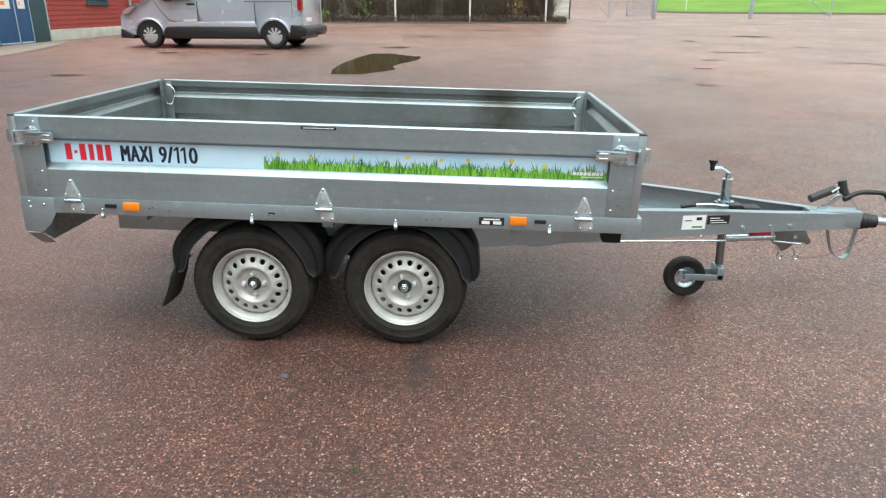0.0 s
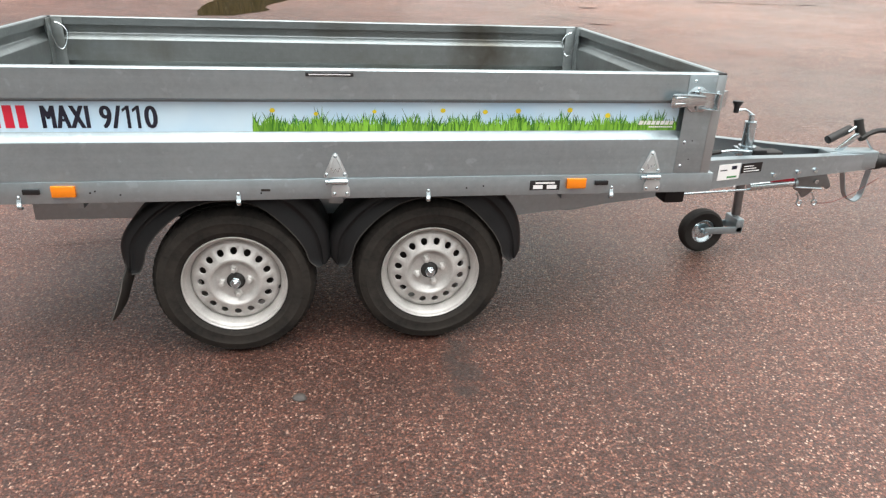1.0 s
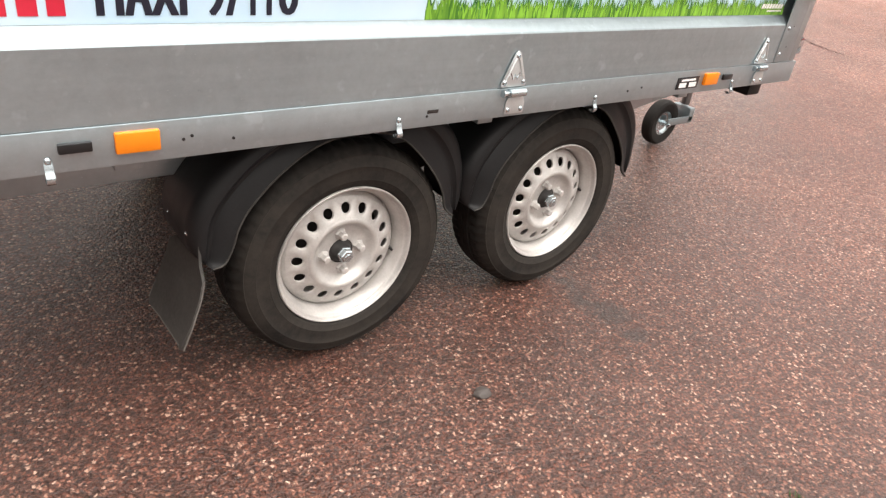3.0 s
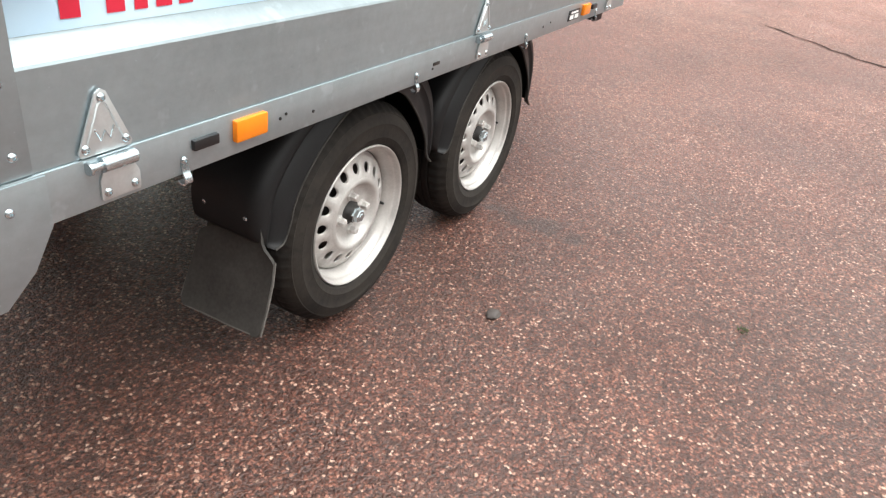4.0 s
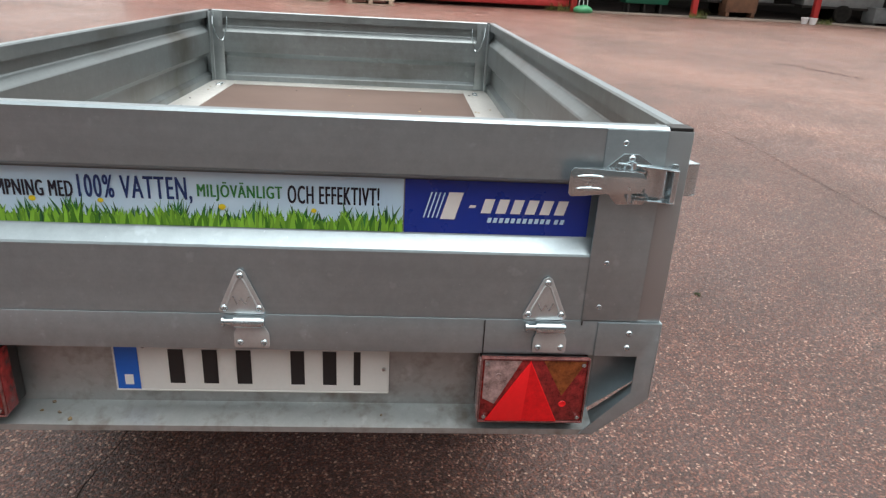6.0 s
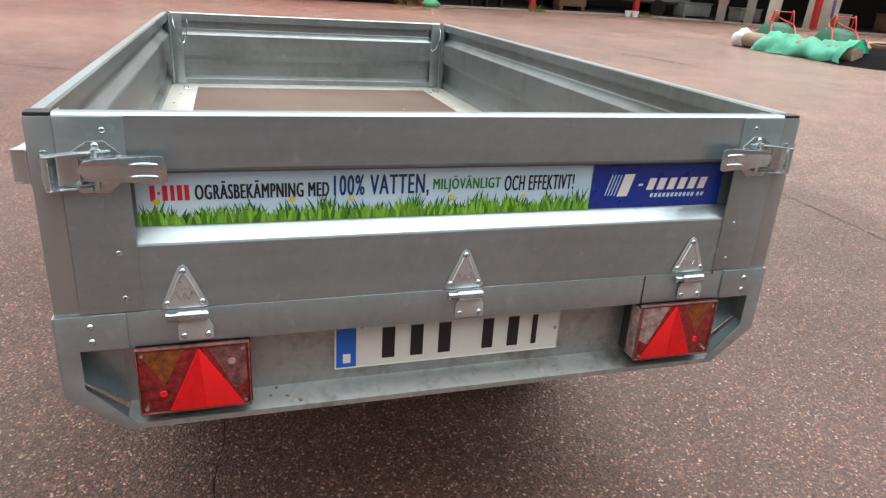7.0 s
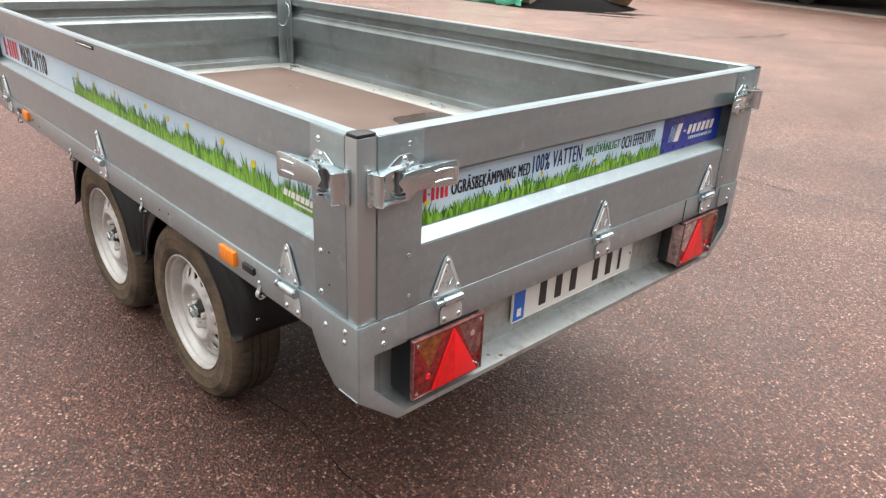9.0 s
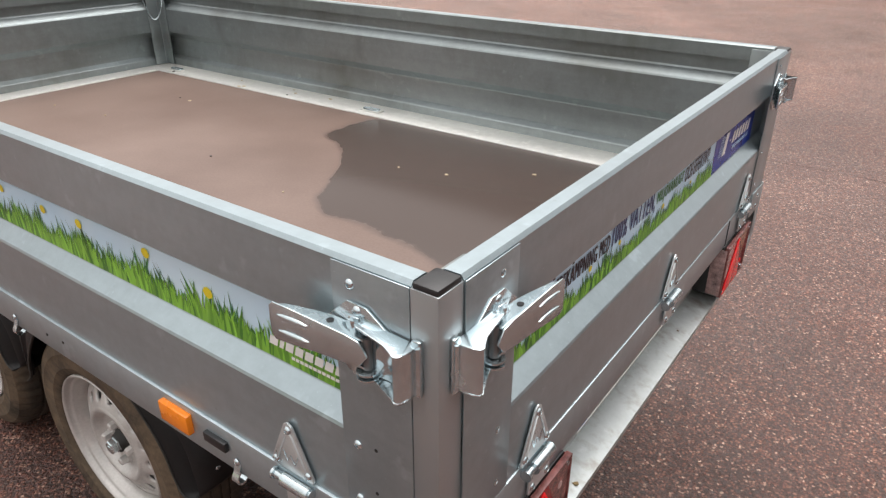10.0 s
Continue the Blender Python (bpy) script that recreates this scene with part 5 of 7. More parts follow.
bm = bmesh.new()
shore = smooth_line([(-2.86, 13.85, 0), (-3.0, 15.3, 0), (-2.72, 17.6, 0), (-2.3, 18.0, 0), (-1.85, 17.6, 0), (-1.30, 17.0, 0), (-1.76, 15.35, 0), (-1.70, 14.6, 0), (-2.25, 13.9, 0)], 7)
rng = random.Random(3)
bm.faces.new([bm.verts.new(slope_point(p.x + rng.uniform(-0.025, 0.025), p.y + rng.uniform(-0.07, 0.07), 0.005)) for p in shore])
tagged(part("puddle", bm, WATER), "large shallow rainwater puddle on the asphalt", "puddle", "rain puddles", "structure")
for i, (x, y, a, b, turn) in enumerate(((-2.2, 19.7, 0.62, 0.30, 5), (-2.0, 25.4, 0.9, 0.35, 0), (0.7, 31.0, 1.2, 0.35, 0), (-8.0, 13.4, 0.5, 0.16, -10), (-7.9, 17.9, 0.45, 0.16, 0), (-5.4, 17.6, 0.35, 0.14, 0), (6.85, 23.3, 0.32, 0.42, 0), (9.95, 26.4, 0.95, 0.55, 10),
                                        (4.8, 15.1, 0.26, 0.10, 0), (6.7, 18.7, 0.9, 0.08, -6), (9.1, 20.4, 0.3, 0.14, -20), (5.5, 16.8, 0.35, 0.07, 0), (4.1, 12.6, 0.26, 0.06, -30))):
    puddle(x, y, a * 0.7, b * 0.8, turn, 20 + i, mat=CRACK)
for i, (w, pts) in enumerate(((0.075, [(7.9, 16.3), (8.4, 16.35), (9.2, 15.9), (10.6, 15.6)]), (0.010, [(3.4, 13.9), (3.9, 13.1), (4.2, 12.5)]), (0.0028, [(-2.4, 4.06), (-2.0, 4.09), (-1.64, 4.14), (-1.38, 4.11), (-1.1, 4.16)]),
                              (0.030, [(4.7, 2.6), (4.1, 1.75), (3.87, 1.05)]), (0.05, [(8.4, -2.85), (8.4, -3.15), (7.9, -3.28), (7.45, -3.43), (7.0, -3.65)]), (0.02, [(6.86, -2.99), (6.75, -3.21)]), (0.035, [(3.67, -4.8), (3.4, -5.2), (3.25, -5.6)]), (0.03, [(3.32, -6.9), (3.05, -7.6)]), (0.035, [(3.0, -7.8), (2.75, -8.9), (2.85, -10.0)]), (0.02, [(1.35, -6.5), (1.11, -6.45)]), (0.022, [(1.94, -9.2), (1.45, -9.7), (0.37, -10.2)]), (0.018, [(0.65, -3.2), (0.54, -3.32)]), (0.03, [(8.8, -13.6), (7.5, -12.8)]), (0.02, [(5.9, -11.45), (5.6, -11.54)]), (0.02, [(5.7, -11.8), (4.6, -11.0), (3.6, -10.2)]), 
                              (0.0048, [(3.3, 0.56), (3.1, 0.39), (2.65, 0.34), (1.75, 0.34), (0.7, 0.34), (-0.1, 0.35), (-0.73, 0.37), (-1.1, 0.40), (-1.6, 0.37), (-2.3, 0.33)]), (0.017, [(5.6, 6.6), (5.44, 6.0), (5.27, 5.5), (5.2, 5.0), (5.0, 4.6), (4.9, 4.2)]), (0.02, [(14.5, -1.0), (14.0, -4.0), (12.8, -6.0)]), (0.02, [(13.0, 0.5), (12.6, -3.0), (11.8, -5.2)]))):
    crack(pts, w, 40 + i)
STONE = worn("dark_pebble", (0.05, 0.042, 0.038), 0.6)
pebble = bmesh.new()
bmesh.ops.create_icosphere(pebble, subdivisions=2, radius=0.022)
for v in pebble.verts:
    v.co = Vector((v.co.x * 1.2, v.co.y * 0.9, max(v.co.z * 0.6, -0.004))) * (1 + 0.25 * noise.noise(v.co * 60))
tagged(part("pebble", put(pebble, Matrix.Translation((-0.795, 2.605, 0.004))), STONE), "small dark lump of dirt on the asphalt", "pebble")
MOSS = worn("moss", (0.05, 0.085, 0.03), 0.9, 0, 0.5, 40, 300, 0.4)
tuft = bmesh.new()
for i in range(26):
    a, r = random.uniform(0, 6.28), random.uniform(0, 0.018)
    p = Vector((-0.387 + r * math.cos(a), 1.976 + r * math.sin(a), 0.001))
    rod(p, p + Vector((random.uniform(-0.008, 0.008), random.uniform(-0.008, 0.008), random.uniform(0.004, 0.010))), 0.0014, 0.0003, 4, tuft)
tagged(part("moss_tuft", tuft, MOSS), "tiny tuft of green moss on the asphalt", "moss", kind="stuff")

# ---- the silver van ----
VAN_PAINT = worn("silver_car_paint", (0.54, 0.565, 0.62), 0.22, 0.50, 0.05, 1, 8, 0.0)
GLASS = Mat("dark_glass", (0.012, 0.014, 0.016), 0.05, 0.0, 0.6).m
HUB = worn("silver_hub_cap", (0.52, 0.53, 0.54), 0.35, 0.5, 0.08)
REAR_LAMP = worn("rear_lamp", (0.28, 0.01, 0.01), 0.2, 0, 0.15)


def build_van():
    """Front at -x. The origin lies on the ground below the middle of the near side."""
    van = thing("van", "silver panel van parked beside the red building", "van", Matrix.Translation((-7.10, 19.05, ground_height(19.6))) @ pose(0, 0, 0, 0, 0, -4))

    def arch(cx, r=0.40, lift=0.33):
        return [(cx + r * math.cos(a), lift + r * math.sin(a)) for a in [math.pi * k / 10 for k in range(10, -1, -1)]]
    fx, rx = -1.80, 1.72
    low = [(-2.60, 0.40), (-2.57, 0.24)] + [p for p in arch(fx) if p[1] > 0.25] + [p for p in arch(rx) if p[1] > 0.25] + [(2.48, 0.30), (2.51, 0.55)]
    high = [(2.50, 1.75), (2.40, 1.96), (-0.70, 1.96), (-1.10, 1.88), (-1.80, 1.24), (-2.30, 1.08), (-2.48, 0.98), (-2.58, 0.78)]
    body = bmesh.new()
    rings = []
    outline = low + high
    for y, inset in ((0.09, 0.10), (0.02, 0.03), (0.0, 0.0), (1.90, 0.0), (1.88, 0.03), (1.81, 0.10)):
        ring = []
        for x, z in outline:
            lean = max(0.0, z - 1.0) * 0.12
            zz = z - (inset * 0.5 if z > 1.5 else 0)
            xx = x * (1 - inset * 0.22) if abs(x) > 2.3 else x
            yy = y + (lean if y < 0.95 else -lean)
            ring.append(body.verts.new((xx, yy, zz)))
        rings.append(ring)
    n = len(outline)
    for a, b in zip(rings, rings[1:]):
        for i in range(n):
            body.faces.new((a[i], a[(i + 1) % n], b[(i + 1) % n], b[i]))
    body.faces.new(rings[0])
    body.faces.new(rings[-1][::-1])
    part("body", body, VAN_PAINT, van, smooth=32)

    def panel(name, pts, mat, y=-0.012, bevel=0.004, label=""):
        return part(name, prism(pts, y, y + 0.02, "y", bevel), mat, van, label)
    sill = [(fx + 0.40, 0.28), (rx - 0.38, 0.28), (rx - 0.43, 0.46), (rx - 0.50, 0.55), (fx + 0.52, 0.55), (fx + 0.44, 0.48)]
    panel("sill", sill, BLACK, -0.02, 0.01, "black plastic sill")
    panel("sill_ledge", [(fx + 0.50, 0.56), (rx - 0.46, 0.56), (rx - 0.52, 0.70), (fx + 0.58, 0.68)], VAN_PAINT, -0.018, 0.008)
    panel("side_badge", [(fx + 0.98, 0.66), (fx + 1.40, 0.66), (fx + 1.40, 0.74), (fx + 1.04, 0.74)], RIM, -0.024, 0.006, "grey plastic side badge")
    for x0, x1 in ((fx + 0.52, fx + 1.42), (fx + 1.46, rx - 0.50)):
        door = panel("door", [(x0 + 0.10, 0.70), (x1, 0.70), (x1, 1.0), (x0 + 0.02, 1.0), (x0, 0.9)], VAN_PAINT, -0.0025, 0.0)
        part("door_seam", box(x1 + 0.006, x1 + 0.020, -0.011, 0.004, 0.56, 1.2), BLACK, door)
    part("door_handle", box(fx + 1.16, fx + 1.38, -0.045, -0.005, 1.10, 1.16, 0.012), BLACK, van, "black door handle")
    part("door_handle", box(fx + 1.22, fx + 1.34, -0.030, -0.004, 1.055, 1.10, 0.012), HUB, van)
    part("front_door_seam", tube(smooth_line([(fx + 0.18, -0.004, 1.34), (fx + 0.30, -0.006, 1.10), (fx + 0.48, -0.010, 0.86), (fx + 0.66, -0.012, 0.72), (fx + 0.80, -0.012, 0.68)], 5), 0.008, 6), PLASTIC, van)
    part("body_crease", tube(smooth_line([(fx + 1.60, -0.008, 1.42), (fx + 1.70, -0.010, 1.33), (fx + 2.2, -0.012, 1.31), (rx + 0.2, -0.012, 1.31), (rx + 0.36, -0.010, 1.40)], 6), 0.011, 6), VAN_PAINT, van)
    part("slide_rail", box(fx + 2.75, rx + 0.52, -0.012, 0.0, 1.185, 1.205, 0.003), BLACK, van, "black sliding door rail")
    part("rear_seam", box(rx + 0.52, rx + 0.532, -0.008, 0.004, 0.80, 1.20), BLACK, van)
    for x in (fx, rx):
        arc = [(x + 0.43 * math.cos(a), -0.004, 0.335 + 0.43 * math.sin(a)) for a in [math.pi * k / 14 for k in range(1, 14)]]
        part("arch_lip", tube(arc, 0.022, 8), VAN_PAINT, van)
    part("side_window", prism([(-1.55, 1.24), (-0.55, 1.24), (-0.55, 1.72), (-1.0, 1.72)], 0.03, 0.055, "y", 0.004), GLASS, van)
    part("windscreen", prism([(-1.98, 1.24), (-1.14, 1.85), (-1.10, 1.83), (-1.94, 1.22)], 0.2, 1.7, "y"), GLASS, van)
    part("headlamp", prism([(-2.555, 0.82), (-2.30, 0.90), (-2.12, 1.09), (-2.32, 1.05), (-2.50, 0.95)], -0.004, 0.10, "y", 0.01), CLEAR_LENS, van)
    part("front_bumper", prism([(-2.64, 0.26), (-2.26, 0.24), (-2.26, 0.34), (-2.62, 0.50)], -0.01, 1.91, "y", 0.02), BLACK, van)
    bump = part("rear_bumper", prism([(rx + 0.42, 0.29), (2.58, 0.32), (2.64, 0.46), (2.62, 0.54), (2.50, 0.60), (rx + 0.46, 0.61)], -0.014, 1.914, "y", 0.02), BLACK, van)
    part("tow_bar", rod((2.55, 0.95, 0.36), (2.73, 0.95, 0.40), 0.03), STEEL, bump)
    part("rear_lamp", box(2.40, 2.515, -0.006, 0.14, 0.98, 1.52, 0.01), REAR_LAMP, van, "red rear lamp")
    part("rear_door", box(2.495, 2.514, 0.16, 1.74, 0.58, 1.75, 0.006), VAN_PAINT, van)
    part("rear_plate", box(2.514, 2.522, 0.35, 0.85, 0.68, 0.79, 0.002), PLATE_WHITE, van)
    part("mirror", box(-1.22, -1.02, -0.22, -0.02, 1.20, 1.42, 0.04), BLACK, van)
    part("underside", box(-2.4, 2.4, 0.12, 1.78, 0.24, 0.40, 0.02), BLACK, van)
    tyre = to_mesh("tyre", finish(lathe([(0.20, -0.09), (0.23, -0.105), (0.29, -0.108), (0.325, -0.09), (0.335, -0.05), (0.335, 0.05), (0.325, 0.09), (0.29, 0.105), (0.20, 0.09)], 40), 40), TYRE)
    cap = lathe([(0.0001, -0.105), (0.045, -0.108), (0.06, -0.098), (0.062, -0.085), (0.205, -0.085), (0.212, -0.098), (0.222, -0.098)], 40)
    for k in range(10):
        a = 0.6283 * k
        spoke = prism([(0.05, -0.022), (0.205, -0.030), (0.205, 0.030), (0.05, 0.022)], -0.108, -0.090, "z", 0.004)
        spoke.transform(Matrix.Rotation(a, 4, "Y") @ Matrix.Rotation(radians(-90), 4, "X"))
        spoke.transform(Matrix.Translation((0, 0, 0)))
        join(cap, spoke)
    cap = to_mesh("hub_cap", finish(cap, 40), HUB)
    for x in (fx, rx):
        for y, turn in ((0.125, 0), (1.775, 180)):
            w = new("wheel")
            w.parent = van
            w.matrix_basis = pose(x, y, 0.335, 0, 0, turn)
            part("tyre", tyre, None, w)
            part("hub_cap", cap, None, w, "silver ten-spoke hub cap")
        part("wheel_arch", prism(arch(x, 0.395), 0.02, 0.45, "y"), BLACK, van)


build_van()

# ---- the red building with blue doors ----
RED_BOARD = worn("red_painted_board", (0.30, 0.045, 0.035), 0.65, 0, 0.22, 3, 60, 0.25)
PLINTH = worn("pale_concrete", (0.46, 0.44, 0.38), 0.85, 0, 0.25, 3, 60, 0.3)
DOOR_BLUE = worn("blue_door_paint", (0.030, 0.085, 0.20), 0.45, 0, 0.15, 3)
TEAL = worn("dark_green_trim", (0.035, 0.075, 0.085), 0.5, 0, 0.15, 3)
POSTER = worn("pale_poster", (0.78, 0.74, 0.70), 0.6, 0, 0.1, 9)
ORANGE_PRINT = worn("orange_print", (0.75, 0.22, 0.08), 0.6, 0, 0.2, 12)
PANE = Mat("window_pane", (0.02, 0.022, 0.022), 0.06, 0.0, 0.6).m
PAD = worn("concrete_pad", (0.23, 0.185, 0.145), 0.8, 0, 0.2, 2, 70, 0.2)
building = thing("red_building", "red timber-clad building with blue double doors", "building", Matrix.Translation((-13.35, 0, 0.0)), kind="")
wall = part("wall", box(-6.0, -0.03, 10.0, 44.0, 0.2, 3.6), RED_BOARD, building)
for k in range(19):
    z = 0.80 + 0.148 * k
    part("board", prism([(-0.03, z), (0.004, z), (-0.012, z + 0.15), (-0.03, z + 0.15)], 21.86, 44.0, "y"), RED_BOARD, wall)
part("plinth", prism([(-0.03, 0.2), (0.03, 0.2), (0.02, 0.80), (-0.03, 0.82)], 21.80, 44.0, "y", 0.01), PLINTH, building, "pale stained concrete plinth")
part("roof", prism([(-6.4, 3.55), (0.45, 3.55), (0.45, 3.65), (-3.0, 5.4), (-6.4, 3.75)], 9.6, 44.4, "y"), worn("dark_roof", (0.05, 0.05, 0.052), 0.7), building)
part("door_frame", box(-0.03, 0.05, 21.05, 21.80, 0.44, 3.0, 0.01), TEAL, building, "dark green door surround")
part("edge_trim", box(-0.03, 0.06, 21.80, 21.86, 0.44, 3.4, 0.006), worn("grey_trim", (0.42, 0.46, 0.48), 0.5), building)
for y0, y1 in ((18.5, 19.42), (19.45, 20.36), (20.39, 21.05)):
    d = part("door", box(-0.03, 0.02, y0, y1, 0.47, 2.55, 0.008), DOOR_BLUE, building, "blue steel door leaf")
    part("door_edge", box(0.02, 0.032, y1 - 0.05, y1 - 0.01, 0.47, 2.5, 0.004), worn("pale_blue_edge", (0.38, 0.47, 0.55), 0.5), d)
    part("kick_strip", box(0.02, 0.032, y0 + 0.01, y1 - 0.06, 0.47, 0.51, 0.004), worn("pale_kick_strip", (0.38, 0.47, 0.55), 0.5), d)
    p = part("poster", box(0.021, 0.025, y0 + 0.10, y1 - 0.22, 1.44, 2.0), POSTER, d, "pale poster with orange print")
    part("poster_print", box(0.0255, 0.0275, y0 + 0.16, y1 - 0.44, 1.54, 1.64), ORANGE_PRINT, p)
wf = part("window", box(-0.03, 0.03, 24.30, 25.70, 1.58, 2.6, 0.01), TEAL, building, "dark window in a green frame")
part("pane", box(0.03, 0.036, 24.42, 25.58, 1.70, 2.5), PANE, wf)
part("window_sill", box(-0.02, 0.09, 24.24, 25.76, 1.54, 1.59, 0.008), TEAL, wf)
part("downpipe", tube([(0.10, 27.2, 3.5), (0.10, 27.2, 0.9), (0.22, 27.2, 0.75)], 0.045, 10), worn("grey_pipe", (0.35, 0.36, 0.36), 0.5), building)
# unseen wall, added to keep western sky light off the tailboard
SKY_BLOCK_GREY = worn("sky_block_grey", (0.10, 0.10, 0.10), 0.85, 0, 0.3, 1.5, 40, 0.3)
tagged(part("west_sky_block", box(-13.7, -13.4, -26.0, 9.95, -0.05, 9.0), SKY_BLOCK_GREY), "plain grey wall added out of view to block low western sky", "wall", kind="structure")
pad = bmesh.new()
rows = []
for y, x in ((14.0, -11.5), (16.0, -11.6), (17.9, -11.7), (19.4, -11.9), (20.0, -12.0), (20.8, -12.3), (22.0, -12.9), (22.8, -13.28)):
    rows.append([pad.verts.new((-13.33 + (x + 13.33) * k, y, ground_height(y) + 0.008)) for k in (0, 0.4, 0.8, 1)])
for a, b in zip(rows, rows[1:]):
    for k in range(3):
        pad.faces.new((a[k], a[k + 1], b[k + 1], b[k]))
tagged(part("concrete_pad", pad, PAD), "worn pale concrete apron in front of the blue doors", "pavement", kind="structure")

# ---- stone wall, bare hedge and fence posts ----
STONE_WALL = worn("pale_wall_stone", (0.66, 0.62, 0.54), 0.9, 0, 0.3, 2, 30, 0.3)
TWIG = blades("bare_twigs", (0.016, 0.011, 0.008), (0.075, 0.050, 0.033))
LITTER = worn("leaf_litter", (0.055, 0.035, 0.025), 0.95, 0, 0.5, 6, 60, 0.5)
LEAF = blades("hedge_leaves", (0.04, 0.07, 0.015), (0.11, 0.16, 0.03))
DRY_LEAF = blades("dry_leaves", (0.14, 0.09, 0.02), (0.34, 0.24, 0.07))
WHITE_POST = worn("white_post_paint", (0.62, 0.60, 0.56), 0.7, 0, 0.2, 4)
HY = 41.2
stone_wall = part("stone_wall", box(-10.55, 5.32, HY + 0.9, HY + 1.25, 0.5, 3.2), STONE_WALL)
tagged(stone_wall, "low pale brick wall behind a bare hedge", "wall", kind="structure")
brick = to_mesh("brick", finish(box(-0.30, 0.30, -0.03, 0.0, 0, 0.155, 0.012)), STONE_WALL)
for r in range(9):
    for c in range(25):
        part("brick", brick, None, stone_wall, at=pose(-10.2 + c * 0.62 + (0.31 if r % 2 else 0) * (1 if c < 25 else 0.4), HY + 0.9, 0.6 + r * 0.17))


def strands(name, x0, x1, y0, y1, n, low, high, mat, seed, wide, label, category):
    """Many thin bent stems, or leaves, as one mesh."""
    rng = random.Random(seed)
    verts, faces = [], []
    for i in range(n):
        x, y = rng.uniform(x0, x1), rng.uniform(y0, y1)
        if mat in (LEAF, DRY_LEAF):
            x = rng.gauss((x0 + x1) / 2, (x1 - x0) / 4)
        elif name == "hedge_twigs" and noise.noise((x * 1.1, 2.0, 0.0)) < -0.12 and low[1] > 1 and i % 4:
            continue
        z = ground_height(y) + rng.uniform(*low)
        h, w = rng.uniform(*high), wide * rng.uniform(0.5, 1.3)
        dx, dy = rng.uniform(-0.9, 0.9) * h, rng.uniform(-0.3, 0.3) * h
        b = len(verts)
        for t in (0, 0.5, 1.0):
            px, py, pz = x + dx * t * t, y + dy * t, z + h * t * (1 - 0.12 * t)
            ww = w * (1 - 0.7 * t)
            verts += [(px - ww, py - ww * 0.5, pz), (px + ww, py + ww * 0.5, pz)]
        faces += [(b, b + 1, b + 3, b + 2), (b + 2, b + 3, b + 5, b + 4)]
    me = bpy.data.meshes.new(name)
    me.from_pydata(verts, [], faces)
    me.materials.append(mat)
    ob = new(name, me)
    return tagged(ob, label, category, kind="stuff")


strands("hedge_twigs", -9.5, 4.3, HY - 0.5, HY + 0.7, 13000, (0.0, 1.3), (0.3, 1.6), TWIG, 3, 0.009, "bare brown hedge of tangled twigs", "hedge")
strands("hedge_twigs", -9.5, 5.0, HY - 0.95, HY + 0.2, 6000, (0.0, 0.28), (0.1, 0.3), TWIG, 4, 0.02, "low brown undergrowth along the wall", "undergrowth")
strands("hedge_leaves", -7.1, -5.7, HY - 0.6, HY + 0.3, 260, (0.2, 1.3), (0.06, 0.16), LEAF, 5, 0.04, "green leaves in the bare hedge", "hedge")
strands("hedge_leaves", -9.2, -8.4, HY - 0.8, HY, 300, (0.1, 0.6), (0.06, 0.16), LEAF, 6, 0.04, "green weeds at the hedge foot", "weeds")
strands("dry_leaves", 1.2, 3.2, HY - 0.5, HY + 0.4, 240, (0.2, 1.2), (0.06, 0.16), DRY_LEAF, 7, 0.04, "dry yellow leaves in the bare hedge", "hedge")
bm = bmesh.new()
xs = [-10 + 0.5 * i for i in range(31)]
rows = [[bm.verts.new((x, HY + dy, ground_height(HY + dy) + h * (0.7 + 0.4 * noise.noise((x, dy, 0))))) for x in xs] for dy, h in ((-1.2, 0.0), (-0.8, 0.14), (0.0, 0.25), (0.9, 0.25))]
for a, b in zip(rows, rows[1:]):
    for i in range(len(xs) - 1):
        bm.faces.new((a[i], a[i + 1], b[i + 1], b[i]))
tagged(part("leaf_litter", bm, LITTER), "dark strip of soil and leaf litter under the hedge", "soil", kind="structure")
post_thing = part("fence_post", rod((0, 0, -0.1), (0, 0, 2.0), 0.055, 0.05, 10), WHITE_POST, at=Matrix.Translation((-4.55, HY - 0.75, ground_height(HY))))
tagged(post_thing, "weathered white fence post in the hedge", "fence post", "fence posts")
for x in (-0.37, 3.85):
    copy_thing(post_thing, Matrix.Translation((x, HY - 0.75, ground_height(HY))))

CABIN = worn("cream_boards", (0.62, 0.58, 0.46), 0.6, 0, 0.12, 3)
cabin = thing("cabin", "small cream slatted shed beyond the hedge", "shed", Matrix.Translation((5.75, 50.5, ground_height(50))))
part("wall", box(-0.7, 0.6, 0.05, 2.2, 0, 2.5, 0.02), CABIN, cabin)
for i in range(14):
    part("slat", box(-0.72, 0.62, 0.0, 0.05, 0.12 + i * 0.17, 0.26 + i * 0.17, 0.012), CABIN, cabin)
part("corner_trim", box(0.62, 0.74, -0.02, 0.14, 0, 2.5, 0.01), TEAL, cabin)
part("roof", box(-0.9, 0.9, -0.2, 2.4, 2.5, 2.6, 0.02), BLACK, cabin)
bin_ = part("bin", box(-1.0, -0.55, -0.9, -0.4, 0.0, 0.75, 0.04), BLACK, at=Matrix.Translation((5.75, 50.0, ground_height(50))))
tagged(bin_, "dark litter bin beside the cream shed", "bin")

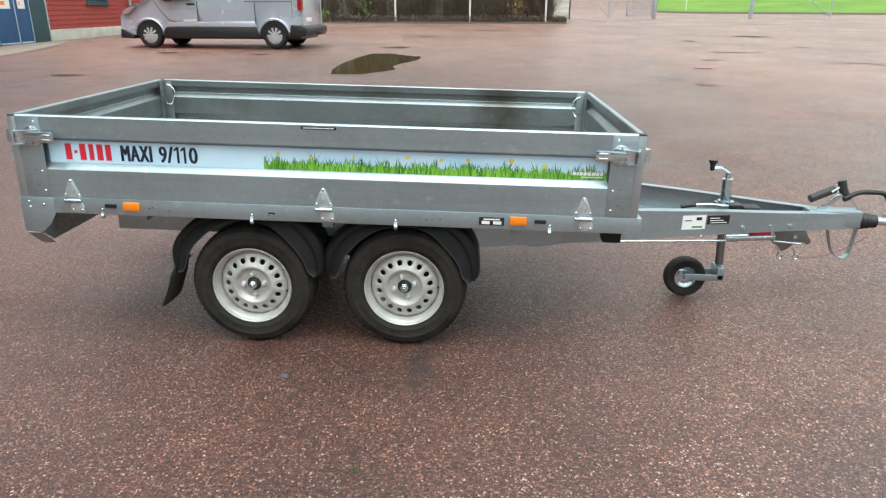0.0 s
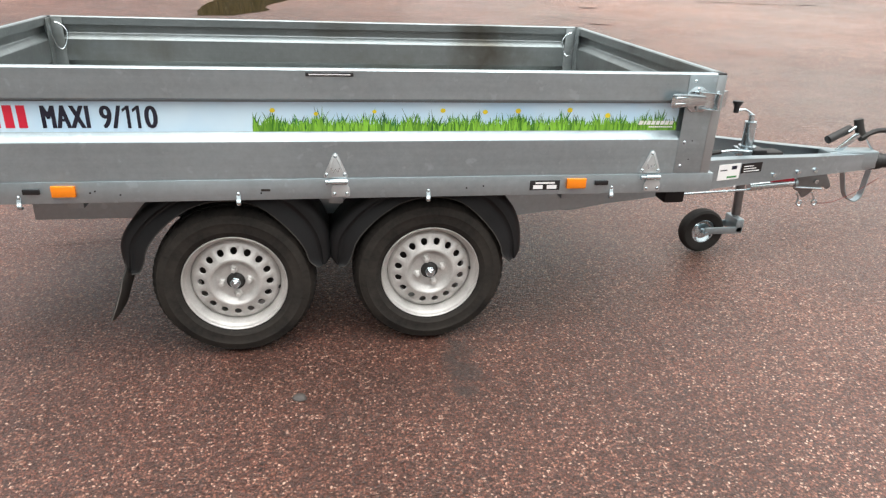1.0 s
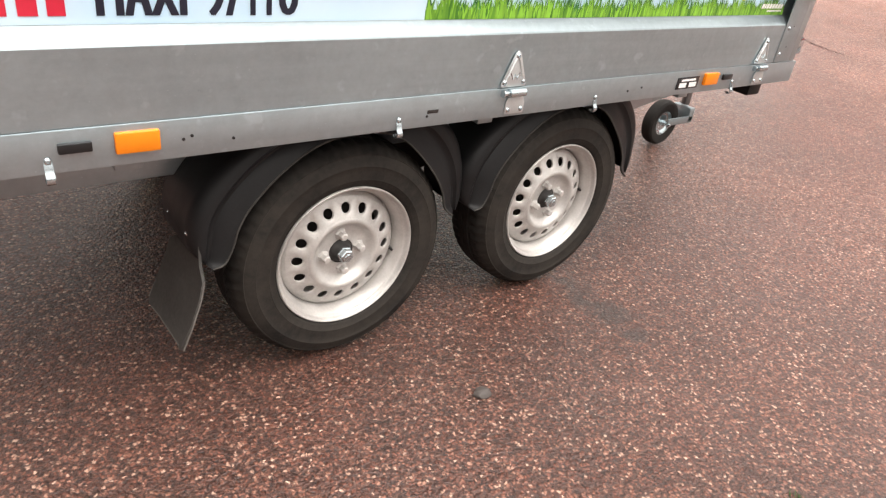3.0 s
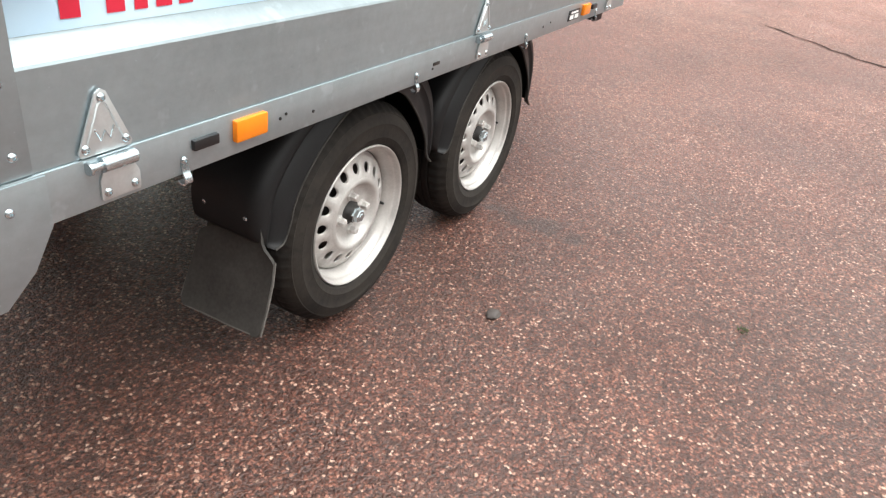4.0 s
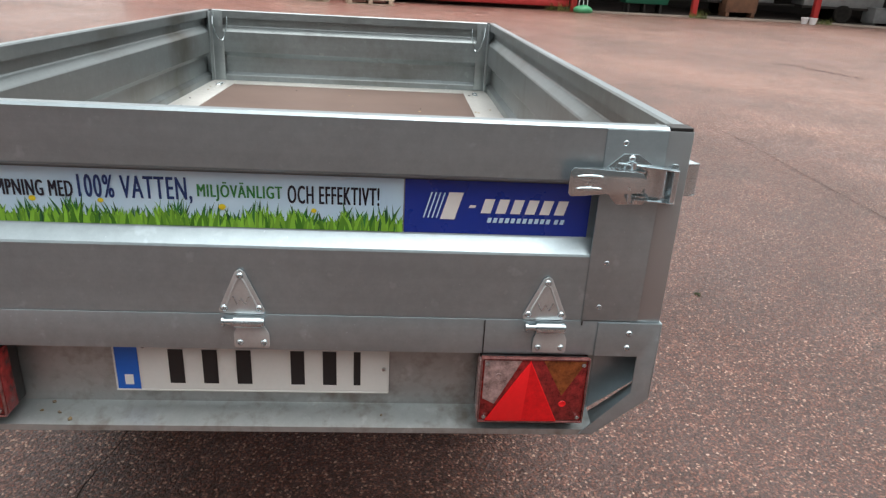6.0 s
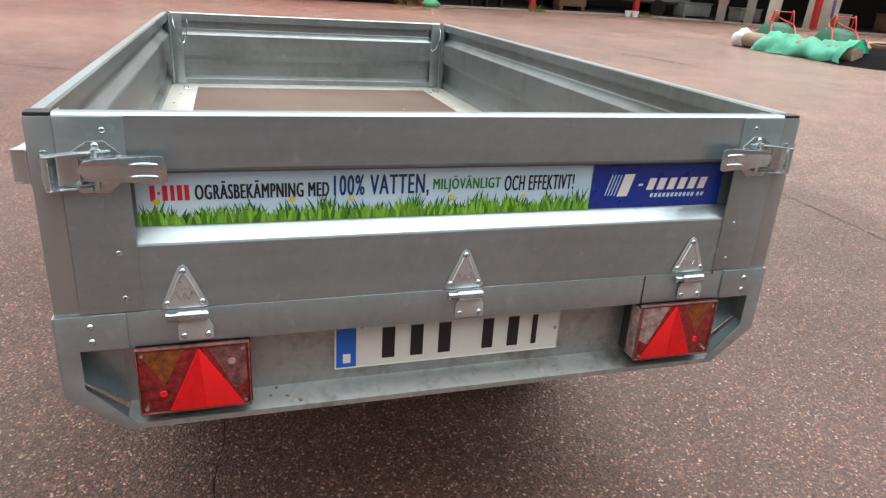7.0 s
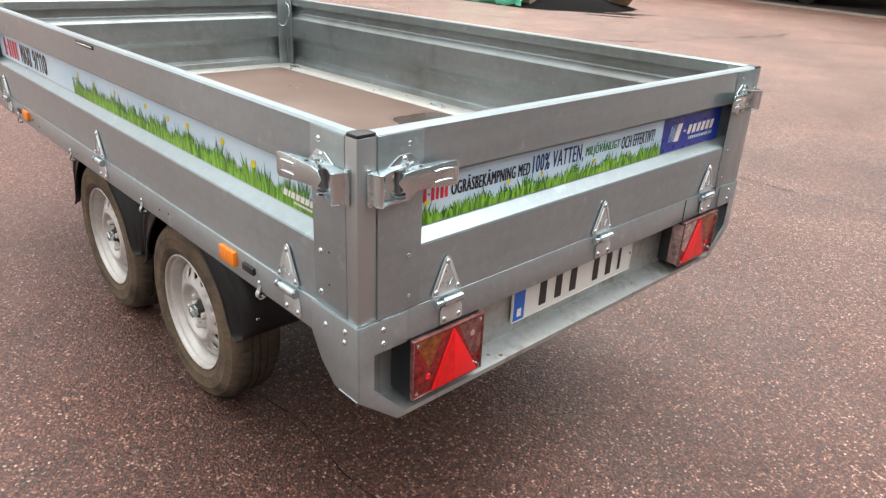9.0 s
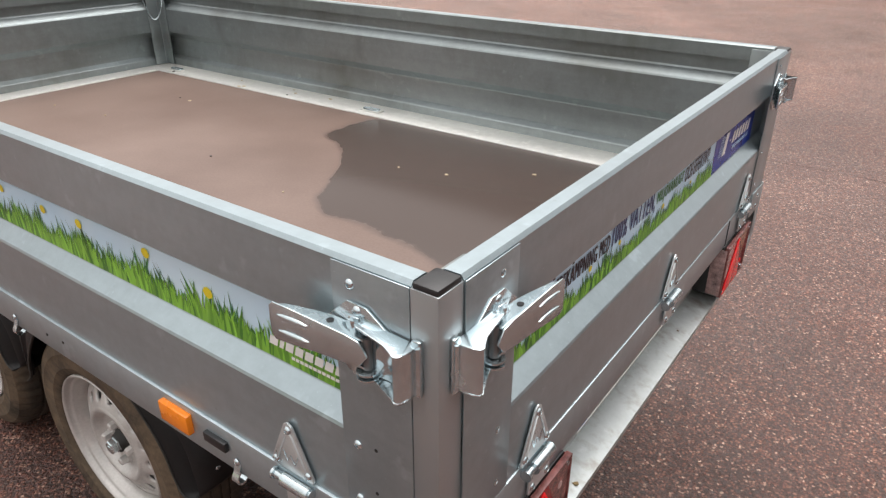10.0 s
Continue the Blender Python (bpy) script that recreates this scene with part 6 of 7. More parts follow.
# ---- gate, poles and lawn ----
GATE = worn("grey_gate_steel", (0.36, 0.39, 0.42), 0.5, 0.4, 0.15, 5)
gz = ground_height(52)
gate = thing("gate", "grey steel yard gate standing open", "gate", Matrix.Translation((12.6, 52.0, gz)))
part("gate_post", box(-0.10, 0.10, -0.10, 0.10, 0, 2.6, 0.01), GATE, gate)
leaf = part("gate_leaf", box(-1.95, -0.15, -0.03, 0.03, 0.16, 0.24, 0.008), GATE, gate)
part("stile", box(-1.98, -1.90, -0.03, 0.03, 0.16, 2.1, 0.008), GATE, leaf)
part("stile", box(-0.22, -0.15, -0.03, 0.03, 0.16, 2.1, 0.008), GATE, leaf)
part("top_rail", box(-1.95, -0.15, -0.03, 0.03, 2.03, 2.1, 0.008), GATE, leaf)
for i in range(12):
    x = -1.82 + i * 0.132
    part("bar", rod((x, 0, 0.24), (x, 0, 2.04), 0.018, n=6), GATE, leaf)
brace = thing("braced_fence_pole", "grey steel pole with slanting braces", "pole", Matrix.Translation((9.6, 53.2, gz)), "braced poles")
part("pole", rod((0, 0, -0.1), (0, 0, 2.8), 0.05, n=10), GATE, brace)
part("brace", rod((0, 0, 0.1), (-2.4, 0, 2.6), 0.03, n=8), GATE, brace)
part("brace", rod((0, 0, 0.1), (2.4, 0, 2.6), 0.03, n=8), GATE, brace)
pole = part("gate_pole", rod((0, 0, -0.1), (0.12, 0, 3.0), 0.13, n=12), GATE, at=Matrix.Translation((19.5, 52.5, gz)))
tagged(pole, "thick grey steel gate pole on the asphalt", "pole")
brace2 = thing("braced_fence_pole", "grey steel pole with one slanting brace", "pole", Matrix.Translation((27.9, 58.4, ground_height(58.4))), "braced poles")
part("pole", rod((0, 0, -0.1), (0, 0, 3.2), 0.06, n=10), GATE, brace2)
part("brace", rod((0, 0, 0.1), (-4.5, 0, 3.0), 0.04, n=8), GATE, brace2)
sign = part("sign_pole", rod((0, 0, -0.1), (0, 0, 2.6), 0.05, n=8), WHITE_POST, at=Matrix.Translation((21.6, 76.0, ground_height(76))))
tagged(sign, "slim white pole at the lawn's edge", "pole")


def lawn():
    m = Mat("spring_lawn", (0.10, 0.22, 0.03), 0.9)
    m.set(Base_Color=m.ramp(m.noise(0.35, 6), [(0.3, (0.065, 0.14, 0.006)), (0.7, (0.13, 0.225, 0.014))]))
    m.bump(m.noise(9, 4), 0.6, 0.06)
    return m.m


bm = bmesh.new()
edge = [(20.0, 82), (19.3, 77.5), (20.5, 74.2), (24, 72.2), (31, 70.2), (42, 67.0), (60, 63.5), (95, 60)]
back = [(36.5, 150), (36.8, 149), (37.2, 148), (39, 148), (44, 148), (57, 148), (80, 148), (130, 148)]
low = [bm.verts.new((x, y, ground_height(y) + 0.0)) for x, y in edge]
lip = [bm.verts.new((x + 0.3, y + 0.7, ground_height(y) + 0.16)) for x, y in edge]
top = [bm.verts.new((x, y, 6.5)) for x, y in back]
for i in range(len(edge) - 1):
    bm.faces.new((lip[i], lip[i + 1], top[i + 1], top[i]))
for v in low:
    bm.verts.remove(v)
lawn_ob = tagged(part("lawn", bm, lawn()), "bright green lawn bank with a dark earth edge", "lawn", kind="structure")
bm = bmesh.new()
rows = [[bm.verts.new((x - dx, y - dy, ground_height(y) + z)) for x, y in edge] for dx, dy, z in ((0.1, 0.5, 0.0), (-0.2, -0.35, 0.14), (-0.32, -0.72, 0.165))]
for a, b in zip(rows, rows[1:]):
    for i in range(len(edge) - 1):
        bm.faces.new((a[i], a[i + 1], b[i + 1], b[i]))
part("lawn_edge", bm, LITTER, lawn_ob, "dark strip of bare earth")
strands("bare_trees", -13, 4.6, HY + 2.0, HY + 7.0, 7000, (0.0, 6.5), (0.8, 3.0), TWIG, 13, 0.05, "bare trees behind the brick wall", "trees")
strands("far_trees", -60, 90, 160, 175, 9000, (0.0, 9.0), (0.6, 2.6), TWIG, 12, 0.35, "far belt of bare trees", "trees")

# ---- open shed with red posts ----
RED_STEEL = worn("red_painted_steel", (0.42, 0.030, 0.028), 0.5, 0, 0.2, 5)
DARK_WALL = worn("dark_shed_boards", (0.045, 0.040, 0.036), 0.85, 0, 0.35, 2, 40, 0.3)
KERB = worn("shed_kerb", (0.30, 0.25, 0.21), 0.85, 0, 0.2, 3)
POSTS = ((19.9, -2.1), (20.0, -6.1), (20.2, -10.3), (19.1, -13.2), (17.2, -15.6), (16.5, -18.4), (14.9, -19.9), (11.4, -19.4), (7.8, -18.3), (-0.5, -16.6))
shed = thing("open_shed", "open-fronted storage shed with red steel posts", "shed")
for x, y in POSTS:
    part("post", box(x - 0.09, x + 0.09, y - 0.09, y + 0.09, -0.05, 3.4, 0.01), RED_STEEL, shed, "red painted steel post")
front_line = [(20.2, 12.0), (20.2, 2.0)] + list(POSTS) + [(-9.0, -15.0)]


def shifted(pts, d):
    out = []
    for i, (x, y) in enumerate(pts):
        a, b = pts[max(i - 1, 0)], pts[min(i + 1, len(pts) - 1)]
        t = Vector((b[0] - a[0], b[1] - a[1])).normalized()
        out.append((x - t.y * d, y + t.x * d))
    return out


behind, eaves = shifted(front_line, 7.0), shifted(front_line, -0.5)


def strip(pa, za, pb, zb, thick=0.12):
    bm = bmesh.new()
    a = [bm.verts.new((x, y, za)) for x, y in pa]
    b = [bm.verts.new((x, y, zb)) for x, y in pb]
    for i in range(len(pa) - 1):
        bm.faces.new((a[i], a[i + 1], b[i + 1], b[i]))
    bmesh.ops.recalc_face_normals(bm, faces=bm.faces[:])
    bmesh.ops.solidify(bm, geom=bm.faces[:], thickness=thick)
    return bm


part("roof", strip(eaves, 3.4, behind, 4.4), DARK_WALL, shed)
part("back_wall", strip(behind, -0.05, behind, 4.4), DARK_WALL, shed)
part("kerb", strip(shifted(front_line[2:], -0.10), 0.05, shifted(front_line[2:], 0.25), 0.05, 0.07), KERB, shed, "low concrete kerb")
part("shed_floor", strip(shifted(front_line[2:], 0.25), 0.02, behind[2:], 0.02, 0.03), worn("dark_shed_floor", (0.07, 0.055, 0.048), 0.8, 0, 0.3), shed)
red_wall = part("red_wall", box(20.12, 20.25, -2.0, 12.0, 0.12, 3.4), RED_STEEL, shed, "red board wall")
for i in range(18):
    z = 0.14 + i * 0.18
    part("board", box(20.09, 20.12, -2.0, 12.0, z, z + 0.165, 0.006), RED_STEEL, red_wall)

# things that stand in and before the shed
GREY_PAINT = worn("grey_trailer_paint", (0.30, 0.31, 0.31), 0.5, 0.3, 0.25, 4)
RUST = worn("rusty_brown_steel", (0.20, 0.10, 0.06), 0.8, 0.2, 0.4, 5)
PALE_PANEL = worn("pale_panel", (0.55, 0.52, 0.45), 0.7, 0, 0.2, 2)
GREY_PANEL = worn("grey_panel", (0.27, 0.26, 0.24), 0.7, 0, 0.25, 2)
DARK_GREEN = worn("dark_green_paint", (0.006, 0.095, 0.050), 0.65, 0, 0.2, 4)
RED_TUBE = worn("red_tube_paint", (0.55, 0.03, 0.03), 0.4, 0, 0.15, 6)
TARP = worn("mint_green_tarpaulin", (0.15, 0.58, 0.41), 0.5, 0, 0.25, 3, 40, 0.2)
CANVAS = worn("brown_canvas", (0.27, 0.20, 0.15), 0.9, 0, 0.3, 4, 60, 0.3)
BAG = worn("white_plastic_bag", (0.75, 0.75, 0.75), 0.4, 0, 0.15, 6)
GRAVEL = worn("black_gravel", (0.006, 0.0055, 0.0055), 0.95, 0, 0.5, 12, 90, 0.8, spec=0.05)
SLAB = worn("pale_slab", (0.42, 0.33, 0.25), 0.85, 0, 0.2, 5)
YELLOW = worn("yellow_plastic", (0.70, 0.42, 0.02), 0.5, 0, 0.15, 6)
PURPLE = worn("purple_strap", (0.16, 0.08, 0.28), 0.7, 0, 0.2, 8)


def stored_trailer(x, y, turn, label):
    t = thing("stored_trailer", label, "trailer", Matrix.Translation((x, y, 0.02)) @ pose(0, 0, 0, 0, 0, turn), "stored trailers")
    part("box", box(-1.3, 1.3, -0.65, 0.65, 0.50, 0.90, 0.015), GREY_PAINT, t)
    part("frame", box(-1.35, 1.35, -0.68, 0.68, 0.42, 0.50, 0.01), STEEL, t)
    part("drawbar", rod((1.3, 0, 0.45), (2.5, 0, 0.42), 0.04), STEEL, t)
    wheel_mesh = to_mesh("wheel", finish(lathe([(0.0001, -0.05), (0.14, -0.06), (0.16, -0.09), (0.26, -0.09), (0.29, -0.06), (0.29, 0.06), (0.26, 0.09), (0.0001, 0.08)], 28), 40), TYRE)
    for y_ in (-0.76, 0.76):
        part("wheel", wheel_mesh, None, t, at=pose(0, y_, 0.27))
    return t


stored_trailer(22.3, -8.3, 100, "grey box trailer stored in the open shed")
stored_trailer(21.8, -11.9, 80, "dull grey trailer parked in the dark shed")
stored_trailer(6.5, -20.6, 10, "grey trailer parked in the shed by a red post")
crate = thing("rusty_crate", "rusty brown crate on the shed floor", "crate", Matrix.Translation((21.4, -8.2, 0.02)))
part("body", box(-0.3, 0.3, -0.55, 0.55, 0.15, 0.65, 0.02), RUST, crate)
for a in (-0.45, 0.45):
    part("foot", box(-0.3, 0.3, a - 0.06, a + 0.06, 0, 0.15, 0.01), RUST, crate)
cart = thing("hand_cart", "dark green hand cart standing in the shed", "cart", Matrix.Translation((20.9, -4.7, 0.02)))
part("tub", put(prism([(-0.7, 0.30), (0.7, 0.30), (0.85, 0.80), (-0.85, 0.80)], -0.35, 0.35, "y", 0.02), pose(0, 0, 0, 0, 0, 90)), DARK_GREEN, cart)
for a in (-0.55, 0.0, 0.55):
    part("leg", box(-0.2, 0.2, a - 0.04, a + 0.04, 0, 0.32, 0.01), STEEL, cart)
part("handle", tube(smooth_line([(0, 0.7, 0.7), (0, 1.0, 0.95), (0, 1.25, 0.95)], 4), 0.02), RED_TUBE, cart)
sack = bmesh.new()
bmesh.ops.create_icosphere(sack, subdivisions=3, radius=0.2)
for v in sack.verts:
    v.co = Vector((v.co.x, v.co.y * 1.5, max(v.co.z, -0.1) * 0.8 + 0.08)) * (1 + 0.15 * noise.noise(v.co * 6))
sk = part("green_bag", sack, worn("bright_green_bag", (0.08, 0.34, 0.16), 0.5), at=Matrix.Translation((19.55, -2.35, 0.0)), smooth=60)
tagged(sk, "green bag with cords by the red wall", "bag")
for a in (-0.12, 0.02, 0.16):
    part("cord", rod((0, a, 0.2), (0.05, a * 0.5, 1.3), 0.012, n=6), BAG, sk)

panels = (((18.9, -13.0), 0.10, 1.9, 0.30, GREY_PANEL, "grey"), ((18.5, -13.9), 0.14, 2.1, 0.30, GREY_PANEL, "grey"), ((18.15, -14.6), 0.12, 2.2, 0.42, PALE_PANEL, "dull beige"), ((17.6, -16.2), 0.16, 2.0, 1.05, PALE_PANEL, "pale"))
for (x, y), d, h, w, mat, tone in panels:
    ob = part("leaning_panel", put(box(-w / 2, w / 2, -0.03, 0.03, 0, h, 0.01), Matrix.Translation((x, y, 0.02)) @ pose(0, 0, 0, -7, 0, 62)), mat)
    tagged(ob, tone + " board leaning upright at the shed front", "panel", "leaning panels")
strap = part("hanging_strap", tube(smooth_line([(16.95, -16.0, 2.4), (16.97, -16.02, 1.6), (16.9, -15.98, 0.9), (16.95, -16.05, 0.45)], 5), 0.05, 8), PURPLE)
tagged(strap, "purple strap hanging on a pale board", "strap")
rope = thing("rope_bundle", "red rope bundle hanging on a red post", "rope")
for i in range(7):
    a = i * 0.9
    ox, oy = 0.08 * math.cos(a), 0.10 * math.sin(a)
    part("rope", tube(smooth_line([(18.95 + ox, -13.05 + oy, 2.2), (18.9 + ox * 1.6, -13.05 + oy * 1.6, 1.4), (18.88 + ox * 2, -13.02 + oy * 2, 0.8), (18.9 + ox, -13.05 + oy, 0.55)], 5), 0.016, 6), worn("faded_red_rope", (0.50, 0.16, 0.13), 0.8), rope)
for i, (x, y, w, h, mat, words) in enumerate(((19.6, -14.6, 0.9, 0.45, GREY_PANEL, "grey crate standing in the dark shed"), (18.3, -17.4, 1.1, 0.5, PALE_PANEL, "pale box standing in the dark shed"), (17.6, -19.6, 1.0, 0.6, RUST, "rusty box standing in the dark shed"), (20.9, -13.2, 1.2, 0.5, GREY_PAINT, "grey chest standing in the dark shed"))):
    b = part("storage_box", box(-0.35, 0.35, -w / 2, w / 2, 0.06, h, 0.02), mat, at=Matrix.Translation((x, y, 0.02)))
    tagged(b, words, "box", "stored boxes")
    part("lid", box(-0.38, 0.38, -w / 2 - 0.03, w / 2 + 0.03, h, h + 0.05, 0.01), mat, b)
    part("runner", box(-0.3, 0.3, -w / 2 + 0.05, -w / 2 + 0.15, 0, 0.06), mat, b)
    part("runner", box(-0.3, 0.3, w / 2 - 0.15, w / 2 - 0.05, 0, 0.06), mat, b)
WIRE = worn("dull_white_wire", (0.42, 0.42, 0.42), 0.5)
cage = thing("wire_cage", "white wire cage trolley before the shed", "trolley", Matrix.Translation((12.6, -19.6, 0.0)) @ pose(0, 0, 0, 0, 0, 60))
for x in (-0.5, 0.5):
    for y in (-0.35, 0.35):
        part("upright", rod((x, y, 0.1), (x, y, 1.9), 0.014, n=8), WIRE, cage)
        part("castor", rod((x - 0.02, y, 0.06), (x + 0.02, y, 0.06), 0.06, n=12), BLACK, cage)
for i in range(6):
    z = 0.18 + i * 0.32
    for y in (-0.35, 0.35):
        part("wire", rod((-0.5, y, z), (0.5, y, z), 0.007, n=6), WIRE, cage)
    for x in (-0.5, 0.5):
        part("wire", rod((x, -0.35, z), (x, 0.35, z), 0.007, n=6), WIRE, cage)
part("tray", box(-0.5, 0.5, -0.35, 0.35, 0.14, 0.18, 0.005), WIRE, cage)
part("load", box(-0.3, 0.3, -0.25, 0.25, 0.52, 0.80, 0.03), YELLOW, cage)
for i, (x, y) in enumerate(((19.75, -9.75), (19.6, -9.95))):
    p = part("white_pot", lathe([(0.0001, 0.0), (0.09, 0.0), (0.13, 0.2), (0.11, 0.2), (0.08, 0.03)], 16), BAG, at=Matrix.Translation((x, y, 0)) @ pose(0, 0, 0, 90, 0, 0))
    tagged(p, "white flower pot at the foot of a post", "pot", "white pots")
WEED = blades("weeds", (0.05, 0.08, 0.02), (0.16, 0.18, 0.05))
strands("weeds", 19.5, 19.9, -6.4, -5.9, 70, (0, 0.02), (0.06, 0.3), WEED, 31, 0.010, "green weeds at the foot of a red post", "weeds")
strands("weeds", 19.7, 20.1, -10.7, -10.1, 70, (0, 0.02), (0.05, 0.2), WEED, 32, 0.010, "yellowish weeds at the foot of a red post", "weeds")
strands("weeds", 19.6, 19.95, -2.0, -1.2, 70, (0, 0.02), (0.06, 0.3), WEED, 33, 0.010, "green weeds along the red wall", "weeds")

# canvas roll under a tarpaulin
A, B = Vector((10.65, -7.5, 0)), Vector((7.98, -8.0, 0))
along = (B - A).normalized()
side = Vector((-along.y, along.x, 0))


def lay(u, v, z):
    return A + along * u + side * v + Vector((0, 0, z))


roll = bmesh.new()
rings = []
for i in range(21):
    u = i / 20 * (B - A).length
    r = 0.17 + 0.02 * noise.noise((u * 2, 3, 0))
    rings.append([roll.verts.new(lay(u, r * 1.15 * math.cos(a), r + r * math.sin(a))) for a in [6.28318 * k / 16 for k in range(16)]])
for a, b in zip(rings, rings[1:]):
    for k in range(16):
        roll.faces.new((a[k], a[(k + 1) % 16], b[(k + 1) % 16], b[k]))
roll.faces.new(rings[0][::-1])
roll.faces.new(rings[-1])
tagged(part("canvas_roll", roll, CANVAS, smooth=60), "brown canvas roll lying on the asphalt", "roll")
sheet = bmesh.new()
rows = []
for i in range(29):
    u = 0.55 + i / 28 * 2.15
    row = []
    for k in range(17):
        a = radians(-8 + 196 * k / 16)
        f = 0.10 * noise.noise((u * 3.1, a * 1.3, 1)) + 0.05 * noise.noise((u * 11, a * 3, 5))
        r = 0.235 + f + (0.05 if i > 24 else 0)
        spread = 1.25 + (0.45 + 0.5 * noise.noise((u * 2.2, 7, 0))) * (abs(math.cos(a)) ** 4)
        row.append(sheet.verts.new(lay(u, r * spread * math.cos(a), max(0.012, 0.15 + r * math.sin(a) * 1.05 - 0.15 * abs(math.cos(a)) ** 3))))
    rows.append(row)
for a, b in zip(rows, rows[1:]):
    for k in range(16):
        sheet.faces.new((a[k], a[k + 1], b[k + 1], b[k]))
bmesh.ops.solidify(sheet, geom=sheet.faces[:], thickness=0.006)
tagged(part("tarpaulin", sheet, TARP, smooth=70), "crumpled mint green tarpaulin draped over a canvas roll", "tarpaulin")
bag = bmesh.new()
bmesh.ops.create_icosphere(bag, subdivisions=3, radius=0.21)
for v in bag.verts:
    n = 1 + 0.45 * noise.noise(v.co * 7)
    v.co = Vector((v.co.x * n * 0.8, v.co.y * n, max(0.005, 0.17 + v.co.z * n * 1.1)))
tagged(part("plastic_bag", put(bag, Matrix.Translation(lay(-0.14, 0.0, 0))), BAG, smooth=50), "crumpled white plastic bag at the end of the roll", "bag")


def wheelbarrow(x, y, turn):
    """Lies upside down: the tray's rim rests on the ground, wheel and frame stick up."""
    t = thing("wheelbarrow", "green wheelbarrow tipped upside down with a red tubular frame", "wheelbarrow", Matrix.Translation((x, y, 0)) @ pose(0, 0, 0, 0, 0, turn) @ Matrix.Diagonal((0.95, 0.95, 0.98, 1)), "upturned wheelbarrows")
    bm = bmesh.new()
    rings = []
    for x0, x1, w, z0, z1 in ((-0.80, 0.72, 0.40, 0.16, 0.04), (-0.83, 0.75, 0.43, 0.19, 0.06), (-0.70, 0.66, 0.38, 0.27, 0.14), (-0.40, 0.55, 0.30, 0.49, 0.42), (-0.34, 0.48, 0.25, 0.52, 0.46)):
        rings.append([bm.verts.new(p) for p in ((x0, -w * 0.7, z0), (x0 + 0.12, -w, z0), (x1 - 0.1, -w, z1), (x1, -w * 0.75, z1), (x1, w * 0.75, z1), (x1 - 0.1, w, z1), (x0 + 0.12, w, z0), (x0, w * 0.7, z0))])
    for a, b in zip(rings, rings[1:]):
        for k in range(8):
            bm.faces.new((a[k], a[(k + 1) % 8], b[(k + 1) % 8], b[k]))
    bm.faces.new(rings[-1])
    bmesh.ops.recalc_face_normals(bm, faces=bm.faces[:])
    bmesh.ops.solidify(bm, geom=bm.faces[:], thickness=0.012)
    part("tray", bm, DARK_GREEN, t, "dark green steel tray", smooth=40)
    w = part("wheel", put(lathe([(0.0001, -0.03), (0.08, -0.03), (0.10, -0.045), (0.17, -0.045), (0.19, -0.02), (0.19, 0.02), (0.17, 0.045), (0.10, 0.045), (0.08, 0.03), (0.0001, 0.03)], 24), Matrix.Translation((-0.60, 0, 0.62))), RUST, t, "muddy brown wheel")
    part("axle", rod((-0.60, -0.12, 0.62), (-0.60, 0.12, 0.62), 0.015), STEEL, w)
    for s in (-1, 1):
        part("frame_tube", tube(smooth_line([(-0.60, s * 0.10, 0.62), (-0.2, s * 0.20, 0.56), (0.45, s * 0.27, 0.50), (0.72, s * 0.30, 0.30), (1.05, s * 0.32, 0.03)], 4), 0.017, 8), RED_TUBE, t)
        part("leg", tube(smooth_line([(0.10, s * 0.24, 0.53), (0.22, s * 0.22, 0.80), (0.34, s * 0.22, 0.80), (0.46, s * 0.26, 0.50)], 4), 0.015, 8), RED_TUBE, t)
    part("leg_brace", rod((0.28, -0.22, 0.80), (0.28, 0.22, 0.80), 0.014, n=8), RED_TUBE, t)
    return t


wheelbarrow(11.72, -9.25, 150)
wheelbarrow(10.62, -10.05, 150)

pile = bmesh.new()
grid = []
for i in range(25):
    row = []
    for k in range(25):
        u, v = -1 + i / 12, -1 + k / 12
        d = math.sqrt(u * u + v * v)
        h = max(0.0, 1 - d) ** 0.9 * 0.37 * (1 + 0.3 * noise.noise((u * 3, v * 3, 2))) + 0.03 * noise.noise((u * 14, v * 14, 0))
        row.append(pile.verts.new((8.0 + u * 1.45 + v * 0.2, -9.3 + v * 1.95, max(-0.02, h - 0.02))))
    grid.append(row)
for a, b in zip(grid, grid[1:]):
    for k in range(24):
        pile.faces.new((a[k], a[k + 1], b[k + 1], b[k]))
tagged(part("gravel_pile", pile, GRAVEL, smooth=60), "low heap of black gravel on the asphalt", "gravel", kind="stuff")
for x, y, a, b in ((6.55, -8.75, 0.9, 0.16), (6.30, -9.35, 0.7, 0.10), (6.05, -8.35, 0.6, 0.09)):
    puddle(x, y, a, b, 40, 61, "gravel_spill", GRAVEL)


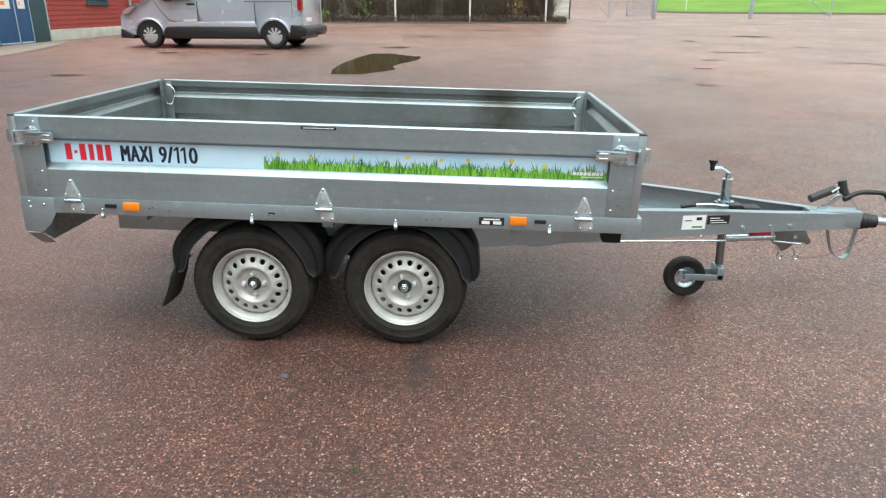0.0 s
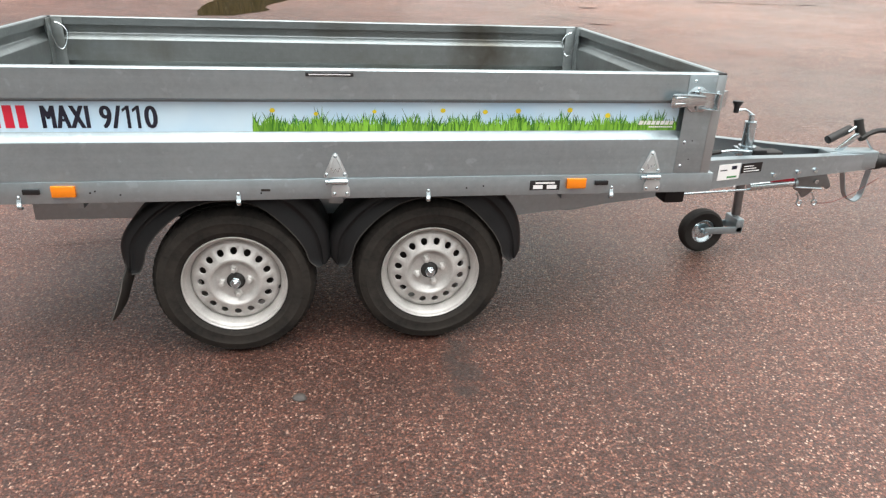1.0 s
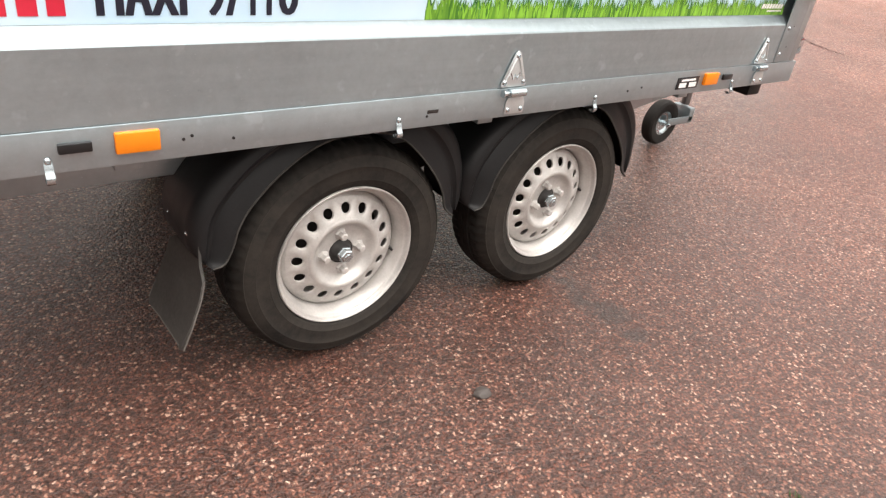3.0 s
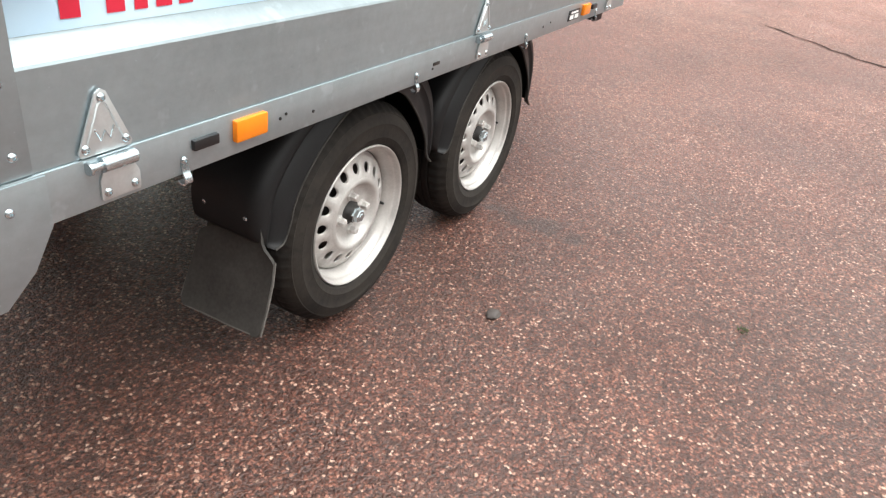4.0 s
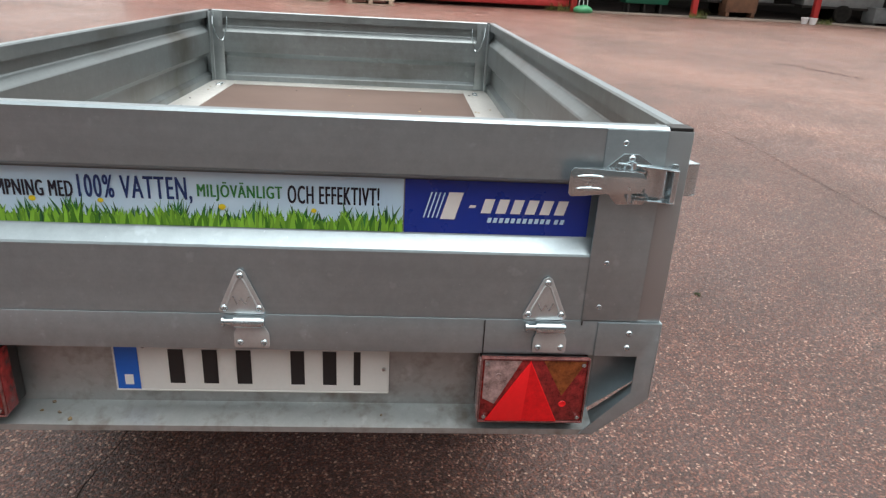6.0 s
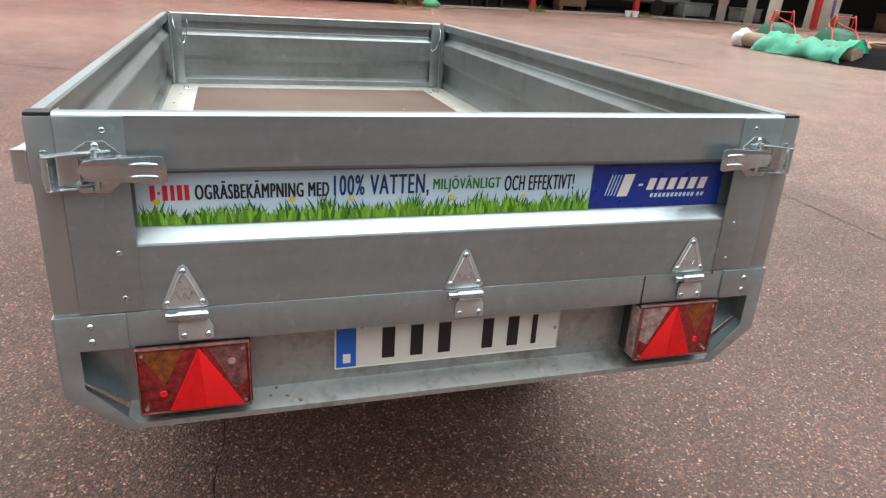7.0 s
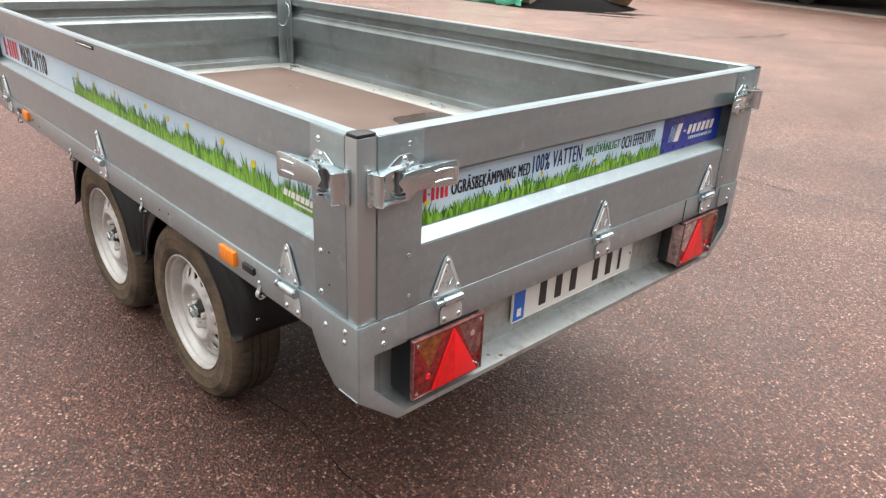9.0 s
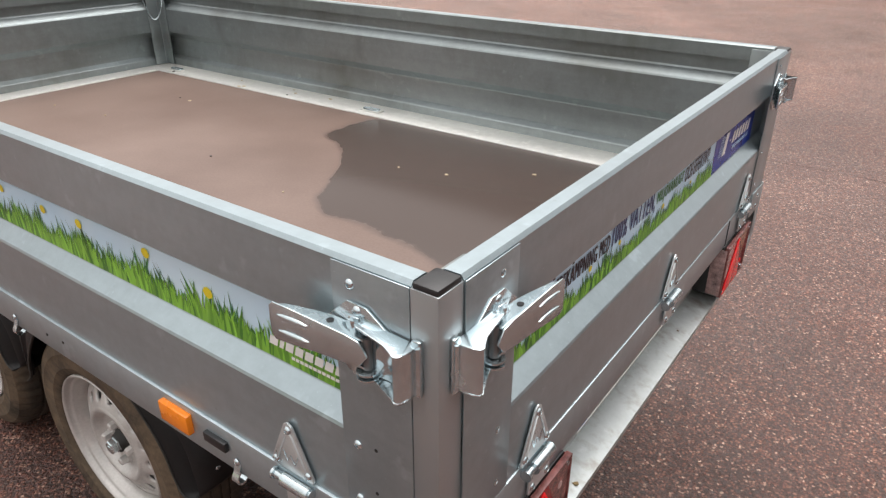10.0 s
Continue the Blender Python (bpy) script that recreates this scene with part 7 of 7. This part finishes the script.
def planter(x, y, turn, long, wide, high, words):
    """A shallow oval trough filled with dark soil."""
    bm = lathe([(0.0001, 0.0), (0.55, 0.0), (0.80, 0.35), (0.97, 0.95), (1.0, 1.0), (0.93, 1.0), (0.88, 0.86), (0.0001, 0.86)], 32)
    bm.transform(Matrix.Diagonal((long / 2, wide / 2, high, 1)) @ axes((0, 0, 0), (1, 0, 0), (0, 0, 1), (0, 1, 0)))
    p = part("planter", bm, SLAB, at=Matrix.Translation((x, y, 0)) @ pose(0, 0, 0, 0, 0, turn), smooth=40)
    tagged(p, words, "planter", "shallow planters")
    soil = lathe([(0.0001, 0.97), (0.4, 0.98), (0.7, 0.93), (0.92, 0.88)], 24)
    for v in soil.verts:
        v.co.y += 0.08 * noise.noise(v.co * 5)
    soil.transform(Matrix.Diagonal((long / 2, wide / 2, high, 1)) @ axes((0, 0, 0), (1, 0, 0), (0, 0, 1), (0, 1, 0)))
    part("soil", soil, GRAVEL, p, "dark soil")
    return p


planter(11.1, -12.25, -42, 1.35, 0.9, 0.16, "tan oval planter with a yellow scoop on it")
planter(7.62, -10.65, -40, 2.0, 0.9, 0.25, "tan oval planter with dark soil by the gravel heap")
scoop = part("yellow_scoop", put(prism([(-0.30, 0), (0.32, 0), (0.16, 0.05), (-0.05, 0.09), (-0.22, 0.06)], -0.09, 0.09, "y", 0.02), Matrix.Translation((10.95, -12.35, 0.155)) @ pose(0, 0, 0, 0, 0, -35)), YELLOW)
tagged(scoop, "yellow plastic scoop lying on a planter", "scoop")
def pallet(x, y, turn, label):
    t = thing("pallet", label, "pallet", Matrix.Translation((x, y, 0)) @ pose(0, 0, 0, 0, 0, turn), "pallets")
    for k in range(5):
        part("deck_board", box(-0.70, 0.70, -0.5 + k * 0.21, -0.36 + k * 0.21, 0.125, 0.147, 0.003), SLAB, t)
    for a in (-0.65, -0.05, 0.55):
        part("bearer", box(a, a + 0.12, -0.5, 0.48, 0.022, 0.125, 0.004), SLAB, t)
    for k in (0, 2, 4):
        part("bottom_board", box(-0.70, 0.70, -0.5 + k * 0.21, -0.36 + k * 0.21, 0.0, 0.022, 0.003), SLAB, t)


pallet(18.75, 4.35, 98, "weathered wooden pallet under a grey wrapped load")
pallet(18.9, 6.25, 92, "weathered wooden pallet under a pale load")
for x, y, turn, w, mat, words in ((18.78, 4.25, 98, 0.45, GREY_PANEL, "grey wrapped bundle resting on a pallet"), (18.9, 6.25, 92, 0.62, PALE_PANEL, "pale wrapped bundle resting on a pallet")):
    load = box(-w, w, -0.42, 0.42, 0.0, 0.55, 0.05)
    for v in load.verts:
        v.co += 0.03 * noise.noise_vector(v.co * 4)
        v.co.z = max(v.co.z, 0.0)
    tagged(part("wrapped_load", load, mat, at=Matrix.Translation((x, y, 0.147)) @ pose(0, 0, 0, 0, 0, turn), smooth=50), words, "load", "wrapped loads")
